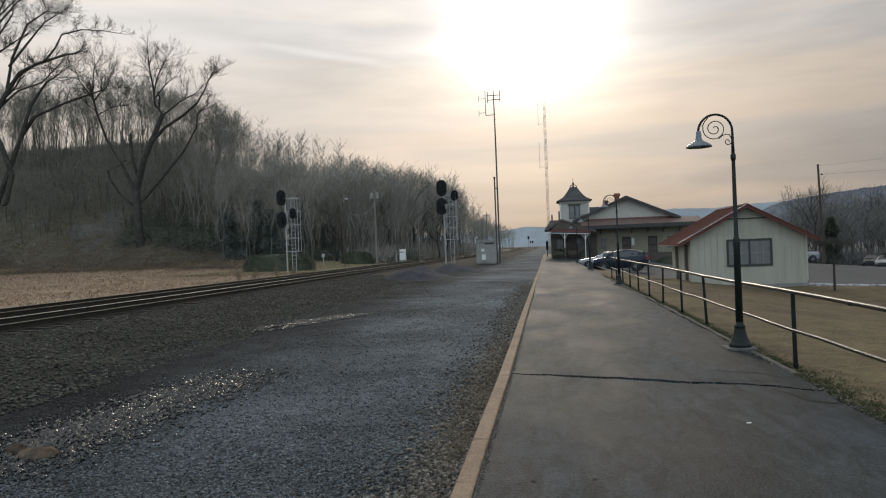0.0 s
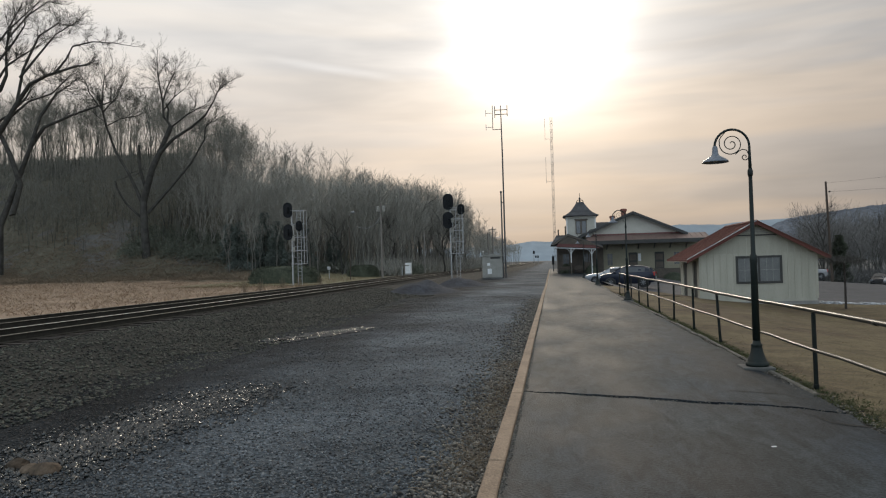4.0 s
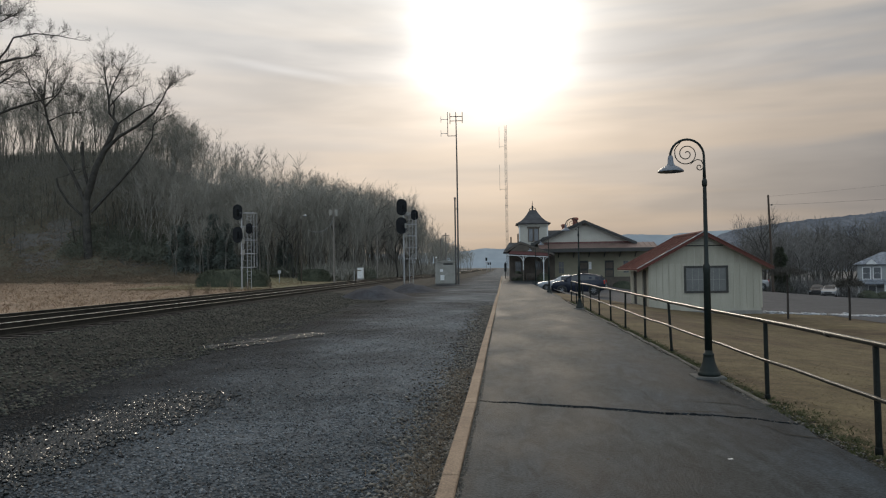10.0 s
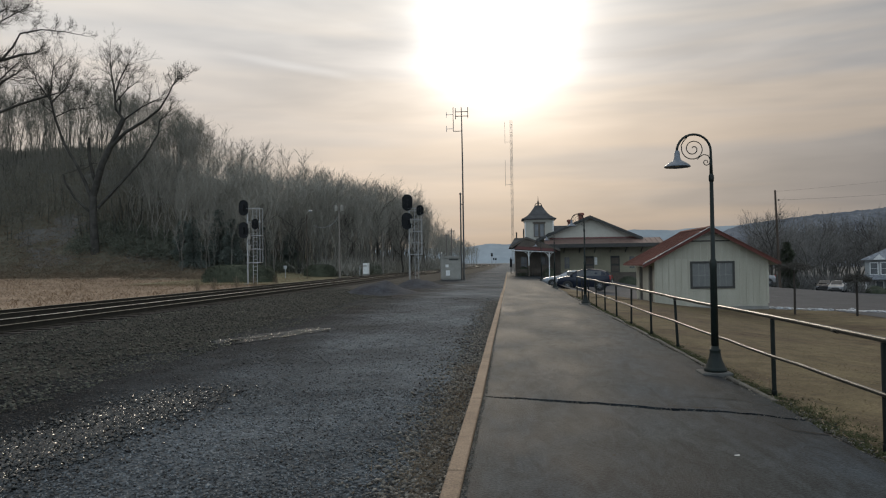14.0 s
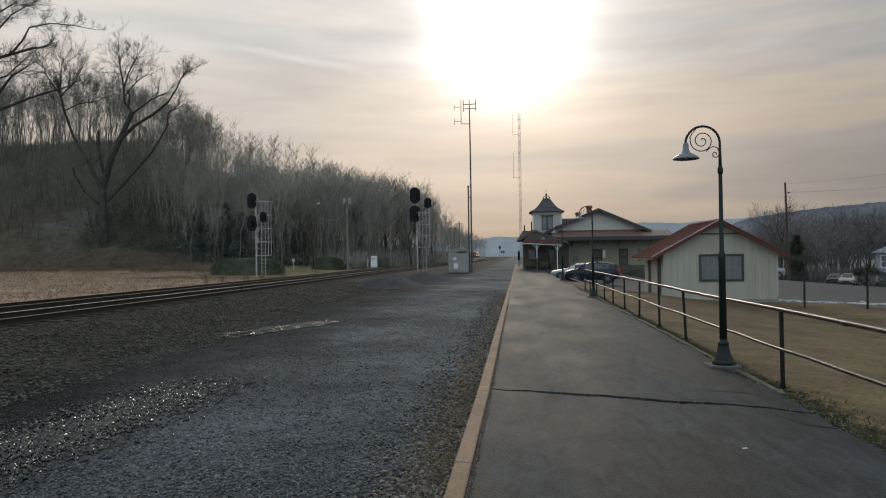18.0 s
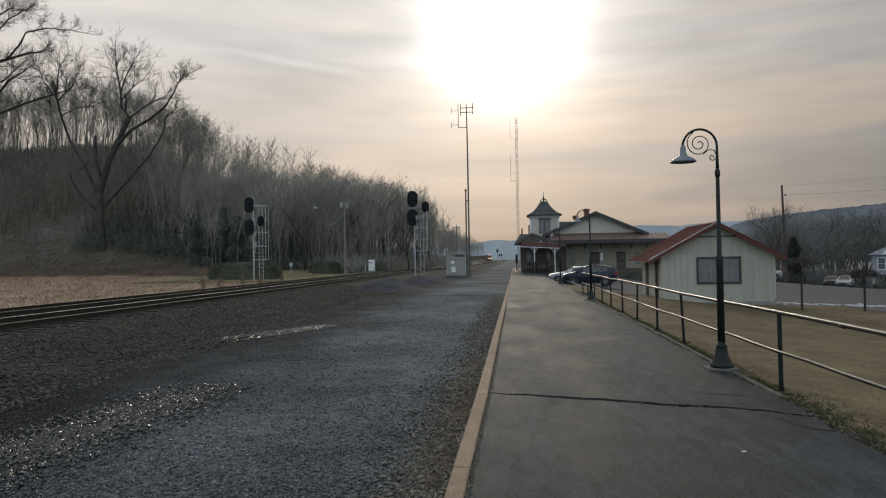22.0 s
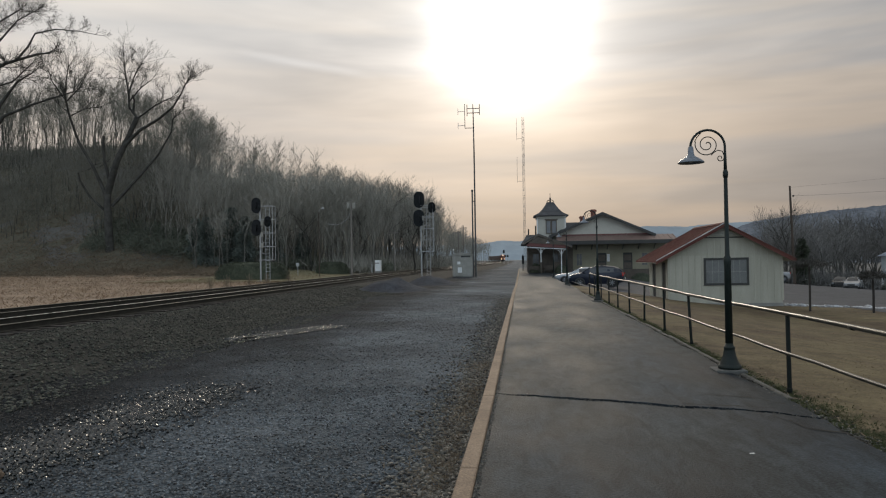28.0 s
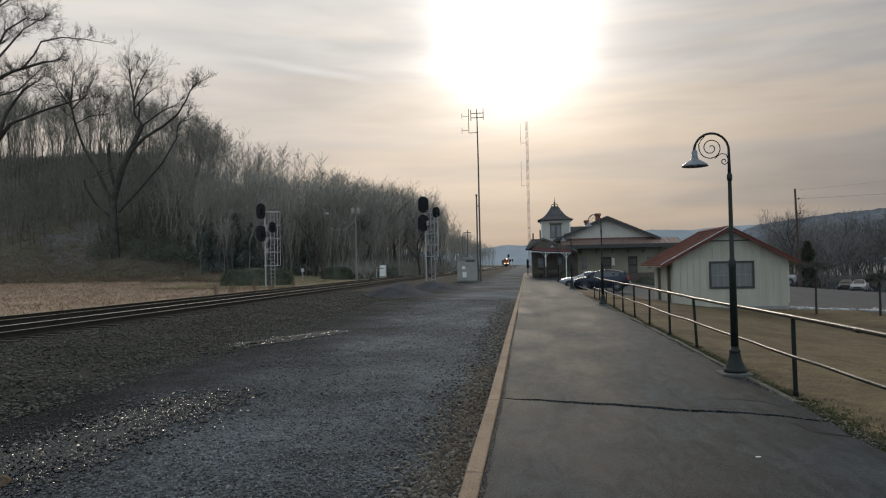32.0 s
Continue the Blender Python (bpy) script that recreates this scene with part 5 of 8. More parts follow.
def build_signals():
    build_signal(pose(-25.6, 66.4, -0.2), 7.9, [(-0.30, 7.62, 1.55, 0.95), (-0.30, 5.4, 1.6, 0.98), (0.86, 6.0, 1.05, 0.68)], low=2.2)
    build_signal(pose(-10.75, 75.4, -0.2), 8.3, [(-0.15, 8.58, 1.80, 1.15), (-0.2, 6.56, 1.85, 1.20), (1.25, 7.7, 1.15, 0.80)], low=2.9)
    # far signal down the line
    far = thing("distant_signal", "small far-off signal mast with black heads", "railway signal", at=pose(-6.6, 300, -0.2))
    part("mast", tubed([(0, 0, -0.3), (0, 0, 5.6)], 0.10, 6), M_ALU, far)
    part("signal_head", boxed(-0.4, 0.4, -0.1, 0.1, 4.6, 6.0, 0.1), M_SIGNALBLACK, far)
    part("bracket", tubed([(-0.5, 0, 3.9), (2.0, 0, 3.9)], 0.07, 6), M_ALU, far)
    part("mast", tubed([(1.7, 0, -0.3), (1.7, 0, 4.0)], 0.09, 6), M_ALU, far)
    for x in (0.8, 1.7):
        part("signal_head", boxed(x - 0.3, x + 0.3, -0.1, 0.1, 2.9, 3.9, 0.08), M_SIGNALBLACK, far)
    # relay cabinet
    cab = thing("relay_cabinet", "large pale grey steel relay cabinet on a low base", "cabinet", at=pose(-6.45, 78.4, -0.22))
    part("body", boxed(-1.1, 1.15, -0.9, 0.9, 0.1, 2.50, 0.03), M_CABINET, cab)
    part("roof", prism(bmesh.new(), [(-1.2, 2.5), (1.25, 2.5), (1.2, 2.6), (0.02, 2.74), (-1.15, 2.6)], -1.0, 1.0), M_CABINET, cab)
    part("base", boxed(-1.05, 1.1, -0.85, 0.85, -0.3, 0.1), M_CONCRETE, cab)
    part("vent", boxed(-0.15, 0.9, -0.935, -0.902, 2.22, 2.40), M_DARKTRIM, cab)
    d = part("door", boxed(-0.75, 0.35, -0.925, -0.902, 0.2, 2.1), M_CABINET, cab)
    part("notice", boxed(-0.55, -0.2, -0.94, -0.927, 1.45, 1.75), M_WHITE, d)
    part("meter", boxed(-0.5, -0.05, -0.99, -0.94, 0.5, 1.1), M_WHITE, d)
    part("aerial", tubed([(-1.0, -0.5, 2.6), (-1.0, -0.5, 3.05)], 0.03, 6), M_ALU, cab)
    part("cap", lathe(bmesh.new(), [(0.06, 3.0), (0.08, 3.05), (0.04, 3.15)], 8, (-1.0, -0.5, 0)), M_WHITE, cab)
    # antenna pole by the cabinet
    ant = thing("antenna_pole", "tall thin steel pole with dipole antennas on top", "antenna", at=pose(-4.95, 78.0, -0.2))
    part("pole", tubed([(0, 0, -0.4), (0, 0, 13.8), (-0.04, 0, 19.05)], [0.10, 0.08, 0.055], 8), M_POLESTEEL, ant)
    part("side_pole", tubed([(-0.29, 0, -0.4), (-0.29, 0, 9.6)], [0.09, 0.08], 8), M_POLESTEEL, ant)
    part("pole_cap", tubed([(-0.29, 0, 9.6), (-0.29, 0, 9.8)], 0.12, 8), M_POLESTEEL, ant)
    for z in (4.0, 8.5):
        part("clamp", tubed([(-0.29, 0, z), (0, 0, z)], 0.06, 6), M_POLESTEEL, ant)
    part("guy_bracket", tubed([(-0.98, 0, 16.8), (0.05, 0, 16.8)], 0.04, 5), M_POLESTEEL, ant)
    for z in (18.5, 19.0):
        part("dipole_boom", tubed([(-0.72, 0, z), (0.68, 0, z)], 0.045, 5), M_POLESTEEL, ant)
    for x, a, b in ((-0.72, 18.15, 19.45), (-0.05, 18.35, 19.5), (0.68, 18.25, 19.5)):
        part("dipole", tubed([(x, 0, a), (x, 0, b)], 0.045, 5), M_POLESTEEL, ant)
    part("dipole", tubed([(-0.98, 0, 16.8), (-0.98, 0, 19.55)], 0.04, 5), M_POLESTEEL, ant)
    for z in (17.1, 18.7):
        part("dipole_boom", tubed([(-1.75, 0, z), (-0.98, 0, z)], 0.03, 5), M_ALU, ant)
        part("dipole", tubed([(-1.75, 0, z - 0.35), (-1.75, 0, z + 0.35)], 0.03, 5), M_ALU, ant)
    # cable hung from the pole
    part("cable_loop", tubed([(-0.29, 0, 5.0), (-0.7, 0, 4.55), (-1.1, 0, 4.6)], 0.04, 5), M_ALU, ant)
    # lattice radio mast
    ms = thing("radio_mast", "slender lattice radio mast beyond the station", "radio mast", at=pose(0.80, 104, -0.3))
    legs = [(-0.16, -0.09), (0.16, -0.09), (0.0, 0.18)]
    for x, y in legs:
        part("leg", tubed([(x, y, 0), (x, y, 23.2)], 0.022, 5), M_MAST, ms)
    z = 0.3
    k = 0
    while z < 23.0:
        for (xa, ya), (xb, yb) in zip(legs, legs[1:] + legs[:1]):
            part("brace", tubed([(xa, ya, z), (xb, yb, z + 0.45 * (k % 2) + 0.02)], 0.013, 4), M_MAST, ms)
        z += 0.62
        k += 1
    for z0, z1 in ((19.8, 23.0), (13.4, 17.3)):
        part("whip", tubed([(-0.95, 0, z0), (-0.95, 0, z1)], 0.022, 5), M_MAST, ms)
        part("standoff", tubed([(-0.95, 0, z0 + 0.2), (-0.2, 0, z0 + 0.2)], 0.022, 5), M_MAST, ms)


def utility_pole(name, x, y, z, h, r=0.14, wood=None, lean=0.0):
    up = thing(name, "weathered wooden utility pole beside the line", "utility pole", "utility poles", at=pose(x, y, z, 0, lean, 0))
    part("pole", tubed([(0, 0, -0.6), (0, 0, h)], [r, r * 0.65], 8), wood or M_WOODPOLE, up)
    return up


def build_poles():
    p = utility_pole("utility_pole", -21.4, 87.0, 0.0, 9.6)
    part("transformer", lathe(bmesh.new(), [(0.22, 8.5), (0.24, 8.55), (0.24, 9.15), (0.18, 9.25)], 10, (0.36, 0, 0)), M_CABINET, p)
    part("transformer", lathe(bmesh.new(), [(0.20, 8.55), (0.22, 8.6), (0.22, 9.15), (0.16, 9.25)], 10, (-0.36, 0, 0)), M_CABINET, p)
    part("crossarm", boxed(-0.9, 0.9, -0.06, 0.06, 9.2, 9.32), M_WOODPOLE, p)
    part("drop_cable", tubed([(-0.1, 0, 7.9), (-0.5, -0.1, 7.2), (-1.1, -0.2, 6.7), (-1.8, -0.3, 6.45), (-2.6, -0.4, 6.5), (-3.2, -0.5, 6.75)], 0.028, 5), M_ALU, p)
    q = utility_pole("utility_pole", -24.5, 83.0, 0.0, 8.0, 0.06, M_DARKPOLE)
    part("lamp_head", lathe(bmesh.new(), [(0.08, 0.2), (0.2, 0.1), (0.22, 0.0), (0.15, -0.1)], 10, (0.7, -0.6, 8.2)), M_HEADLAMP, q)
    part("arm", tubed([(0, 0, 7.9), (0.35, -0.3, 8.35), (0.7, -0.6, 8.3)], 0.04, 5), M_ALU, q)
    for x, y, h, r in ((-17.6, 97, 6.2, 0.10), (-9.5, 118, 7.6, 0.13), (-14.0, 160, 8.5, 0.15), (-19.6, 92.5, 1.9, 0.07)):
        u = utility_pole("utility_pole", x, y, 0.0, h, r)
        part("crossarm", boxed(-0.6, 0.6, -0.05, 0.05, h - 0.5, h - 0.38), M_WOODPOLE, u)
    # white equipment case and small marker by the line
    c = thing("equipment_case", "white steel equipment case beside the tracks", "cabinet", at=pose(-19.6, 95.0, -0.1))
    part("body", boxed(-0.4, 0.4, -0.35, 0.35, 0.45, 1.95, 0.03), M_WHITE, c)
    part("base", boxed(-0.45, 0.45, -0.38, 0.38, -0.2, 0.45), M_CONCRETE, c)
    part("post", tubed([(-0.9, 0, -0.2), (-0.9, 0, 1.7)], 0.07, 8), M_ALU, c)
    m = thing("track_marker", "short pale marker post on the verge", "marker post", at=pose(-29.5, 90, 0.0))
    part("post", tubed([(0, 0, -0.2), (0, 0, 1.6)], 0.05, 6), M_ALU, m)
    part("plate", boxed(-0.22, 0.22, -0.08, -0.052, 1.2, 1.65, 0.01), M_ALU, m)
    # pole with line across the parking lot
    r = utility_pole("utility_pole", 37.5, 100, -2.6, 13.8, 0.2, M_DARKPOLE, -1.6)
    part("insulator", lathe(bmesh.new(), [(0.1, -0.1), (0.16, 0.0), (0.1, 0.12)], 8, (0.5, 0, 10.4)), M_DARKTRIM, r)
    part("insulator", lathe(bmesh.new(), [(0.1, -0.1), (0.16, 0.0), (0.1, 0.12)], 8, (0.4, 0, 12.4)), M_DARKTRIM, r)
    part("bracket", tubed([(0, 0, 10.3), (0.5, 0, 10.4)], 0.05, 5), M_DARKTRIM, r)
    wire = [(0.4 + 60 * t, -30 * t, 12.4 - 6.0 * t * (1 - t) + 3 * t) for t in steps(0, 1, 24)]
    part("power_line", tubed(wire, 0.013, 4), M_WIRE, r)
    wire = [(0.1 + 60 * t, -26 * t, 13.6 - 6.0 * t * (1 - t) + 6 * t) for t in steps(0, 1, 24)]
    part("power_line", tubed(wire, 0.009, 4), M_WIRE, r)


# ---------------------------------------------------------------- trees
class Wood:
    """Collects limbs (tapered tubes) and twigs (slivers) and turns them into meshes."""

    def __init__(self, seed, width=0.0115, thick=0.024):
        self.rng = random.Random(seed)
        self.width, self.thick = width, thick
        self.limbs, self.twigs = [], []

    def twig(self, p, d, ln, w):
        self.twigs.append((p, d, ln, w))

    def bough(self, p, d, ln, r, depth, up=0.12):
        """A branch that forks again and again into fine, gently rising twigs."""
        rng = self.rng
        pts, q = [p], p
        for _ in range(3):
            d = (d + Vector((rng.gauss(0, 0.075), rng.gauss(0, 0.075), rng.gauss(0, 0.065) + up * 0.4))).normalized()
            q = q + d * ln / 3
            pts.append(q)
        if r > self.thick:
            self.limbs.append((pts, [r * (1 - 0.2 * i) for i in range(4)]))
        else:
            for k, (a, b) in enumerate(zip(pts, pts[1:])):
                self.twig(a, (b - a).normalized(), (b - a).length * 1.4, max(r * (1 - 0.15 * k), self.width))
        if depth <= 0:
            return
        for k in range(4):
            t = rng.uniform(0.9, 3.0) if k else 3.0
            i = min(int(t), 2)
            side = Vector((rng.uniform(-1, 1), rng.uniform(-1, 1), rng.uniform(-1, 1))).cross(d)
            if side.length < 1e-3:
                continue
            a = rng.uniform(0.3, 0.78)
            nd = (d * math.cos(a) + side.normalized() * math.sin(a) + Vector((0, 0, up * 0.6))).normalized()
            self.bough(pts[i].lerp(pts[i + 1], t - i), nd, ln * rng.uniform(0.5, 0.74), r * 0.6, depth - 1, up)

    def limb(self, pts, r0, r1, spray_from=0.35, n=10, ln=2.2, depth=1):
        """A led limb along given points, with side boughs and one that carries on from its tip."""
        rng = self.rng
        pts = [Vector(q) for q in pts]
        m = len(pts)
        rs = [r0 + (r1 - r0) * (i / (m - 1)) ** 0.8 for i in range(m)]
        self.limbs.append((pts, rs))
        for k in range(int(n * 1.05)):
            t = (m - 1) * (rng.uniform(spray_from, 1.0) if k else 0.999)
            i = min(int(t), m - 2)
            d = (pts[i + 1] - pts[i]).normalized()
            side = Vector((rng.uniform(-1, 1), rng.uniform(-1, 1), rng.uniform(-0.7, 1)))
            self.bough(pts[i].lerp(pts[i + 1], t - i), (d * 0.6 + side * (0.9 if k else 0.15)).normalized(), ln * rng.uniform(0.8, 1.35), max(0.035, r1 * 0.6), depth + 1)

    def arrays(self, sides=4):
        vs, qs, base = [], [], 0
        ring = np.arange(sides)
        ca, sa = np.cos(2 * np.pi * ring / sides), np.sin(2 * np.pi * ring / sides)
        for pts, rs in self.limbs:
            d = (pts[-1] - pts[0]).normalized()
            u = d.orthogonal().normalized()
            w = d.cross(u)
            u, w = np.array(u), np.array(w)
            for p, r in zip(pts, rs):
                vs.append(np.array(p) + r * (ca[:, None] * u + sa[:, None] * w))
            for i in range(len(pts) - 1):
                a = base + i * sides + ring
                b = base + i * sides + (ring + 1) % sides
                qs.append(np.stack([a, b, b + sides, a + sides], 1))
            base += len(pts) * sides
        lv, lq = np.concatenate(vs), np.concatenate(qs)
        tv, tf = [], []
        for k, (p, d, ln, w) in enumerate(self.twigs):
            o = Vector((self.rng.uniform(-1, 1), self.rng.uniform(-1, 1), self.rng.uniform(-1, 1))).cross(d)
            o = o.normalized() * w if o.length > 1e-4 else Vector((w, 0, 0))
            tv += [p - o, p + o, p + d * ln]
        tv = np.array([tuple(v) for v in tv]) if tv else np.zeros((0, 3))
        tf = np.arange(len(tv)).reshape(-1, 3)
        return lv, lq, tv, tf


def wood_meshes(name, wood, sides=4):
    lv, lq, tv, tf = wood.arrays(sides)
    return mesh_np("limbs", lv, lq, M_BARK), mesh_np("crown", tv, tf, M_TWIG)


def plant(name, label, meshes, m, group="", category="tree"):
    t = thing(name, label, category, group, at=m)
    for nm, me in zip(("trunk", "crown"), meshes):
        ob = new(nm, me)
        ob.parent = t
    return t


def forest_tree(seed, h, width=0.0115, thick=0.024):
    """A free-standing bare tree: a short trunk and a rounded mass of forking boughs."""
    w = Wood(seed, width, thick)
    rng = w.rng
    r = h * 0.014
    pts = [Vector((0, 0, -0.5))]
    lean = Vector((rng.uniform(-0.08, 0.08), rng.uniform(-0.08, 0.08), 1))
    for k in range(1, 7):
        pts.append(Vector((0, 0, -0.5)) + lean * (h * 0.66 * k / 6) + Vector((rng.uniform(-1, 1), rng.uniform(-1, 1), 0)) * h * 0.014 * k)
    w.limbs.append((pts, [r * (1 - 0.13 * k) for k in range(7)]))
    for k in range(17):
        t = rng.uniform(0.34, 0.999) * 6
        i = min(int(t), 5)
        a = k * 2.4 + rng.uniform(-0.4, 0.4)
        d = Vector((math.cos(a) * 0.8, math.sin(a) * 0.8, rng.uniform(0.45, 1.1))).normalized()
        w.bough(pts[i].lerp(pts[i + 1], t - i), d, h * rng.uniform(0.16, 0.25), r * 0.24, 2, 0.14)
    return w


def wood_tree(seed, h, width):
    """A slender tree grown up among others: a bare stem, a few steep leaders and short rising shoots."""
    w = Wood(seed, width)
    rng = w.rng
    r = h * 0.0105
    stem = [Vector((0, 0, -0.5))]
    lean = Vector((rng.uniform(-0.07, 0.07), rng.uniform(-0.07, 0.07), 1))
    for k in range(1, 6):
        stem.append(Vector((0, 0, -0.5)) + lean * (h * 0.62 * k / 5) + Vector((rng.uniform(-1, 1), rng.uniform(-1, 1), 0)) * h * 0.008 * k)
    w.limbs.append((stem, [r * (1 - 0.15 * k) for k in range(6)]))
    for k in range(7):
        t = 5 * (rng.uniform(0.45, 0.999) if k else 0.999)
        i = min(int(t), 4)
        p = stem[i].lerp(stem[i + 1], t - i)
        a = k * 2.4 + rng.uniform(-0.5, 0.5)
        out = h * rng.uniform(0.05, 0.21) * (1 if k else 0.3)
        rise = max(h * rng.uniform(0.80, 1.0) - p.z, h * 0.15)
        way = [p + Vector((math.cos(a) * out * q ** 0.7, math.sin(a) * out * q ** 0.7, rise * q)) + Vector((rng.gauss(0, 1), rng.gauss(0, 1), 0)) * h * 0.006 for q in (0, 0.3, 0.6, 0.85, 1.0)]
        way[0] = p
        for j, (b, c) in enumerate(zip(way, way[1:])):
            w.twig(b, (c - b).normalized(), (c - b).length * 1.5, max(width, r * 0.27 * (1 - 0.18 * j)))
        for j in range(15):
            q = rng.uniform(0.12, 1.0) ** 0.65 * 3.999
            m = int(q)
            at = way[m].lerp(way[m + 1], q - m)
            side = Vector((rng.uniform(-1, 1), rng.uniform(-1, 1), 0)) * 1.0
            d = ((way[m + 1] - way[m]).normalized() + side).normalized()
            ln = h * rng.uniform(0.06, 0.13)
            w.twig(at, d, ln, width)
            for _ in range(5):
                q = rng.uniform(0.2, 0.95)
                d2 = (d + Vector((rng.gauss(0, 0.38), rng.gauss(0, 0.38), rng.gauss(0.15, 0.3)))).normalized()
                w.twig(at + d * ln * q, d2, ln * rng.uniform(0.4, 0.75), width * 0.75)
    return w


def build_big_trees():
    def led(points, oy, s=1.0, back=0.0):
        """A limb's points from (x, z) in the plane y = oy, swung forward or back along their bearing."""
        out = []
        for k, (x, z) in enumerate(points):
            y = oy + back * k / len(points) + 0.3 * math.sin(2.1 * k + x)
            out.append(Vector((x * s * y / oy, y, 1.7 + (z - 1.7) * s * y / oy)))
        return out
    w = Wood(5, 0.011)
    y = 98.0
    w.limb(led([(-61.0, 1.5), (-61.2, 6.2), (-61.4, 10.0), (-61.4, 12.5)], y), 0.67, 0.499, n=0)
    # the main leader, its fork and the broken elbow that they leave
    w.limb(led([(-61.4, 12.5), (-59.9, 17.3), (-58.1, 20.7), (-56.6, 23.8)], y), 0.53, 0.361, n=0)
    w.limb(led([(-56.6, 23.8), (-57.8, 25.3), (-57.9, 27.6), (-58.4, 30.5), (-58.6, 32.6)], y), 0.24, 0.065, 0.5, 17, 2.2, 2)
    w.limb(led([(-57.9, 27.4), (-57.1, 29.8), (-55.8, 32.0)], y, back=1), 0.14, 0.058, 0.3, 17, 2.1, 2)
    w.limb(led([(-57.9, 26.2), (-56.0, 28.2), (-54.6, 29.2)], y, back=-1), 0.11, 0.043, 0.3, 11, 1.7, 2)
    w.limb(led([(-57.2, 24.6), (-57.0, 26.4), (-57.3, 27.2)], y), 0.17, 0.130, n=0)
    # the long limb reaching out over the field
    w.limb(led([(-58.7, 19.6), (-56.3, 21.8), (-53.3, 23.4), (-51.0, 25.1), (-49.7, 27.0), (-48.9, 28.6)], y, back=-3), 0.30, 0.072, 0.9, 8, 1.4, 2)
    w.limb(led([(-49.2, 28.2), (-48.2, 29.4), (-46.9, 30.0)], y, back=-3), 0.07, 0.036, 0.2, 13, 1.3, 2)
    w.limb(led([(-56.6, 23.6), (-53.9, 25.4), (-52.2, 26.2), (-50.9, 26.7)], y, back=3), 0.14, 0.036, 0.3, 18, 1.5, 2)
    w.limb(led([(-60.7, 10.6), (-56.7, 14.6), (-53.5, 17.9), (-51.2, 21.4), (-51.0, 23.3), (-49.5, 24.6)], y, back=4), 0.26, 0.050, 0.62, 16, 1.4, 2)
    # the western leader with its round crown
    w.limb(led([(-61.6, 12.1), (-62.5, 14.2), (-63.8, 16.9), (-65.9, 20.3), (-67.4, 24.4), (-68.1, 27.3)], y, back=2), 0.30, 0.144, 0.8, 5, 1.6, 1)
    w.limb(led([(-68.1, 27.3), (-67.9, 30.0), (-67.5, 32.4)], y, back=2), 0.13, 0.050, 0.2, 19, 2.3, 2)
    w.limb(led([(-68.0, 26.6), (-65.8, 28.6), (-64.6, 30.6)], y, back=3), 0.12, 0.043, 0.2, 17, 2.1, 2)
    w.limb(led([(-68.1, 27.0), (-70.2, 29.8), (-70.8, 31.6)], y, back=3), 0.12, 0.043, 0.2, 17, 2.1, 2)
    w.limb(led([(-67.4, 24.4), (-65.0, 25.4), (-63.0, 25.6)], y, back=1), 0.09, 0.036, 0.3, 13, 1.7, 2)
    # a low crooked limb and a snapped stub
    w.limb(led([(-61.3, 9.5), (-64.2, 12.1), (-65.8, 14.6), (-66.1, 15.8), (-62.6, 16.6)], y, back=-1), 0.22, 0.108, 0.8, 2, 1.2, 1)
    w.limb(led([(-61.0, 14.2), (-61.9, 17.6), (-62.0, 21.2)], y), 0.24, 0.187, n=0)
    plant("shade_tree", "huge bare spreading tree with several crooked leaders", wood_meshes("big", w, 6), Matrix.Identity(4))
    # the dark tree on the bank whose limbs arch out over the field
    w = Wood(11, 0.012)
    y, s = 91.5, 1.09
    w.limb(led([(-76.4, 0.0), (-76.0, 9.5), (-75.5, 16.0), (-75.5, 21.5), (-75.0, 26.0)], y, s), 0.95, 0.42, n=0)
    w.limb(led([(-75.0, 26.0), (-73.5, 27.0), (-72.5, 29.0), (-72.5, 32.0), (-72.0, 35.5), (-70.0, 38.5)], y, s), 0.36, 0.08, 0.4, 26, 1.9, 2)
    w.limb(led([(-75.0, 19.5), (-72.0, 23.5), (-71.0, 25.0), (-69.0, 27.5), (-66.5, 28.5), (-62.0, 29.5), (-60.5, 29.5)], y, s, -2), 0.50, 0.12, 0.6, 12, 1.6, 2)
    w.limb(led([(-65.0, 29.0), (-63.5, 30.5), (-62.5, 32.2), (-59.5, 32.6), (-56.5, 32.2), (-53.5, 31.5)], y, s, -2), 0.20, 0.035, 0.45, 22, 1.1, 2)
    w.limb(led([(-74.0, 2.0), (-73.8, 8.5), (-71.5, 13.5), (-69.0, 19.0), (-67.0, 21.5), (-62.5, 23.0), (-58.5, 24.0), (-56.5, 24.5)], y, s, 2), 0.55, 0.07, 0.62, 14, 1.5, 2)
    w.limb(led([(-69.0, 19.0), (-67.5, 23.0), (-65.0, 26.0), (-63.0, 27.0)], y, s, 2), 0.32, 0.09, 0.5, 10, 1.6, 2)
    w.limb(led([(-71.0, 25.0), (-70.0, 29.5), (-67.5, 34.0), (-64.5, 35.5), (-62.0, 34.8)], y, s), 0.26, 0.05, 0.4, 26, 1.5, 2)
    w.limb(led([(-70.5, 28.5), (-67.0, 32.0), (-65.0, 34.0), (-61.5, 35.6)], y, s, 2), 0.20, 0.05, 0.4, 22, 1.5, 2)
    w.limb(led([(-75.0, 23.5), (-77.5, 27.5), (-78.0, 31.5), (-76.0, 37.0)], y, s), 0.34, 0.08, 0.3, 26, 2.0, 2)
    w.limb(led([(-72.2, 34.0), (-69.0, 37.0), (-66.0, 38.6), (-64.0, 38.0)], y, s, -2), 0.16, 0.05, 0.3, 24, 1.5, 2)
    w.limb(led([(-78.4, 10.6), (-77.0, 15.0), (-78.5, 19.3), (-80.1, 22.5), (-82.6, 25.6)], y), 0.46, 0.26, n=0)
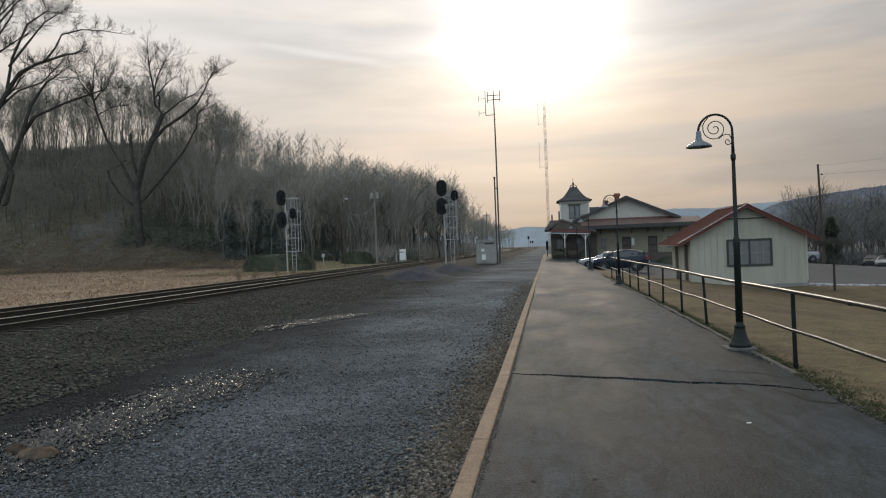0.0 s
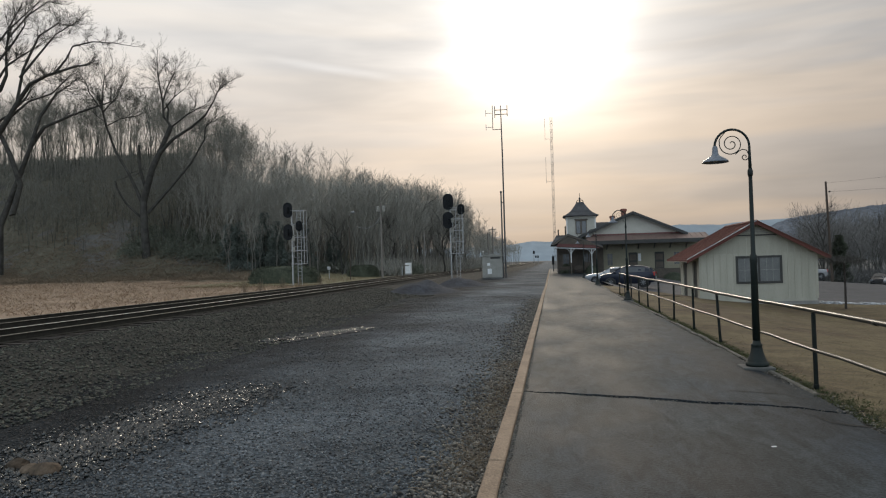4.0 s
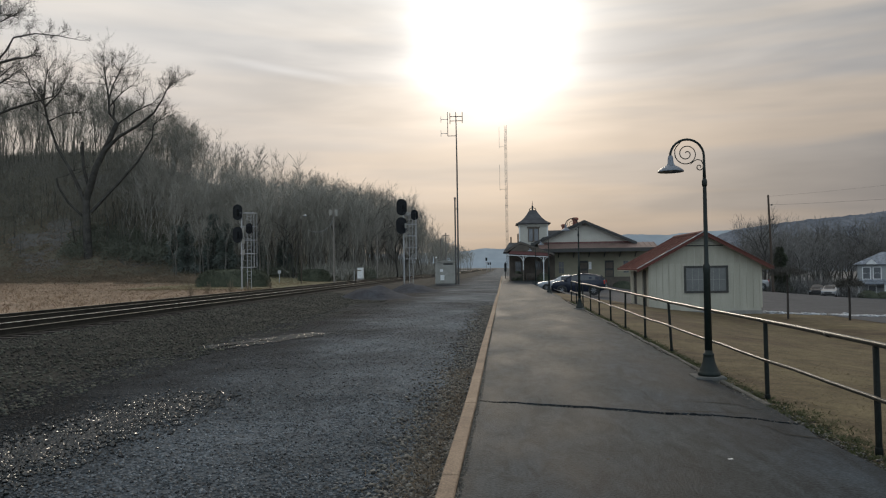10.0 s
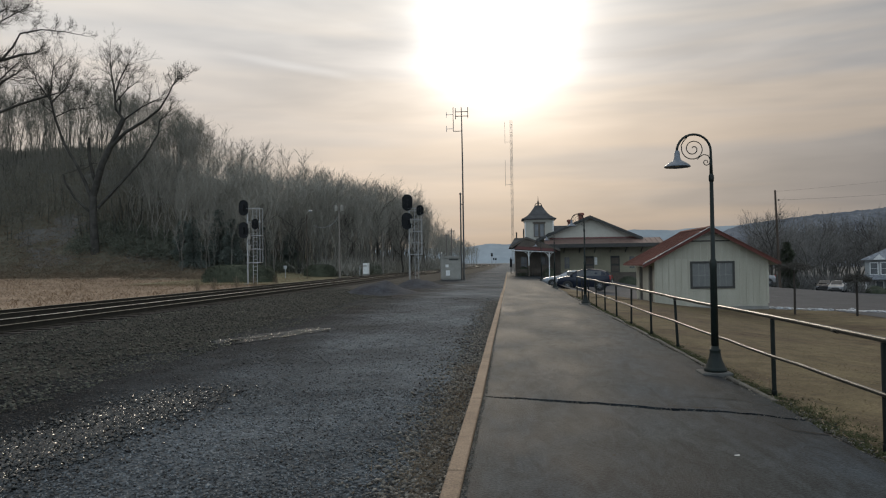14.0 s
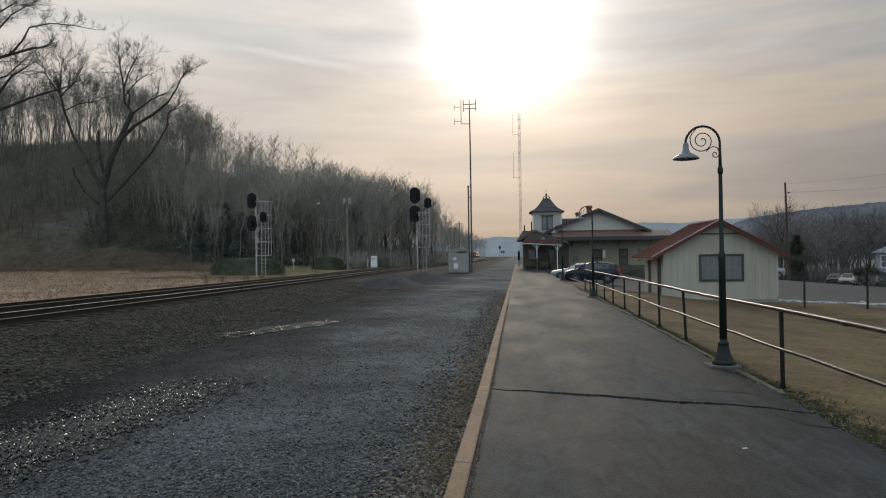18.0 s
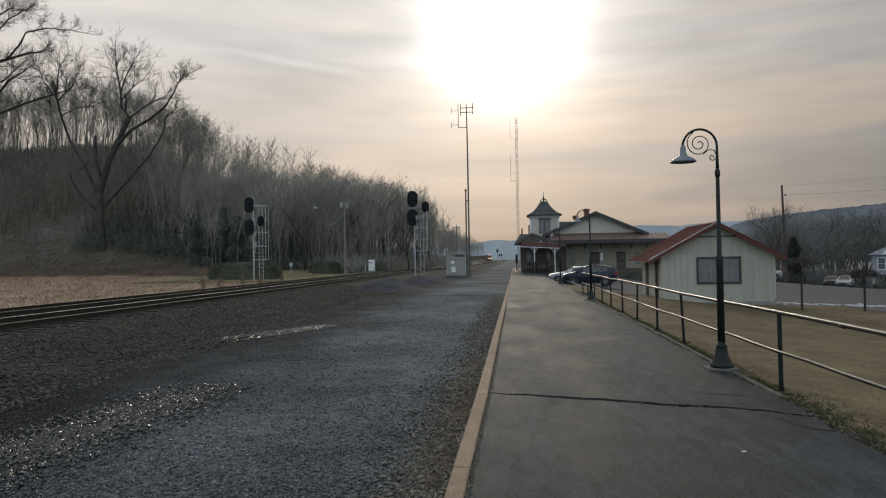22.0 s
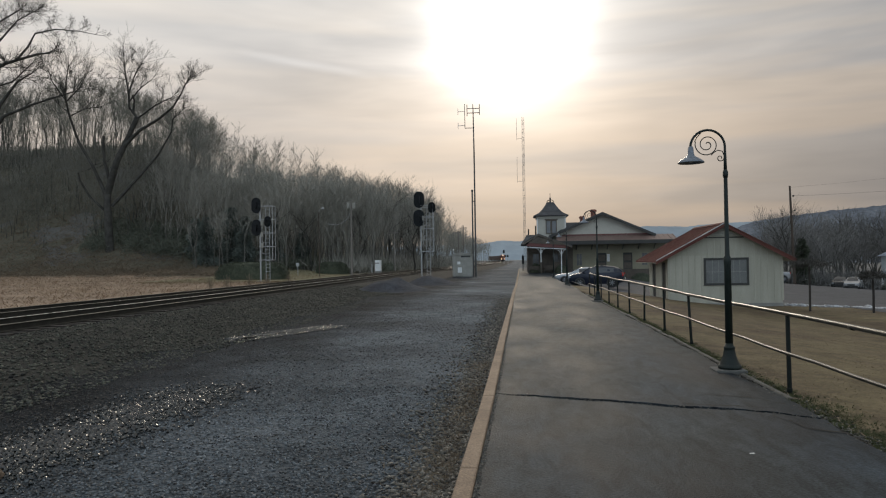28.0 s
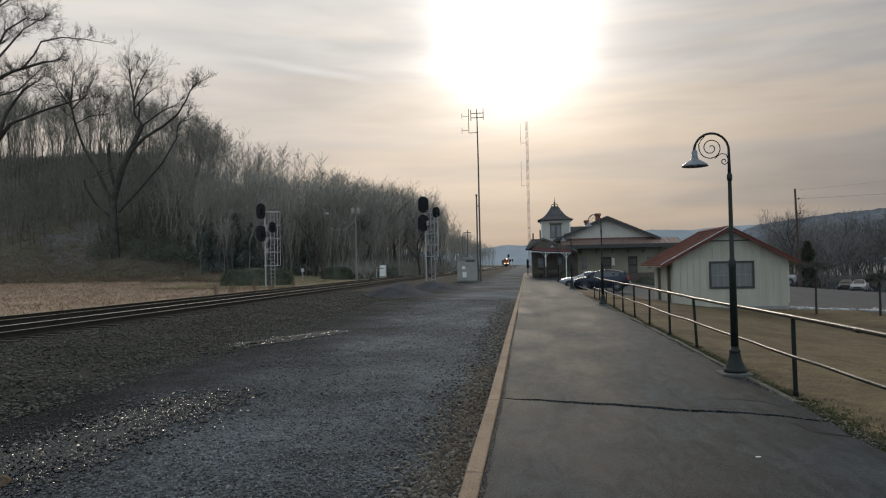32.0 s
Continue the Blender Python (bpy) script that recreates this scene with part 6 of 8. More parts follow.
    w.limb(led([(-81.0, 30.2), (-79.0, 32.8), (-76.6, 34.1), (-73.7, 35.4)], y, back=1), 0.22, 0.08, 0.4, 16, 1.5, 2)
    w.limb(led([(-79.3, 24.6), (-75.4, 27.3), (-71.6, 28.2), (-68.6, 30.7)], y, back=-2), 0.20, 0.07, 0.4, 16, 1.5, 2)
    w.limb(led([(-81.8, 34.9), (-78.8, 38.0), (-76.3, 39.9), (-73.5, 41.9)], y, back=2), 0.18, 0.06, 0.3, 16, 1.6, 2)
    w.limb(led([(-80.9, 33.1), (-77.9, 36.1), (-75.9, 38.6), (-75.6, 41.5)], y, back=-1), 0.20, 0.06, 0.3, 16, 1.6, 2)
    w.limb(led([(-83.1, 23.6), (-78.8, 25.4), (-75.8, 27.9), (-74.3, 30.5)], y, back=2), 0.24, 0.08, 0.5, 14, 1.5, 2)
    plant("shade_tree", "dark old tree with heavy arching bare limbs", wood_meshes("arch", w, 6), Matrix.Identity(4))


def scatter_forest(protos, rows, name, label, bark=None, twig=None):
    """One woodland out of turned and scaled trees: rows of x, y, z, scale, turn, prototype."""
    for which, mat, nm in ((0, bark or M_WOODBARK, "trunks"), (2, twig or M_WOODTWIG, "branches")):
        vs, fs, base = [], [], 0
        for x, y, z, s, a, k in rows:
            v, f = protos[k][which], protos[k][which + 1]
            c, sn = math.cos(a), math.sin(a)
            rot = np.array([[c, sn, 0], [-sn, c, 0], [0, 0, 1]])
            vs.append(v @ rot * s + (x, y, z))
            fs.append(f + base)
            base += len(v)
        ob = new(f"{name}_{nm}", mesh_np(nm, np.concatenate(vs), np.concatenate(fs), mat))
        tagged(ob, label, "woodland", kind="stuff")


def build_forest():
    rng = random.Random(21)
    protos = [wood_tree(40 + k, 13.0, 0.019).arrays(3) for k in range(7)]
    # rounder trees for the open side of the parking lot
    protos += [forest_tree(60 + k, 11.0, 0.017, 0.05).arrays(3) for k in range(5)]
    rows = []

    def stand(x, y, tall):
        rows.append((x, y, ground_z(x, y), tall / 13.0, rng.uniform(0, 6.3), rng.randrange(7)))
    # tall thin trees along the crest of the bank
    for k in range(250):
        y = rng.uniform(122, 165)
        x = -y * rng.uniform(0.36, 1.0)
        stand(x, y, rng.uniform(11.0, 16.5) * (0.42 + 0.58 * smooth(-56, -84, x)))
    for k in range(90):
        y = rng.uniform(112, 134)
        x = -y * rng.uniform(0.46, 0.95)
        stand(x, y, rng.uniform(2.5, 5.5))
    crest, rows = rows, []
    # the slope: few and thin to the west, close towards the line
    for k in range(900):
        y = rng.uniform(93, 130)
        q = rng.uniform(0.20, 0.92)
        x = -y * q
        if x > -23 or (q > 0.55 and k % 2):
            continue
        tall = 8.5 if x < -64 else 15.0 - 0.4 * smooth(-47, -34, x)
        if (x > -33 and y < 99.5) or (x < -46 and y < 101):
            continue
        stand(x, y, tall * rng.uniform(0.45, 1.0))
    # saplings filling the edge
    for k in range(190):
        y = rng.uniform(90, 112)
        x = -y * rng.uniform(0.22, 0.85)
        if (x < -33 or (x < -23 and y > 99.5)) and not (x < -35 and y < 99.5):
            stand(x, y, rng.uniform(3.0, 6.5))
    # the tall group and the thinning row along the line
    for k in range(360):
        y = rng.uniform(100, 330) if k % 2 else rng.uniform(100, 180)
        x = track_x(y) - TRACK_GAP - 5.0 - abs(rng.gauss(0, 1)) * 11
        tall = 15.0 + 2.8 * smooth(112, 128, y) if y < 175 else 17.5 - 5.0 * smooth(175, 300, y)
        stand(x, y, tall * rng.uniform(0.55, 1.0))
    crest = crest + [r for r in rows if r[0] < -57]
    rows = [r for r in rows if r[0] >= -57]
    # the far end of the row, thinning towards the bend
    for k in range(75):
        y = rng.uniform(185, 440)
        x = track_x(y) - TRACK_GAP - 4.5 - abs(rng.gauss(0, 1)) * 6
        rows.append((x, y, ground_z(x, y), rng.uniform(0.55, 1.0), rng.uniform(0, 6.3), rng.randrange(7)))
    # half of the painted haze on the bank, all of it in the wood
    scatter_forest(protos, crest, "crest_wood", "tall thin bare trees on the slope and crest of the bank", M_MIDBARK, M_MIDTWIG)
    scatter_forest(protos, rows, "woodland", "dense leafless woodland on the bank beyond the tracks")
    # beyond the parking lot
    rows = []
    for k in range(310):
        y = rng.uniform(100, 165)
        x = y * rng.uniform(0.34, 0.72)
        if (0.455 < x / y < 0.64 and y < 124) or y < 104:
            continue
        rows.append((x, y, ground_z(x, y), rng.uniform(0.76, 1.16) * (1.0 + 0.25 * smooth(122, 135, y)) * (1 + 0.16 * smooth(0.46, 0.56, x / y)), rng.uniform(0, 6.3), rng.randrange(7, 12)))
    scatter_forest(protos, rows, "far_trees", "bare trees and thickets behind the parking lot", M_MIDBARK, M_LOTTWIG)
    # single trees that stand clear
    for k, (x, y, h) in enumerate(((-31, 101, 11.5), (-27, 112, 14), (-22.5, 118, 16), (-19.5, 128, 15), (-25, 108, 13), (-36, 98, 12), (-20, 142, 15.5), (37.6, 103, 13.5), (48.5, 108, 10), (53, 124, 13.5), (64, 129, 15), (73, 128, 15))):
        plant("bare_tree", "bare tree with a rounded mass of fine twigs", wood_meshes("bare", forest_tree(90 + k, h), 4), pose(x, y, ground_z(x, y)), "bare trees")


def clump_mesh(name, seed, count, spread, ln, width, mat, upness=0.6, square=1.0):
    """Many slivers in a mound: brush, hedge or needles. spread: half sizes."""
    rng = np.random.default_rng(seed)
    u = rng.normal(size=(count, 3))
    u /= np.linalg.norm(u, axis=1)[:, None]
    u[:, 2] = np.abs(u[:, 2])
    base = np.sign(u) * np.abs(u) ** square * np.array(spread) * rng.uniform(0.45 if square == 1 else 0.9, 1.0, (count, 1))
    d = u * 0.6 + rng.normal(size=(count, 3)) * 0.6
    d[:, 2] += upness
    d /= np.linalg.norm(d, axis=1)[:, None]
    o = np.cross(d, rng.normal(size=(count, 3)))
    o /= np.linalg.norm(o, axis=1)[:, None] + 1e-9
    l = ln * rng.uniform(0.5, 1.3, (count, 1))
    v = np.stack([base - o * width, base + o * width, base + d * l], 1).reshape(-1, 3)
    return mesh_np(name, v, np.arange(count * 3).reshape(-1, 3), mat)


def build_brush():
    rng = np.random.default_rng(3)
    # dead brush over the foot of the bank
    n = 80000
    x = rng.uniform(-105, -35, n)
    y = 86 + np.abs(rng.normal(0, 1, n)) * 14
    z = np.array([ground_z(a, b) for a, b in zip(x[::10], y[::10])]).repeat(10)[:n]
    x, y = x[::10].repeat(10)[:n] + rng.normal(0, 0.5, n), y[::10].repeat(10)[:n] + rng.normal(0, 0.5, n)
    base = np.stack([x, y, z + rng.uniform(-0.1, 0.3, n)], 1)
    d = rng.normal(size=(n, 3)) * 0.8
    d[:, 2] = np.abs(d[:, 2]) * 0.5 + 0.25
    l = rng.uniform(0.15, 0.6, (n, 1))
    o = np.cross(d, rng.normal(size=(n, 3)))
    o /= np.linalg.norm(o, axis=1)[:, None]
    v = np.stack([base - o * 0.03, base + o * 0.03, base + d * l], 1).reshape(-1, 3)
    tagged(new("brush", mesh_np("brush", v, np.arange(3 * n).reshape(-1, 3), M_BRUSH)), "brown dead brush and brambles at the foot of the bank", "undergrowth", kind="stuff")
    # low scrub over the crest
    n = 26000
    x = rng.uniform(-125, -52, n // 10).repeat(10) + rng.normal(0, 0.7, n)
    y = rng.uniform(108, 142, n // 10).repeat(10) + rng.normal(0, 0.7, n)
    z = np.array([ground_z(a, b) for a, b in zip(x[::10], y[::10])]).repeat(10)
    base = np.stack([x, y, z + rng.uniform(-0.3, 0.5, n)], 1)
    d = rng.normal(size=(n, 3)) * 0.5
    d[:, 2] = np.abs(d[:, 2]) + 0.7
    o = np.cross(d, rng.normal(size=(n, 3)))
    o /= np.linalg.norm(o, axis=1)[:, None]
    v = np.stack([base - o * 0.05, base + o * 0.05, base + d * rng.uniform(0.4, 1.4, (n, 1))], 1).reshape(-1, 3)
    tagged(new("crest_scrub", mesh_np("crest_scrub", v, np.arange(3 * n).reshape(-1, 3), M_MIDTWIG)), "bare scrub growing over the crest of the bank", "undergrowth", kind="stuff")
    # thickets under the trees along the line
    n = 30000
    y = rng.uniform(98, 260, n // 12).repeat(12)
    x = np.array([track_x(v) for v in y]) - TRACK_GAP - 5.5 - np.abs(rng.normal(0, 4, n // 12)).repeat(12)
    base = np.stack([x + rng.normal(0, 0.5, n), y + rng.normal(0, 0.5, n), rng.uniform(-0.2, 1.2, n)], 1)
    d = rng.normal(size=(n, 3)) * 0.5
    d[:, 2] = np.abs(d[:, 2]) + 0.6
    l = rng.uniform(0.6, 2.2, (n, 1))
    o = np.cross(d, rng.normal(size=(n, 3)))
    o /= np.linalg.norm(o, axis=1)[:, None]
    v = np.stack([base - o * 0.045, base + o * 0.045, base + d * l], 1).reshape(-1, 3)
    tagged(new("thicket", mesh_np("thicket", v, np.arange(3 * n).reshape(-1, 3), M_WOODTWIG)), "tangled leafless thicket under the trackside trees", "undergrowth", kind="stuff")
    # evergreen shrubs and vines filling the wood's edge
    m = 300
    cx = rng.uniform(-66, -20.5, m)
    cy = np.where(cx < -34, 97.5 + rng.uniform(0, 9, m), 101 + rng.uniform(0, 10, m))
    size = rng.uniform(0.9, 2.3, m)
    n = 62000
    which = rng.integers(0, m, n)
    u = rng.normal(size=(n, 3))
    u /= np.linalg.norm(u, axis=1)[:, None]
    u[:, 2] = np.abs(u[:, 2]) * 1.15
    cz = np.array([ground_z(a, b) for a, b in zip(cx, cy)])
    base = np.stack([cx, cy, cz], 1)[which] + u * size[which][:, None] * rng.uniform(0.6, 1.0, (n, 1))
    d = u + rng.normal(size=(n, 3)) * 0.7
    o = np.cross(d, rng.normal(size=(n, 3)))
    o /= np.linalg.norm(o, axis=1)[:, None]
    v = np.stack([base - o * 0.055, base + o * 0.055, base + d * 0.24], 1).reshape(-1, 3)
    tagged(new("understory", mesh_np("understory", v, np.arange(3 * n).reshape(-1, 3), M_UNDER)), "dull green evergreen shrubs and vines under the trees", "undergrowth", kind="stuff")
    # clipped hedges by the signal, and bushes by the house and along the station wall
    for k, (bx, by, sx, sy, sz, square) in enumerate(((-28.9, 72.5, 4.1, 1.3, 2.1, 0.58), (-26.7, 97, 2.3, 1.2, 1.9, 0.6), (53.0, 106, 1.6, 1.1, 1.2, 1), (55.6, 106.5, 1.4, 1.1, 1.1, 1), (8.7, 84.4, 1.1, 0.7, 1.0, 1), (11.6, 84.5, 1.0, 0.7, 1.15, 1), (14.3, 84.4, 1.3, 0.8, 1.05, 1), (4.7, 80.4, 0.8, 0.7, 1.0, 1), (1.9, 84.6, 0.8, 0.6, 1.2, 1))):
        core = bmesh.new()
        bmesh.ops.create_icosphere(core, subdivisions=4, radius=1)
        for vtx in core.verts:
            c = Vector([math.copysign(abs(q) ** square, q) for q in vtx.co])
            vtx.co = Vector((c.x * sx * 0.96, c.y * sy * 0.96, c.z * sz * 0.96)) * (1 + 0.05 * noise.noise(vtx.co * 4.5 + Vector((k, 0, 0))))
        clipped = square < 1
        bush = thing("hedge" if clipped else "bush", "long clipped dark green hedge with a flat top" if clipped else "dense dark green rounded bush", "hedge" if clipped else "bush", "hedges" if clipped else "bushes", at=pose(bx, by, (ground_z(bx, by) if bx > 6 or bx < -1 else 0) - 0.02))
        part("leaf_mass", core, M_HEDGE, bush, smooth=True)
        ob = new("leaves", clump_mesh("leaves", 60 + k, 6500 if clipped else 2600, (sx, sy, sz), 0.12, 0.045, M_HEDGE, 0.1, square))
        ob.parent = bush
    # hedge and thicket at the lot's far side
    n = 16000
    t = rng.uniform(0, 1, n // 10).repeat(10)
    x = 36 + 14 * t + rng.normal(0, 0.6, n)
    y = 106 + rng.normal(0, 1.2, n)
    base = np.stack([x, y, -2.75 - 0.6 * t + rng.uniform(-0.5, 1.2, n)], 1)
    d = rng.normal(size=(n, 3)) * 0.6
    d[:, 2] = np.abs(d[:, 2]) + 0.4
    o = np.cross(d, rng.normal(size=(n, 3)))
    o /= np.linalg.norm(o, axis=1)[:, None]
    v = np.stack([base - o * 0.05, base + o * 0.05, base + d * rng.uniform(0.4, 1.6, (n, 1))], 1).reshape(-1, 3)
    tagged(new("lot_thicket", mesh_np("lot_thicket", v, np.arange(3 * n).reshape(-1, 3), M_LOTTWIG)), "dark thicket behind the parked cars", "undergrowth", kind="stuff")
    # evergreens at the wood's edge
    for k, (x, y, h, girth) in enumerate(((-45, 96, 7, 0.26), (-42, 98, 8.5, 0.26), (-39.5, 97, 7.5, 0.26), (-36, 100, 6.5, 0.26), (-48, 99, 6, 0.28), (-33, 103, 6, 0.26), (40.2, 104.5, 6.6, 0.22))):
        ev = thing("evergreen", "dark bushy evergreen at the edge of the wood", "evergreen tree", "evergreens", at=pose(x, y, ground_z(x, y)))
        part("trunk", tubed([(0, 0, -0.3), (0, 0, h * 0.9)], [0.16, 0.03], 6), M_BARK, ev)
        g = np.random.default_rng(80 + k)
        m = 6500
        t = g.uniform(0.0, 1, m)
        rad = np.sqrt(np.clip(1 - t, 0, 1)) * h * girth * (0.8 + 0.3 * np.sin(t * 19 + k)) + 0.1
        a = g.uniform(0, 6.283, m)
        rr = rad * g.uniform(0.3, 1, m)
        base = np.stack([rr * np.cos(a), rr * np.sin(a), t * h], 1)
        d = np.stack([np.cos(a), np.sin(a), g.uniform(-0.6, 0.3, m)], 1) + g.normal(0, 0.3, (m, 3))
        o = np.cross(d, g.normal(size=(m, 3)))
        o /= np.linalg.norm(o, axis=1)[:, None]
        v = np.stack([base - o * 0.06, base + o * 0.06, base + d * 0.35], 1).reshape(-1, 3)
        ob = new("needles", mesh_np("needles", v, np.arange(3 * m).reshape(-1, 3), M_EVERGREEN if x < 0 else M_HEDGE))
        ob.parent = ev
    # tall dead weeds standing beyond the rails
    for k, (x, y) in enumerate(((-20.9, 47.5), (-21.6, 46.4), (-20.6, 51.0), (-21.3, 56.5), (-20.8, 60.5))):
        wd = thing("weed", "dry brown weed stalks standing beside the track", "weed", "dead weeds", at=pose(x, y, ground_z(x, y)))
        wrng = random.Random(300 + k)
        bm = bmesh.new()
        for _ in range(9):
            a, h = wrng.uniform(0, 6.3), wrng.uniform(0.5, 1.25)
            r = wrng.uniform(0.05, 0.32)
            top = (r * math.cos(a), r * math.sin(a), h)
            tube(bm, [(0.02 * math.cos(a), 0.02 * math.sin(a), -0.1), (top[0] * 0.4, top[1] * 0.4, h * 0.55), top], [0.014, 0.011, 0.007], 4)
        part("stalks", bm, M_BRUSH, wd)
        ob = new("seed_heads", clump_mesh("seed_heads", 330 + k, 160, (0.32, 0.32, 0.9), 0.10, 0.016, M_BRUSH, 0.4))
        ob.matrix_basis = Matrix.Translation((0, 0, 0.25))
        ob.parent = wd
    # umbrella-shaped ornamental trees on the lawn's edge
    for k, (x, y, h, sp) in enumerate(((12.05, 30.6, 2.0, 1.25), (14.05, 29.5, 1.5, 0.85))):
        z = ground_z(x, y)
        t = thing("ornamental_tree", "thin dark-stemmed weeping tree with a flat twiggy crown", "tree", "ornamental trees", at=pose(x, y, z))
        part("trunk", tubed([(0, 0, -0.2), (0.01, 0, h * 0.5), (0, 0, h + 0.1)], [0.05, 0.045, 0.04], 8), M_TIE, t)
        ob = new("crown", clump_mesh("crown", 120 + k, 1900, (sp * 0.6, sp * 0.6, 0.15), 0.22, 0.010, M_TWIG, -0.25))
        ob.matrix_basis = Matrix.Translation((0, 0, h - 0.02))
        ob.parent = t


def slivers(rng, base, ln, w, lean, mat, name):
    n = len(base)
    d = rng.normal(size=(n, 3)) * lean
    d[:, 2] = 1
    a = rng.uniform(0, 6.283, n)
    o = np.stack([np.cos(a), np.sin(a), np.zeros(n)], 1) * w
    l = ln * rng.uniform(0.4, 1.3, (n, 1))
    v = np.stack([base - o, base + o, base + d * l], 1).reshape(-1, 3)
    return mesh_np(name, v, np.arange(3 * n).reshape(-1, 3), mat)


def build_grass():
    rng = np.random.default_rng(8)
    def spot(n, x0, x1, y0, y1, power=1.0):
        x = rng.uniform(x0, x1, n)
        y = y0 + (y1 - y0) * rng.uniform(0, 1, n) ** power
        z = np.array([ground_z(a, b) for a, b in zip(x, y)])
        return np.stack([x, y, z], 1)
    tagged(new("lawn_grass", slivers(rng, spot(90000, 3.16, 14.8, 4.5, 33.3, 1.5) + (0, 0, 0.010), 0.013, 0.006, 2.2, M_BLADE, "lawn_grass")), "short dry brown blades of the dormant lawn", "grass", kind="stuff")
    # turf creeps over the earth at the kerb in tufts, thickest where the kerb has gone
    n = 46000
    seat = spot(n, 0, 1, 3.6, 33, 2.4)
    y = seat[:, 1]
    ragged = np.array([0.5 + 0.5 * wobble(v, 3.7, 2.3) for v in y])
    x = EDGE + 0.07 - 0.16 * np.clip(ragged, 0, 1) * (y < 8.4) + np.abs(rng.normal(0, 0.19, n)) * np.where(y < 8.6, 1.0, 0.45)
    tuft = np.array([wobble(a, b, 6.0) for a, b in zip(x, y)])
    keep = tuft + rng.normal(0, 0.25, n) > -0.05
    x, y = x[keep], y[keep]
    z = np.maximum(np.array([ground_z(a, b) for a, b in zip(x, y)]) + 0.010, -0.045)
    tagged(new("edge_grass", slivers(rng, np.stack([x, y, z], 1), 0.030, 0.0065, 1.3, M_GREENBLADE, "edge_grass")), "greenish grass tufts along the platform kerb", "grass", kind="stuff")
    n = 420
    y = 3.8 + 6.5 * rng.uniform(0, 1, n)
    x = EDGE + 0.02 + np.abs(rng.normal(0, 0.25, n))
    z = np.maximum(np.array([ground_z(a, b) for a, b in zip(x, y)]), -0.04) + 0.024
    tagged(new("leaf_flakes", slivers(rng, np.stack([x, y, z], 1), 0.016, 0.007, 1.8, M_STRAW, "leaf_flakes")), "pale dry leaf flakes scattered in the edge grass", "leaf litter", kind="stuff")
    n = 5200
    y = 3.5 + 9 * rng.uniform(0, 1, n) ** 1.4
    x = np.array([along(CURB, v) for v in y]) - 0.10 - np.abs(rng.normal(0, 0.22, n))
    tagged(new("kerb_litter", slivers(rng, np.stack([x, y, np.full(n, -0.19)], 1), 0.035, 0.006, 2.2, M_BRUSH, "kerb_litter")), "dead leaves and stalks blown against the platform edge", "leaf litter", kind="stuff")
    tagged(new("straw", slivers(rng, spot(60000, -110, -23, 28, 90, 1.0), 0.25, 0.03, 1.6, M_STRAW, "straw")), "flattened pale straw and dead grass", "grass", kind="stuff")
    tagged(new("verge_grass", slivers(rng, spot(9000, -36, -20, 60, 110, 1.0) + (0, 0, 0.12), 0.16, 0.02, 0.8, M_BLADE, "verge_grass")), "yellow-green grass verge beside the tracks", "grass", kind="stuff")


def stones(name, label, rng, xyz, size, mat, flat=0.6):
    n = len(xyz)
    unit = np.array([(1, 0, 0), (0, 1, 0), (-1, 0, 0), (0, -1, 0), (0, 0, 1), (0, 0, -1)], float)
    tri = np.array([(0, 1, 4), (1, 2, 4), (2, 3, 4), (3, 0, 4), (1, 0, 5), (2, 1, 5), (3, 2, 5), (0, 3, 5)])
    v = unit[None] * rng.uniform(0.55, 1.25, (n, 6, 1)) + rng.normal(0, 0.22, (n, 6, 3))
    a = rng.uniform(0, 6.283, n)
    c, s = np.cos(a), np.sin(a)
    x, y = v[..., 0] * c[:, None] - v[..., 1] * s[:, None], v[..., 0] * s[:, None] + v[..., 1] * c[:, None]
    v = np.stack([x, y, v[..., 2] * flat], -1) * size[:, None, None] + xyz[:, None]
    f = (tri[None] + 6 * np.arange(n)[:, None, None]).reshape(-1, 3)
    tagged(new(name, mesh_np(name, v.reshape(-1, 3), f, mat)), label, "gravel", kind="stuff")


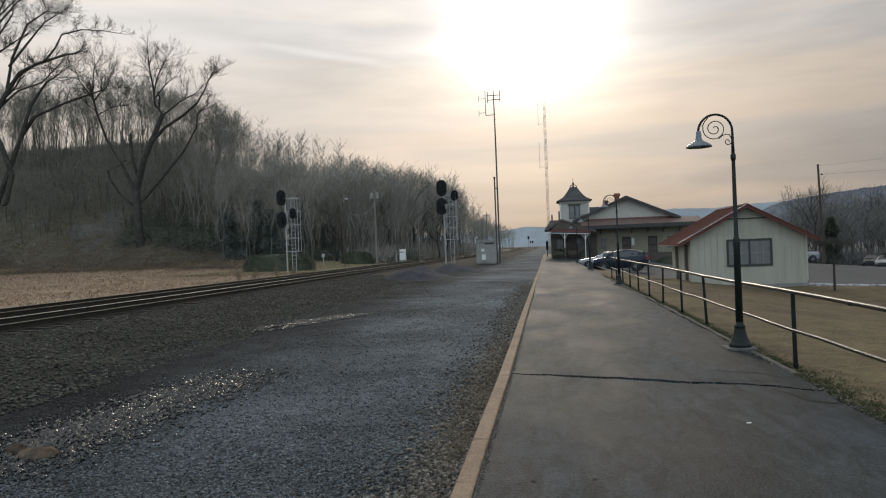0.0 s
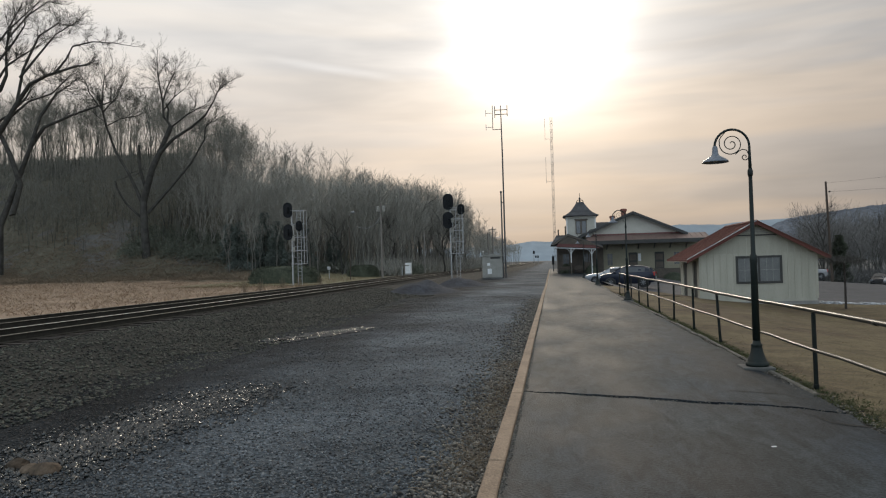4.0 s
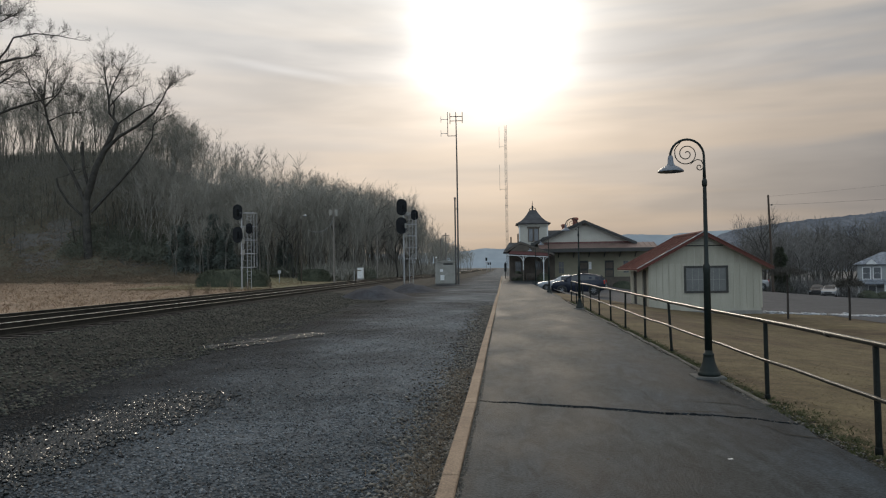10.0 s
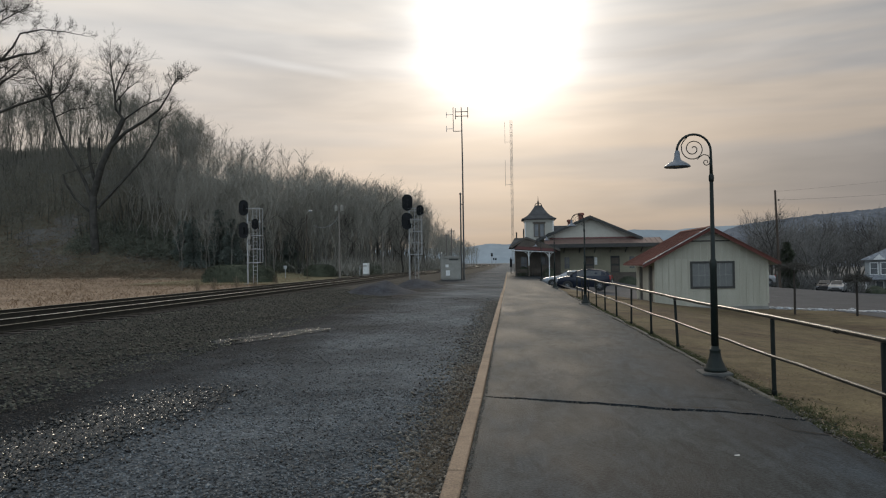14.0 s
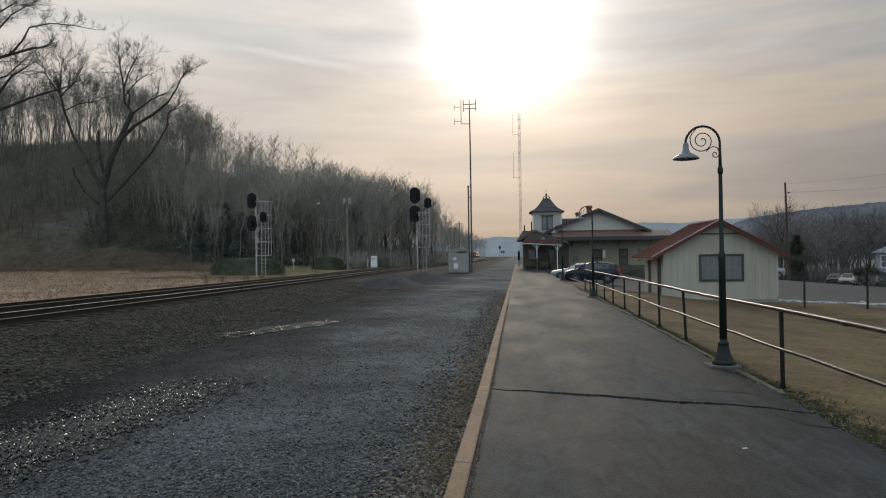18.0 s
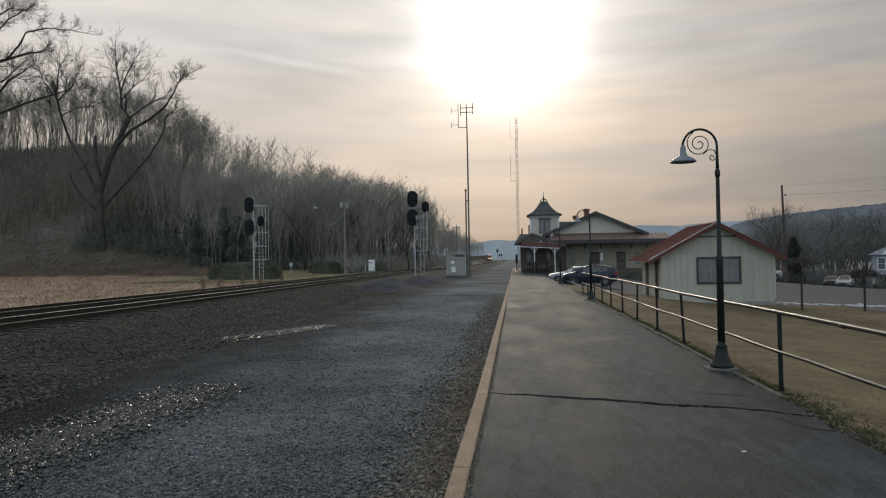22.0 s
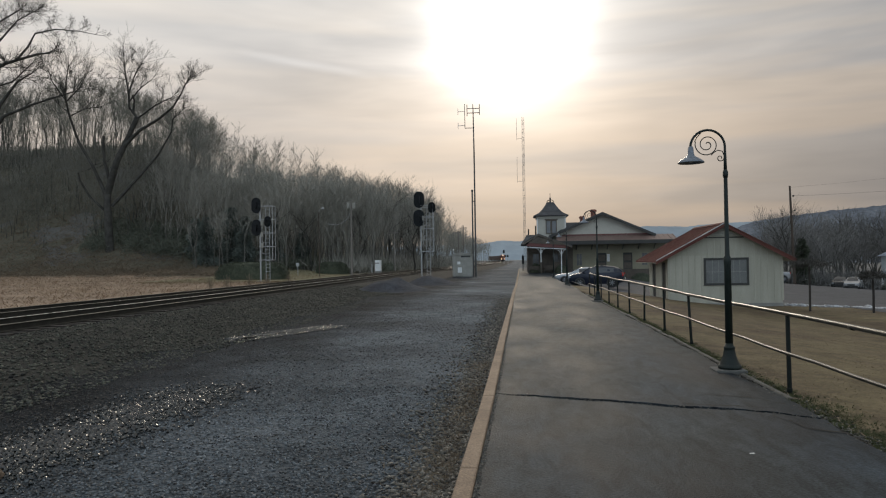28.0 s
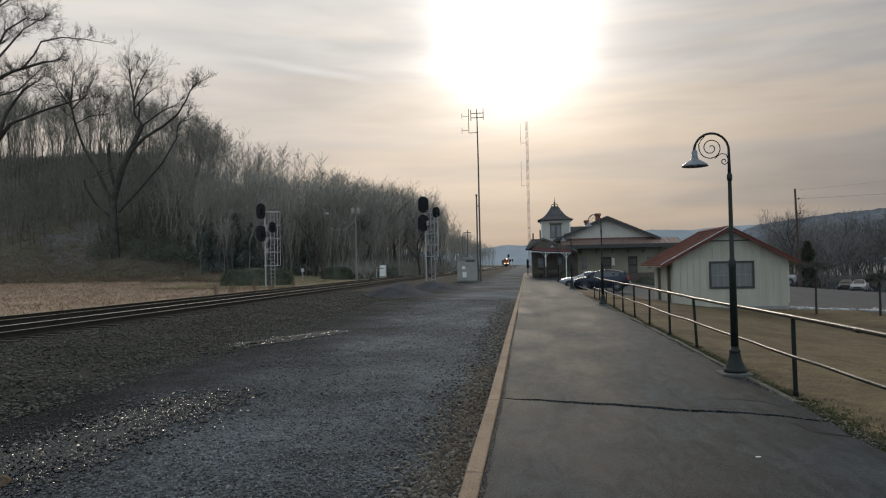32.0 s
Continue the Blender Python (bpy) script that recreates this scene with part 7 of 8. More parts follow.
def build_stones():
    rng = np.random.default_rng(4)
    def z_at(x, y):
        return np.array([-0.20 + 0.03 * wobble(a, b, 0.35) + 0.012 * wobble(a, b, 1.7) for a, b in zip(x, y)])
    n = 46000
    y = 3.8 + 34 * rng.uniform(0, 1, n) ** 2.3
    x = -0.75 - rng.uniform(0, 1, n) * (1.5 + 0.62 * y)
    keep = x > -9.5
    x, y = x[keep], y[keep]
    stones("yard_gravel", "loose chips of blue-grey slate gravel", rng, np.stack([x, y, z_at(x, y) + 0.004], 1), rng.uniform(0.008, 0.020, len(x)) * (1 + 0.02 * y), M_STONE)
    n = 13000
    y = 3.6 + 6.5 * rng.uniform(0, 1, n) ** 1.3
    x = -0.75 - rng.uniform(0, 1, n) ** 1.2 * (1.2 + 0.6 * y)
    stones("yard_chips", "sharp chips of slate lying on the gravel", rng, np.stack([x, y, z_at(x, y) + 0.006], 1), rng.uniform(0.006, 0.017, n), M_STONE, 0.7)
    n = 900
    x = rng.uniform(-0.4, 2.95, n)
    y = 8.53 - 0.34 * (x + 0.4) + rng.normal(0, 0.05, n)
    stones("crack_grit", "crumbs of broken asphalt and dirt in the crack", rng, np.stack([x, y, rng.uniform(-0.045, 0.004, n)], 1), rng.uniform(0.003, 0.013, n), M_STONE_BROWN)
    n = 2600
    y = 3.6 + 22 * rng.uniform(0, 1, n) ** 1.5
    x = np.array([along(CURB, v) for v in y]) + 0.155 + np.abs(rng.normal(0, 0.018, n))
    stones("seam_grit", "grit and crumbs in the seam behind the platform edge", rng, np.stack([x, y, np.full(n, 0.006)], 1), rng.uniform(0.003, 0.010, n), M_STONE_BROWN)
    n = 8500
    y = 3.8 + 30 * rng.uniform(0, 1, n) ** 1.6
    x = np.array([along(CURB, v) for v in y]) - 0.04 - np.abs(rng.normal(0, 0.33, n))
    stones("curb_gravel", "coarser brown-grey stones lying along the platform edge", rng, np.stack([x, y, z_at(x, y) + 0.012], 1), rng.uniform(0.010, 0.038, n), M_STONE_BROWN)
    n = 7600
    t = rng.uniform(0, 1, n)
    y = 5.0 + 4.6 * t + rng.normal(0, 0.4, n)
    x = -5.15 + 0.45 * t + rng.normal(0, 0.40, n)
    stones("wet_gravel", "wet shining dark stones in a hollow of the yard", rng, np.stack([x, y, z_at(x, y) + 0.012], 1), 0.006 + 0.034 * rng.uniform(0, 1, n) ** 2, M_WETSTONE, 0.85)
    n = 5200
    t = rng.uniform(0, 1, n)
    y = 16.4 + 2.9 * t + rng.normal(0, 0.22, n)
    x = -7.15 + 1.6 * t + rng.normal(0, 0.24, n)
    stones("puddle_gravel", "wet gleaming stones round a shallow puddle", rng, np.stack([x, y, z_at(x, y) + 0.014], 1), 0.010 + 0.034 * rng.uniform(0, 1, n) ** 2, M_WETSTONE, 0.8)
    n = 20000
    y = 6 + 40 * rng.uniform(0, 1, n) ** 1.5
    dx = rng.uniform(1.3, 6.6, n)
    x = np.array([track_x(v) for v in y]) + dx
    z = np.interp(dx, [0.7, 1.75, 3.4, 6.2, 8], [0.07, 0.085, -0.07, -0.24, -0.21]) + 0.015
    z = np.maximum(z, -0.2)
    stones("shoulder_ballast", "coarse brown ballast stones sloping off the track", rng, np.stack([x, y, z], 1), rng.uniform(0.018, 0.046, n), M_BALLAST_STONE)
    n = 5000
    y = 4.2 + 28 * rng.uniform(0, 1, n) ** 1.7
    x = 3.02 + rng.normal(0, 0.085, n)
    stones("edge_soil", "crumbs of soil and grit along the platform kerb", rng, np.stack([x, y, np.full(n, -0.03) + rng.uniform(-0.01, 0.012, n)], 1), rng.uniform(0.006, 0.02, n), M_STONE_BROWN)
    # two big stones in the near corner
    for k, (x, y, s) in enumerate(((-4.80, 5.42, 0.13), (-5.22, 5.58, 0.12), (-4.98, 5.44, 0.10))):
        bm = bmesh.new()
        bmesh.ops.create_icosphere(bm, subdivisions=2, radius=s)
        for v in bm.verts:
            v.co *= 1 + 0.35 * noise.noise(v.co * 9 + Vector((k * 7, 0, 0)))
            v.co.z *= 0.62
        solid("boulder", bm, M_BOULDER, "flat brown stone half sunk in the gravel", "stone", "boulders", at=pose(x, y, -0.17))
    # films of water standing between the stones
    prng = random.Random(12)
    for k in range(9):
        t = k / 8 + prng.uniform(-0.05, 0.05)
        cx, cy, a, b, rot = -7.0 + 1.5 * t + prng.uniform(-0.12, 0.12), 16.5 + 2.7 * t, prng.uniform(0.14, 0.34), prng.uniform(0.05, 0.11), 60 + prng.uniform(-14, 14)
        bm = bmesh.new()
        vs = []
        for j in range(26):
            t = 2 * math.pi * j / 26
            q = 1 + 0.5 * noise.noise(Vector((math.cos(t) * 2, math.sin(t) * 2, k * 5)))
            vs.append(bm.verts.new((a * q * math.cos(t), b * q * math.sin(t), 0)))
        bm.faces.new(vs)
        solid("puddle", bm, M_WATER, "thin puddle of meltwater on the gravel", "puddle", "puddles", kind="structure", at=pose(cx, cy, -0.163, 0, 0, rot))
    # cinder heaps
    for k, (cx, cy, sx, sy, sz) in enumerate(((-8.3, 44.0, 3.0, 4.4, 0.80), (-7.1, 54.5, 2.8, 4.2, 0.70))):
        bm = grid_sheet(steps(-1, 1, 26), steps(-1, 1, 26), lambda x, y: 0)
        for v in bm.verts:
            r = math.hypot(v.co.x, v.co.y)
            h = sz * (0.5 + 0.5 * math.cos(math.pi * min(1, r))) * (1 + 0.3 * noise.noise(Vector((v.co.x * 3, v.co.y * 3, k))))
            v.co = Vector((v.co.x * sx, v.co.y * sy, h - 0.03))
        solid("cinder_mound", bm, M_MOUND, "low heap of dark cinders on the gravel", "heap", "cinder heaps", smooth=True, at=pose(cx, cy, -0.21))
    # snow left along the lot's edge
    srng = random.Random(9)
    for k in range(22):
        t = k / 21
        x = 12.4 + 4.6 * t + srng.uniform(-0.1, 0.1)
        y = 34.6 - 3.6 * t + srng.uniform(-0.45, 0.45)
        bm = bmesh.new()
        bmesh.ops.create_icosphere(bm, subdivisions=3, radius=1)
        sx, sy, sz = srng.uniform(0.12, 0.42), srng.uniform(0.12, 0.34), srng.uniform(0.04, 0.10)
        for v in bm.verts:
            v.co = Vector((v.co.x * sx, v.co.y * sy, v.co.z * sz)) * (1 + 0.5 * noise.noise(v.co * 2.2 + Vector((k * 3, 0, 0))))
        solid("snow_patch", bm, M_SNOW, "low remnant of dirty ploughed snow", "snow", "snow patches", smooth=True, at=pose(x, y, ground_z(x, y) + 0.03))


# ---------------------------------------------------------------- vehicles
def car_sections(kind):
    """Stations along a car, nose at +x: x, half width, sill, belt, roof, roof half width."""
    if kind == "suv":
        return [(2.14, 0.60, 0.42, 0.80, 0.82, 0.45), (2.06, 0.80, 0.30, 0.93, 0.97, 0.62), (1.70, 0.90, 0.26, 1.03, 1.07, 0.72), (1.32, 0.92, 0.26, 1.06, 1.12, 0.76), (1.12, 0.92, 0.26, 1.07, 1.16, 0.76), (0.46, 0.92, 0.26, 1.08, 1.55, 0.64), (0.0, 0.92, 0.26, 1.09, 1.67, 0.63), (-0.7, 0.92, 0.26, 1.10, 1.69, 0.62), (-1.35, 0.91, 0.28, 1.13, 1.63, 0.60), (-1.80, 0.90, 0.32, 1.16, 1.48, 0.58), (-2.08, 0.87, 0.38, 1.10, 1.21, 0.66), (-2.18, 0.76, 0.46, 0.88, 0.94, 0.62)]
    if kind == "wagon":
        return [(2.39, 0.74, 0.56, 0.98, 1.00, 0.60), (2.33, 0.88, 0.44, 1.05, 1.08, 0.72), (1.90, 0.93, 0.36, 1.10, 1.13, 0.80), (1.30, 0.94, 0.36, 1.13, 1.17, 0.82), (1.02, 0.94, 0.36, 1.14, 1.22, 0.80), (0.28, 0.94, 0.36, 1.15, 1.66, 0.68), (-0.1, 0.94, 0.36, 1.16, 1.76, 0.67), (-0.75, 0.94, 0.36, 1.17, 1.79, 0.67), (-1.5, 0.94, 0.36, 1.18, 1.77, 0.67), (-1.98, 0.93, 0.38, 1.19, 1.71, 0.65), (-2.28, 0.91, 0.42, 1.17, 1.30, 0.72), (-2.38, 0.84, 0.50, 0.98, 1.03, 0.68)]
    if kind == "truck":
        return [(2.75, 0.75, 0.55, 0.95, 1.0, 0.6), (2.65, 0.92, 0.45, 1.15, 1.2, 0.75), (1.6, 0.98, 0.42, 1.22, 1.27, 0.8), (1.1, 0.98, 0.42, 1.24, 1.32, 0.8), (0.55, 0.98, 0.42, 1.25, 1.82, 0.66), (0.0, 0.98, 0.42, 1.25, 1.88, 0.66), (-0.75, 0.98, 0.42, 1.25, 1.86, 0.66), (-0.85, 0.98, 0.42, 1.25, 1.30, 0.86), (-1.8, 0.98, 0.42, 1.24, 1.29, 0.86), (-2.7, 0.96, 0.45, 1.22, 1.27, 0.86), (-2.78, 0.9, 0.55, 1.0, 1.05, 0.8)]
    return [(2.25, 0.58, 0.38, 0.62, 0.64, 0.42), (2.12, 0.80, 0.26, 0.74, 0.78, 0.60), (1.6, 0.88, 0.22, 0.84, 0.88, 0.70), (1.0, 0.89, 0.22, 0.90, 0.95, 0.72), (0.75, 0.89, 0.22, 0.91, 1.0, 0.72), (0.05, 0.89, 0.22, 0.92, 1.38, 0.56), (-0.5, 0.89, 0.22, 0.92, 1.43, 0.56), (-1.0, 0.89, 0.22, 0.93, 1.38, 0.56), (-1.55, 0.88, 0.24, 0.94, 1.08, 0.66), (-2.1, 0.84, 0.30, 0.92, 0.98, 0.64), (-2.24, 0.70, 0.40, 0.76, 0.80, 0.60)]


def make_car(name, label, kind, paint, m, category="car", group="parked cars"):
    sec = car_sections(kind)
    car = thing(name, label, category, group, at=m)
    bm = bmesh.new()
    rings = []
    for x, w, sill, belt, roof, rw in sec:
        mid = sill + (belt - sill) * 0.55
        half = [(w * 0.93, sill), (w, mid), (w * 0.965, belt), (w * 0.965 + (rw - w * 0.965) * 0.80, belt + (roof - belt) * 0.82), (rw * 0.86, roof - 0.004), (rw * 0.4, roof + 0.02)]
        ring = [bm.verts.new((x, -a, z)) for a, z in half] + [bm.verts.new((x, a, z)) for a, z in half[::-1]]
        rings.append(ring)
    n = len(rings[0])
    for a, b in zip(rings, rings[1:]):
        for k in range(n):
            bm.faces.new((a[k], b[k], b[(k + 1) % n], a[(k + 1) % n]))
    bm.faces.new(rings[0])
    bm.faces.new(rings[-1][::-1])
    body = part("body", bm, paint, car, smooth=True)
    body.data.set_sharp_from_angle(angle=radians(24))
    # side windows, windscreen and rear window, laid just off the shell
    def at(i, s, k):
        x, w, sill, belt, roof, rw = sec[i]
        y0, y1 = w * 0.965, w * 0.965 + (rw - w * 0.965) * 0.80
        z0, z1 = belt, belt + (roof - belt) * 0.82
        return Vector((x, s * (y0 + (y1 - y0) * k + 0.012), z0 + (z1 - z0) * k + 0.004))
    cabin = [i for i, r in enumerate(sec) if r[4] - r[3] > 0.25]
    for s in (-1, 1):
        for i, j in zip(cabin, cabin[1:]):
            bm = bmesh.new()
            a, b, c, d = at(i, s, 0.10), at(j, s, 0.10), at(j, s, 0.95), at(i, s, 0.95)
            e = (b - a) * 0.004
            q = [a + e, b - e, c - e, d + e]
            inner = [v - Vector((0, s * 0.02, 0)) for v in q]
            vs, ws = [bm.verts.new(v) for v in q], [bm.verts.new(v) for v in inner]
            bm.faces.new(vs)
            bm.faces.new(ws[::-1])
            for t in range(4):
                bm.faces.new((vs[t], ws[t], ws[(t + 1) % 4], vs[(t + 1) % 4]))
            part("side_window", bm, M_CARGLASS, car)
    for i, j, nm in ((cabin[0] - 1, cabin[0], "windscreen"), (cabin[-1], cabin[-1] + 1, "rear_window")):
        bm = bmesh.new()
        xa, _, _, _, ra, wa = sec[i]
        xb, _, _, _, rb, wb = sec[j]
        sgn = 1 if nm == "windscreen" else -1
        q = [Vector((xa, -wa * 0.84, ra + 0.03)), Vector((xa, wa * 0.84, ra + 0.03)), Vector((xb, wb * 0.84, rb + 0.012)), Vector((xb, -wb * 0.84, rb + 0.012))]
        off = Vector((0.03 * sgn, 0, 0.03))
        vs = [bm.verts.new(v + off) for v in q]
        ws = [bm.verts.new(v) for v in q]
        bm.faces.new(vs)
        for t in range(4):
            bm.faces.new((vs[t], ws[t], ws[(t + 1) % 4], vs[(t + 1) % 4]))
        part(nm, bm, M_CARGLASS, car)
    # wheels
    nose, tail = sec[0][0], sec[-1][0]
    r = {"suv": 0.36, "truck": 0.41, "wagon": 0.385}.get(kind, 0.315)
    for x in ((nose - 0.78, tail + 0.92) if kind == "wagon" else (nose - 0.92, tail + 0.88)):
        for s in (-1, 1):
            w = sec[3][1]
            arch = part("wheel_arch", tubed([(x, s * (w - 0.25), r), (x, s * (w + 0.004), r)], r * 1.17, 20), M_PLASTIC, car)
            wheel = part("wheel", tubed([(x, s * (w - 0.22), r), (x, s * (w - 0.19), r), (x, s * (w + 0.0), r), (x, s * (w + 0.022), r)], [r * 0.93, r, r, r * 0.93], 22), M_TYRE, car, smooth=False)
            rim = part("rim", tubed([(x, s * (w + 0.012), r), (x, s * (w + 0.030), r)], r * 0.66, 18), M_PLASTIC, wheel)
            for k in range(7):
                a = 2 * math.pi * k / 7
                part("spoke", tubed([(x, s * (w + 0.034), r), (x + 0.62 * r * math.cos(a), s * (w + 0.034), r + 0.62 * r * math.sin(a))], 0.028, 5), M_RIM, wheel)
    top = sec[1]
    if kind == "wagon":
        # dark lower cladding and pillars between the side windows
        for s in (-1, 1):
            part("cladding", boxed(tail + 1.32, nose - 1.18, s * 0.925 - 0.025, s * 0.925 + 0.025, 0.30, 0.52, 0.02), M_PLASTIC, car)
            for x in (-0.22, -1.18):
                q0, q1 = (x + 0.02, s * 0.918, 1.17), (x - 0.03, s * 0.735, 1.68)
                part("pillar", tubed([q0, q1], 0.038, 6), M_PLASTIC, car)
            part("door_seam", boxed(-0.235, -0.225, s * 0.936 - 0.01, s * 0.936 + 0.01, 0.54, 1.15), M_PLASTIC, car)
            part("door_seam", boxed(0.86, 0.87, s * 0.936 - 0.01, s * 0.936 + 0.01, 0.54, 1.13), M_PLASTIC, car)
    for s in (-1, 1):
        part("headlight", boxed(nose - 0.16, nose - 0.02, s * 0.66 - 0.15, s * 0.66 + 0.15, top[3] - 0.2, top[3] - 0.03, 0.03), M_HEADLAMP, car)
        part("tail_light", boxed(tail - 0.005, tail + 0.16, s * (sec[-2][1] - 0.1) - 0.07, s * (sec[-2][1] - 0.1) + 0.07, sec[-2][3] - 0.25, sec[-2][3] + 0.05, 0.02), M_TAILLAMP, car)
        i = cabin[0]
        part("mirror", boxed(sec[i][0] + 0.35, sec[i][0] + 0.50, s * (sec[i][1] + 0.09) - 0.09, s * (sec[i][1] + 0.09) + 0.09, sec[i][3] + 0.02, sec[i][3] + 0.18, 0.03), paint, car)
        if kind in ("suv", "wagon"):
            i0, i1 = cabin[0] + 1, cabin[-1]
            part("roof_rail", tubed([(sec[i0][0], s * 0.5, sec[i0][4] - 0.01), (sec[i0][0] - 0.1, s * 0.5, sec[i0][4] + 0.07), (sec[i1][0] + 0.4, s * 0.5, sec[i1][4] + 0.10), (sec[i1][0] + 0.3, s * 0.5, sec[i1][4])], 0.022, 6), M_PLASTIC, car)
        for x in (0.05, -0.95):
            part("door_handle", boxed(x - 0.1, x + 0.1, s * (sec[5][1] + 0.006) - 0.014, s * (sec[5][1] + 0.006) + 0.014, sec[5][3] - 0.12, sec[5][3] - 0.09, 0.005), paint, car)
    part("grille", boxed(nose - 0.06, nose + 0.012, -0.42, 0.42, sec[0][3] - 0.16, sec[0][3] + 0.02, 0.02), M_PLASTIC, car)
    part("front_bumper", boxed(nose - 0.2, nose + 0.05, -0.72, 0.72, sec[0][2] - 0.1, sec[0][2] + 0.08, 0.04), M_PLASTIC, car)
    part("rear_bumper", boxed(tail - 0.06, tail + 0.2, -0.78, 0.78, sec[-1][2] - 0.06, sec[-1][2] + 0.12, 0.04), M_PLASTIC, car)
    part("rear_plate", boxed(tail - 0.075, tail - 0.062, -0.16, 0.16, sec[-1][2] + 0.16, sec[-1][2] + 0.30), M_WHITE, car)
    return car


def paint(name, colour, rough=0.22):
    return surf(name, tuple(c * 0.9 for c in colour), tuple(min(1, c * 1.1) for c in colour), 1.5, rough, 0.35, bump=0.0, grain=200, spread=0.04)


def build_cars():
    navy, silver, white, black, tan = (paint(n, c) for n, c in (("navy_paint", (0.017, 0.021, 0.034)), ("silver_paint", (0.38, 0.40, 0.42)), ("white_car_paint", (0.34, 0.34, 0.34)), ("black_car_paint", (0.02, 0.02, 0.022)), ("champagne_paint", (0.43, 0.41, 0.36))))
    z = lambda x, y: ground_z(x, y) + 0.03
    make_car("parked_suv", "dark blue sport utility vehicle parked nose to the platform", "suv", navy, pose(6.1, 57.0, z(6.1, 57.0), 0, 0, 167))
    make_car("parked_car", "silver sedan parked beyond the blue vehicle", "sedan", silver, pose(5.35, 62.5, z(5.35, 62.5), 0, 0, 165))
    make_car("pickup_truck", "white pickup truck parked behind the shed", "truck", white, pose(30.2, 90, z(30.2, 90), 0, 0, 188), "truck")
    make_car("parked_car", "black sedan parked at the lot's far side", "sedan", black, pose(41.4, 95.5, z(41.4, 95.5), 0, 0, 243))
    make_car("parked_car", "white sedan parked at the lot's far side", "sedan", white, pose(41.0, 91, z(41.0, 91), 0, 0, 240))
    return make_car("moving_suv", "champagne sport utility vehicle driving through the lot", "wagon", tan, pose(40, 52, z(40, 52), 0, 0, 180), group="")


def build_house():
    h = thing("house", "two-storey pale house with a grey hipped roof and porch", "house", at=pose(59.5, 109.6, -4.2, 0, 0, -26))
    part("wall", boxed(-5.5, 5.5, 0, 9, -1.5, 5.6), M_HOUSEWALL, h)
    bm = bmesh.new()
    lo = [bm.verts.new(p) for p in ((-6.1, -0.6, 5.5), (6.1, -0.6, 5.5), (6.1, 9.6, 5.5), (-6.1, 9.6, 5.5))]
    up = [bm.verts.new(p) for p in ((-2.2, 4.5, 7.4), (2.2, 4.5, 7.4))]
    bm.faces.new(lo[::-1])
    bm.faces.new((lo[0], lo[1], up[1], up[0]))
    bm.faces.new((lo[1], lo[2], up[1]))
    bm.faces.new((lo[2], lo[3], up[0], up[1]))
    bm.faces.new((lo[3], lo[0], up[0]))
    part("roof", bm, M_HOUSEROOF, h)
    for x in (-4.3, -2.9, -0.6, 1.6, 3.8):
        window_unit("window", h, x - 0.45, x + 0.45, 3.3, 5.0, 0, 1, 2, M_WHITE, M_GLASS, trim=0.12)
    for x in (-3.6, 1.2, 3.6):
        window_unit("window", h, x - 0.45, x + 0.45, 0.5, 2.2, 0, 1, 2, M_WHITE, M_GLASS, trim=0.12)
    part("porch_roof", prism_x(bmesh.new(), [(-2.4, 2.5), (0.0, 3.1), (0.0, 3.2), (-2.4, 2.65)], -5.8, 5.8), M_HOUSEROOF, h)
    for x in (-5.4, -2.0, 2.0, 5.4):
        part("porch_post", tubed([(x, -2.2, -0.3), (x, -2.2, 2.5)], 0.12, 8), M_WHITE, h)
    part("porch_floor", boxed(-5.8, 5.8, -2.5, 0, -1.5, -0.2), M_CONCRETE, h)
    part("gable", prism(bmesh.new(), [(-4.4, 5.5), (-2.8, 5.5), (-3.6, 6.3)], -0.7, 0.4), M_WHITE, h)


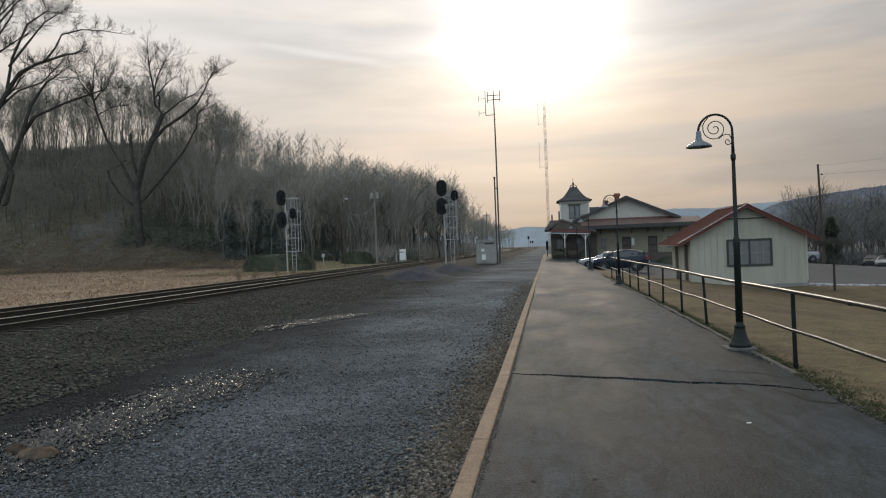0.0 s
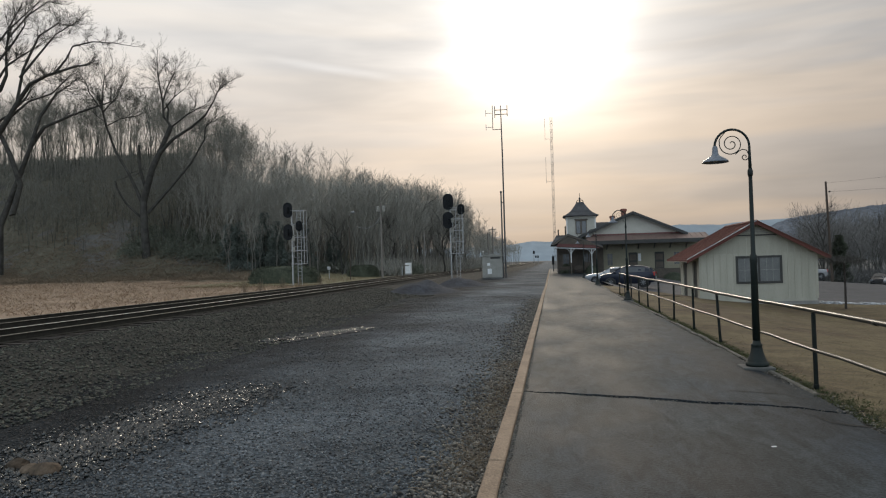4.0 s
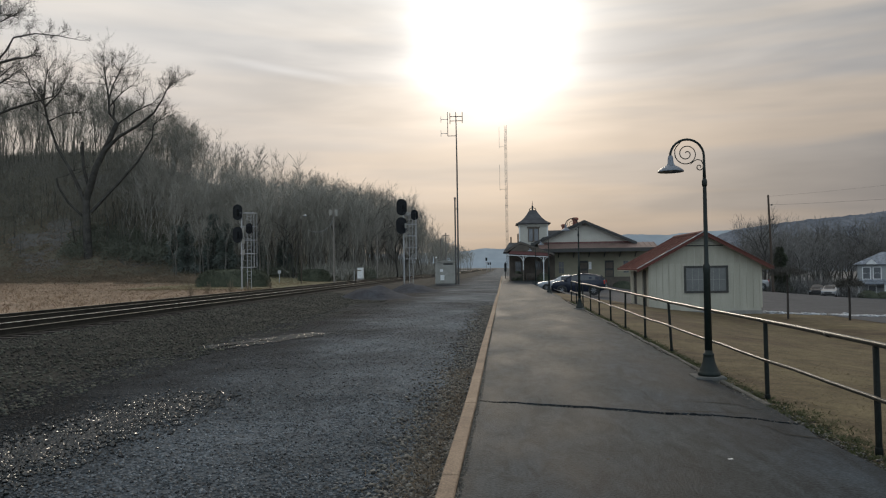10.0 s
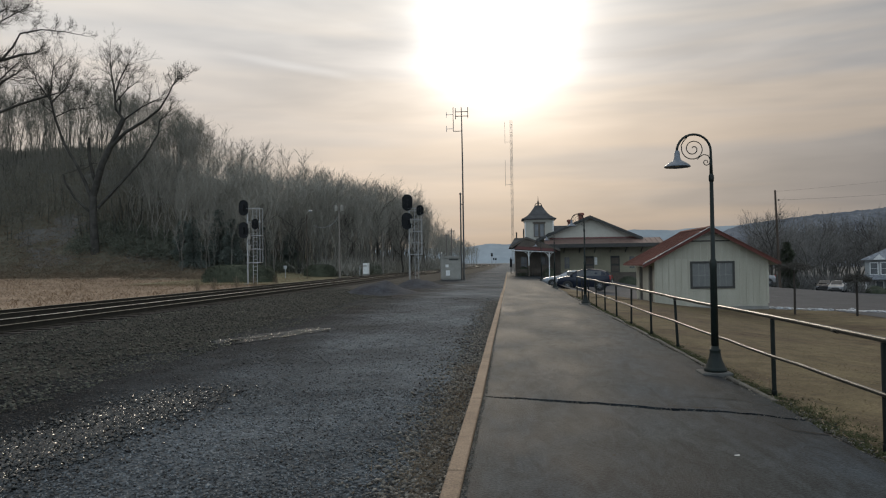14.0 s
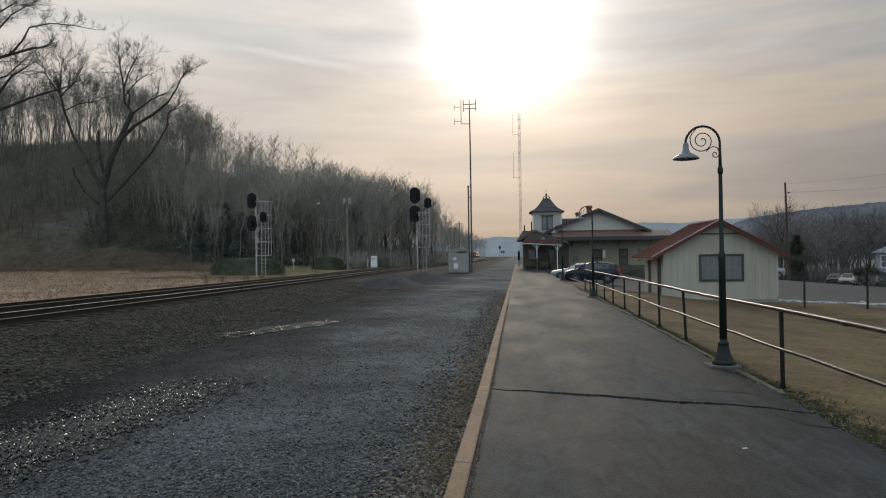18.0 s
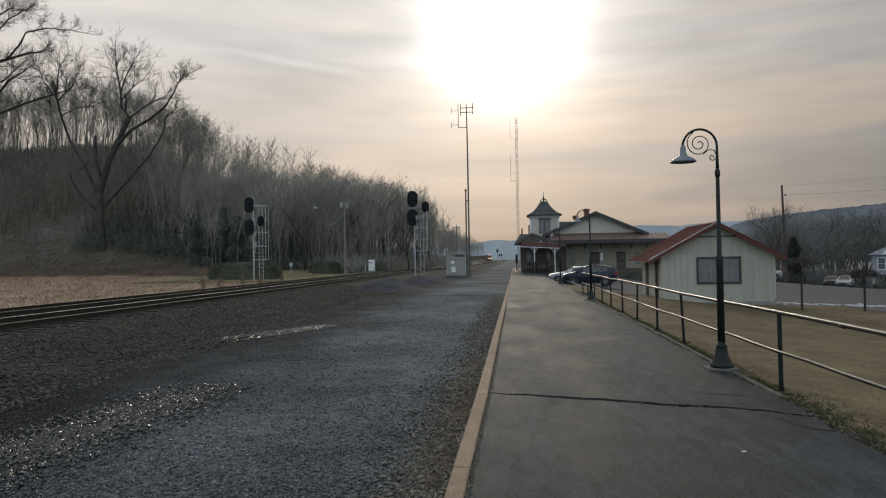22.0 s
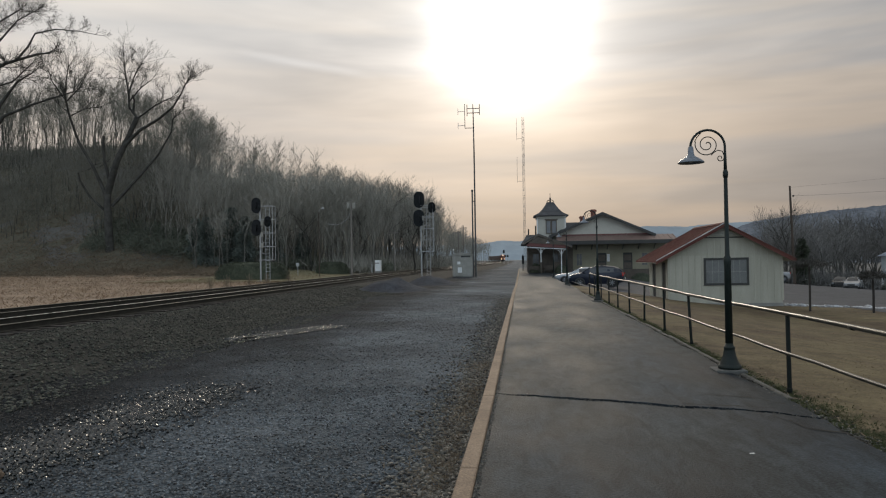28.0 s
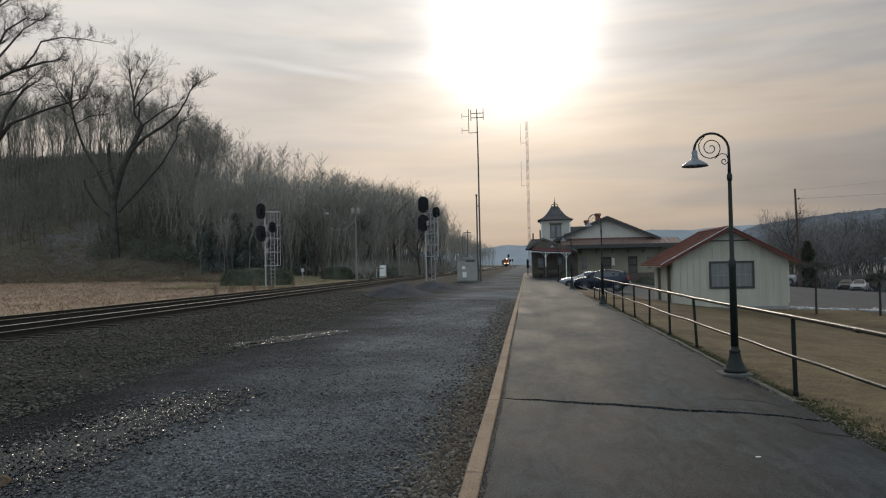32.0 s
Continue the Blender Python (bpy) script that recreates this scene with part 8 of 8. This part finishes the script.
# ---------------------------------------------------------------- train
def build_train():
    loco = thing("locomotive", "orange and dark diesel locomotive with lit headlights", "locomotive")
    part("frame", boxed(-1.5, 1.5, 0.0, 21.5, 1.0, 1.5, 0.05), M_SIGNALBLACK, loco)
    part("nose", boxed(-1.0, 1.0, 0.7, 2.2, 1.5, 3.1, 0.2), M_ORANGE, loco)
    cab = part("cab", boxed(-1.5, 1.5, 2.2, 5.2, 1.5, 4.55, 0.15), M_ORANGE, loco)
    for x in (-0.7, 0.7):
        part("windscreen", boxed(x - 0.45, x + 0.45, 2.14, 2.19, 3.2, 3.95), M_CARGLASS, cab)
    part("hood", boxed(-1.0, 1.0, 5.2, 20.5, 1.5, 4.35, 0.1), M_RUST, loco)
    part("stripe", boxed(-1.05, 1.05, 5.3, 20.4, 2.5, 3.0), M_ORANGE, loco)
    for y in (8, 12, 16):
        part("vent", boxed(-1.2, 1.2, y, y + 1.6, 3.8, 4.5, 0.05), M_SIGNALBLACK, loco)
    part("pilot", prism_x(bmesh.new(), [(0.0, 0.3), (0.3, 0.25), (0.6, 1.1), (0.0, 1.1)], -1.4, 1.4), M_SIGNALBLACK, loco)
    part("headlight", tubed([(-0.0, 2.0, 4.2), (0.0, 2.19, 4.2)], 0.30, 12), M_LAMPLIT, loco)
    for x in (-0.85, 0.85):
        part("ditch_light", tubed([(x, -0.06, 1.75), (x, 0.1, 1.75)], 0.26, 12), M_LAMPLIT, loco)
        part("ditch_light_box", boxed(x - 0.3, x + 0.3, 0.1, 0.4, 1.45, 2.05), M_SIGNALBLACK, loco)
    for y in (3.0, 5.2, 15.8, 18.0):
        for x in (-0.75, 0.75):
            part("wheel", tubed([(x - 0.07, y, 0.53), (x + 0.07, y, 0.53)], 0.5, 14), M_SIGNALBLACK, loco)
    for y in (4.1, 16.9):
        part("truck_frame", boxed(-1.2, 1.2, y - 1.9, y + 1.9, 0.4, 0.95, 0.05), M_SIGNALBLACK, loco)
    part("fuel_tank", boxed(-1.3, 1.3, 7.5, 13.5, 0.45, 1.0, 0.1), M_SIGNALBLACK, loco)
    cars = []
    car = thing("hopper_car", "rust-brown covered hopper car behind the locomotive", "rail car", "train cars")
    part("body", prism_x(bmesh.new(), [(0.6, 2.2), (3.0, 1.2), (11.0, 1.2), (13.4, 2.2), (13.4, 4.2), (0.6, 4.2)], -1.45, 1.45), M_RUST, car)
    part("sill", boxed(-1.4, 1.4, 0.0, 14.0, 1.0, 1.3), M_SIGNALBLACK, car)
    for k in range(9):
        for s in (-1, 1):
            part("rib", boxed(s * 1.45 - 0.06, s * 1.45 + 0.06, 1.2 + 1.45 * k, 1.32 + 1.45 * k, 1.6, 4.15), M_RUST, car)
    for y in (1.4, 3.0, 11.0, 12.6):
        for x in (-0.75, 0.75):
            part("wheel", tubed([(x - 0.07, y, 0.45), (x + 0.07, y, 0.45)], 0.43, 12), M_SIGNALBLACK, car)
    cars.append(car)
    for k in range(5):
        cars.append(copy_thing(car, pose(0, 0, 0)))
    return loco, cars


# ---------------------------------------------------------------- build it all
build_ground()
build_ridges()
build_railing()
build_lamps()
build_shed()
build_station()
build_signals()
build_poles()
build_house()
MOVING_SUV = build_cars()
LOCO, HOPPERS = build_train()
build_big_trees()
build_forest()
build_brush()
build_grass()
build_stones()
build_platform()
build_tracks()


def on_track(y):
    """A pose on the near track, heading down the line."""
    x = track_x(y)
    a = math.degrees(math.atan2(-(track_x(y + 14) - x), 14))
    return pose(x, y, 0.23 + BED, 0, 0, a)


def motions():
    # the train rolls in off the curve
    rows = [(0, 715), (17, 610), (20, 566), (22, 536), (24, 508), (26, 482), (28, 456), (30, 430), (32, 404)]
    walk(LOCO, [(t, on_track(y)) for t, y in rows])
    for k, car in enumerate(HOPPERS):
        walk(car, [(t, on_track(y + 22.5 + 14.6 * k)) for t, y in rows])
    # the champagne car crosses the lot behind the lawn
    drive = [(0, 146.0), (20, 62.0), (24, 45.0), (27.5, 30.8), (29.0, 24.7), (29.8, 21.4), (30.2, 19.66), (30.6, 17.92), (31.0, 16.2), (31.4, 14.5), (32, 12.0)]
    walk(MOVING_SUV, [(t, pose(x * 1.1765 - 0.93, 52.0, ground_z(x * 1.1765 - 0.93, 52.0) + 0.03, 0, 0, 180)) for t, x in drive])


motions()
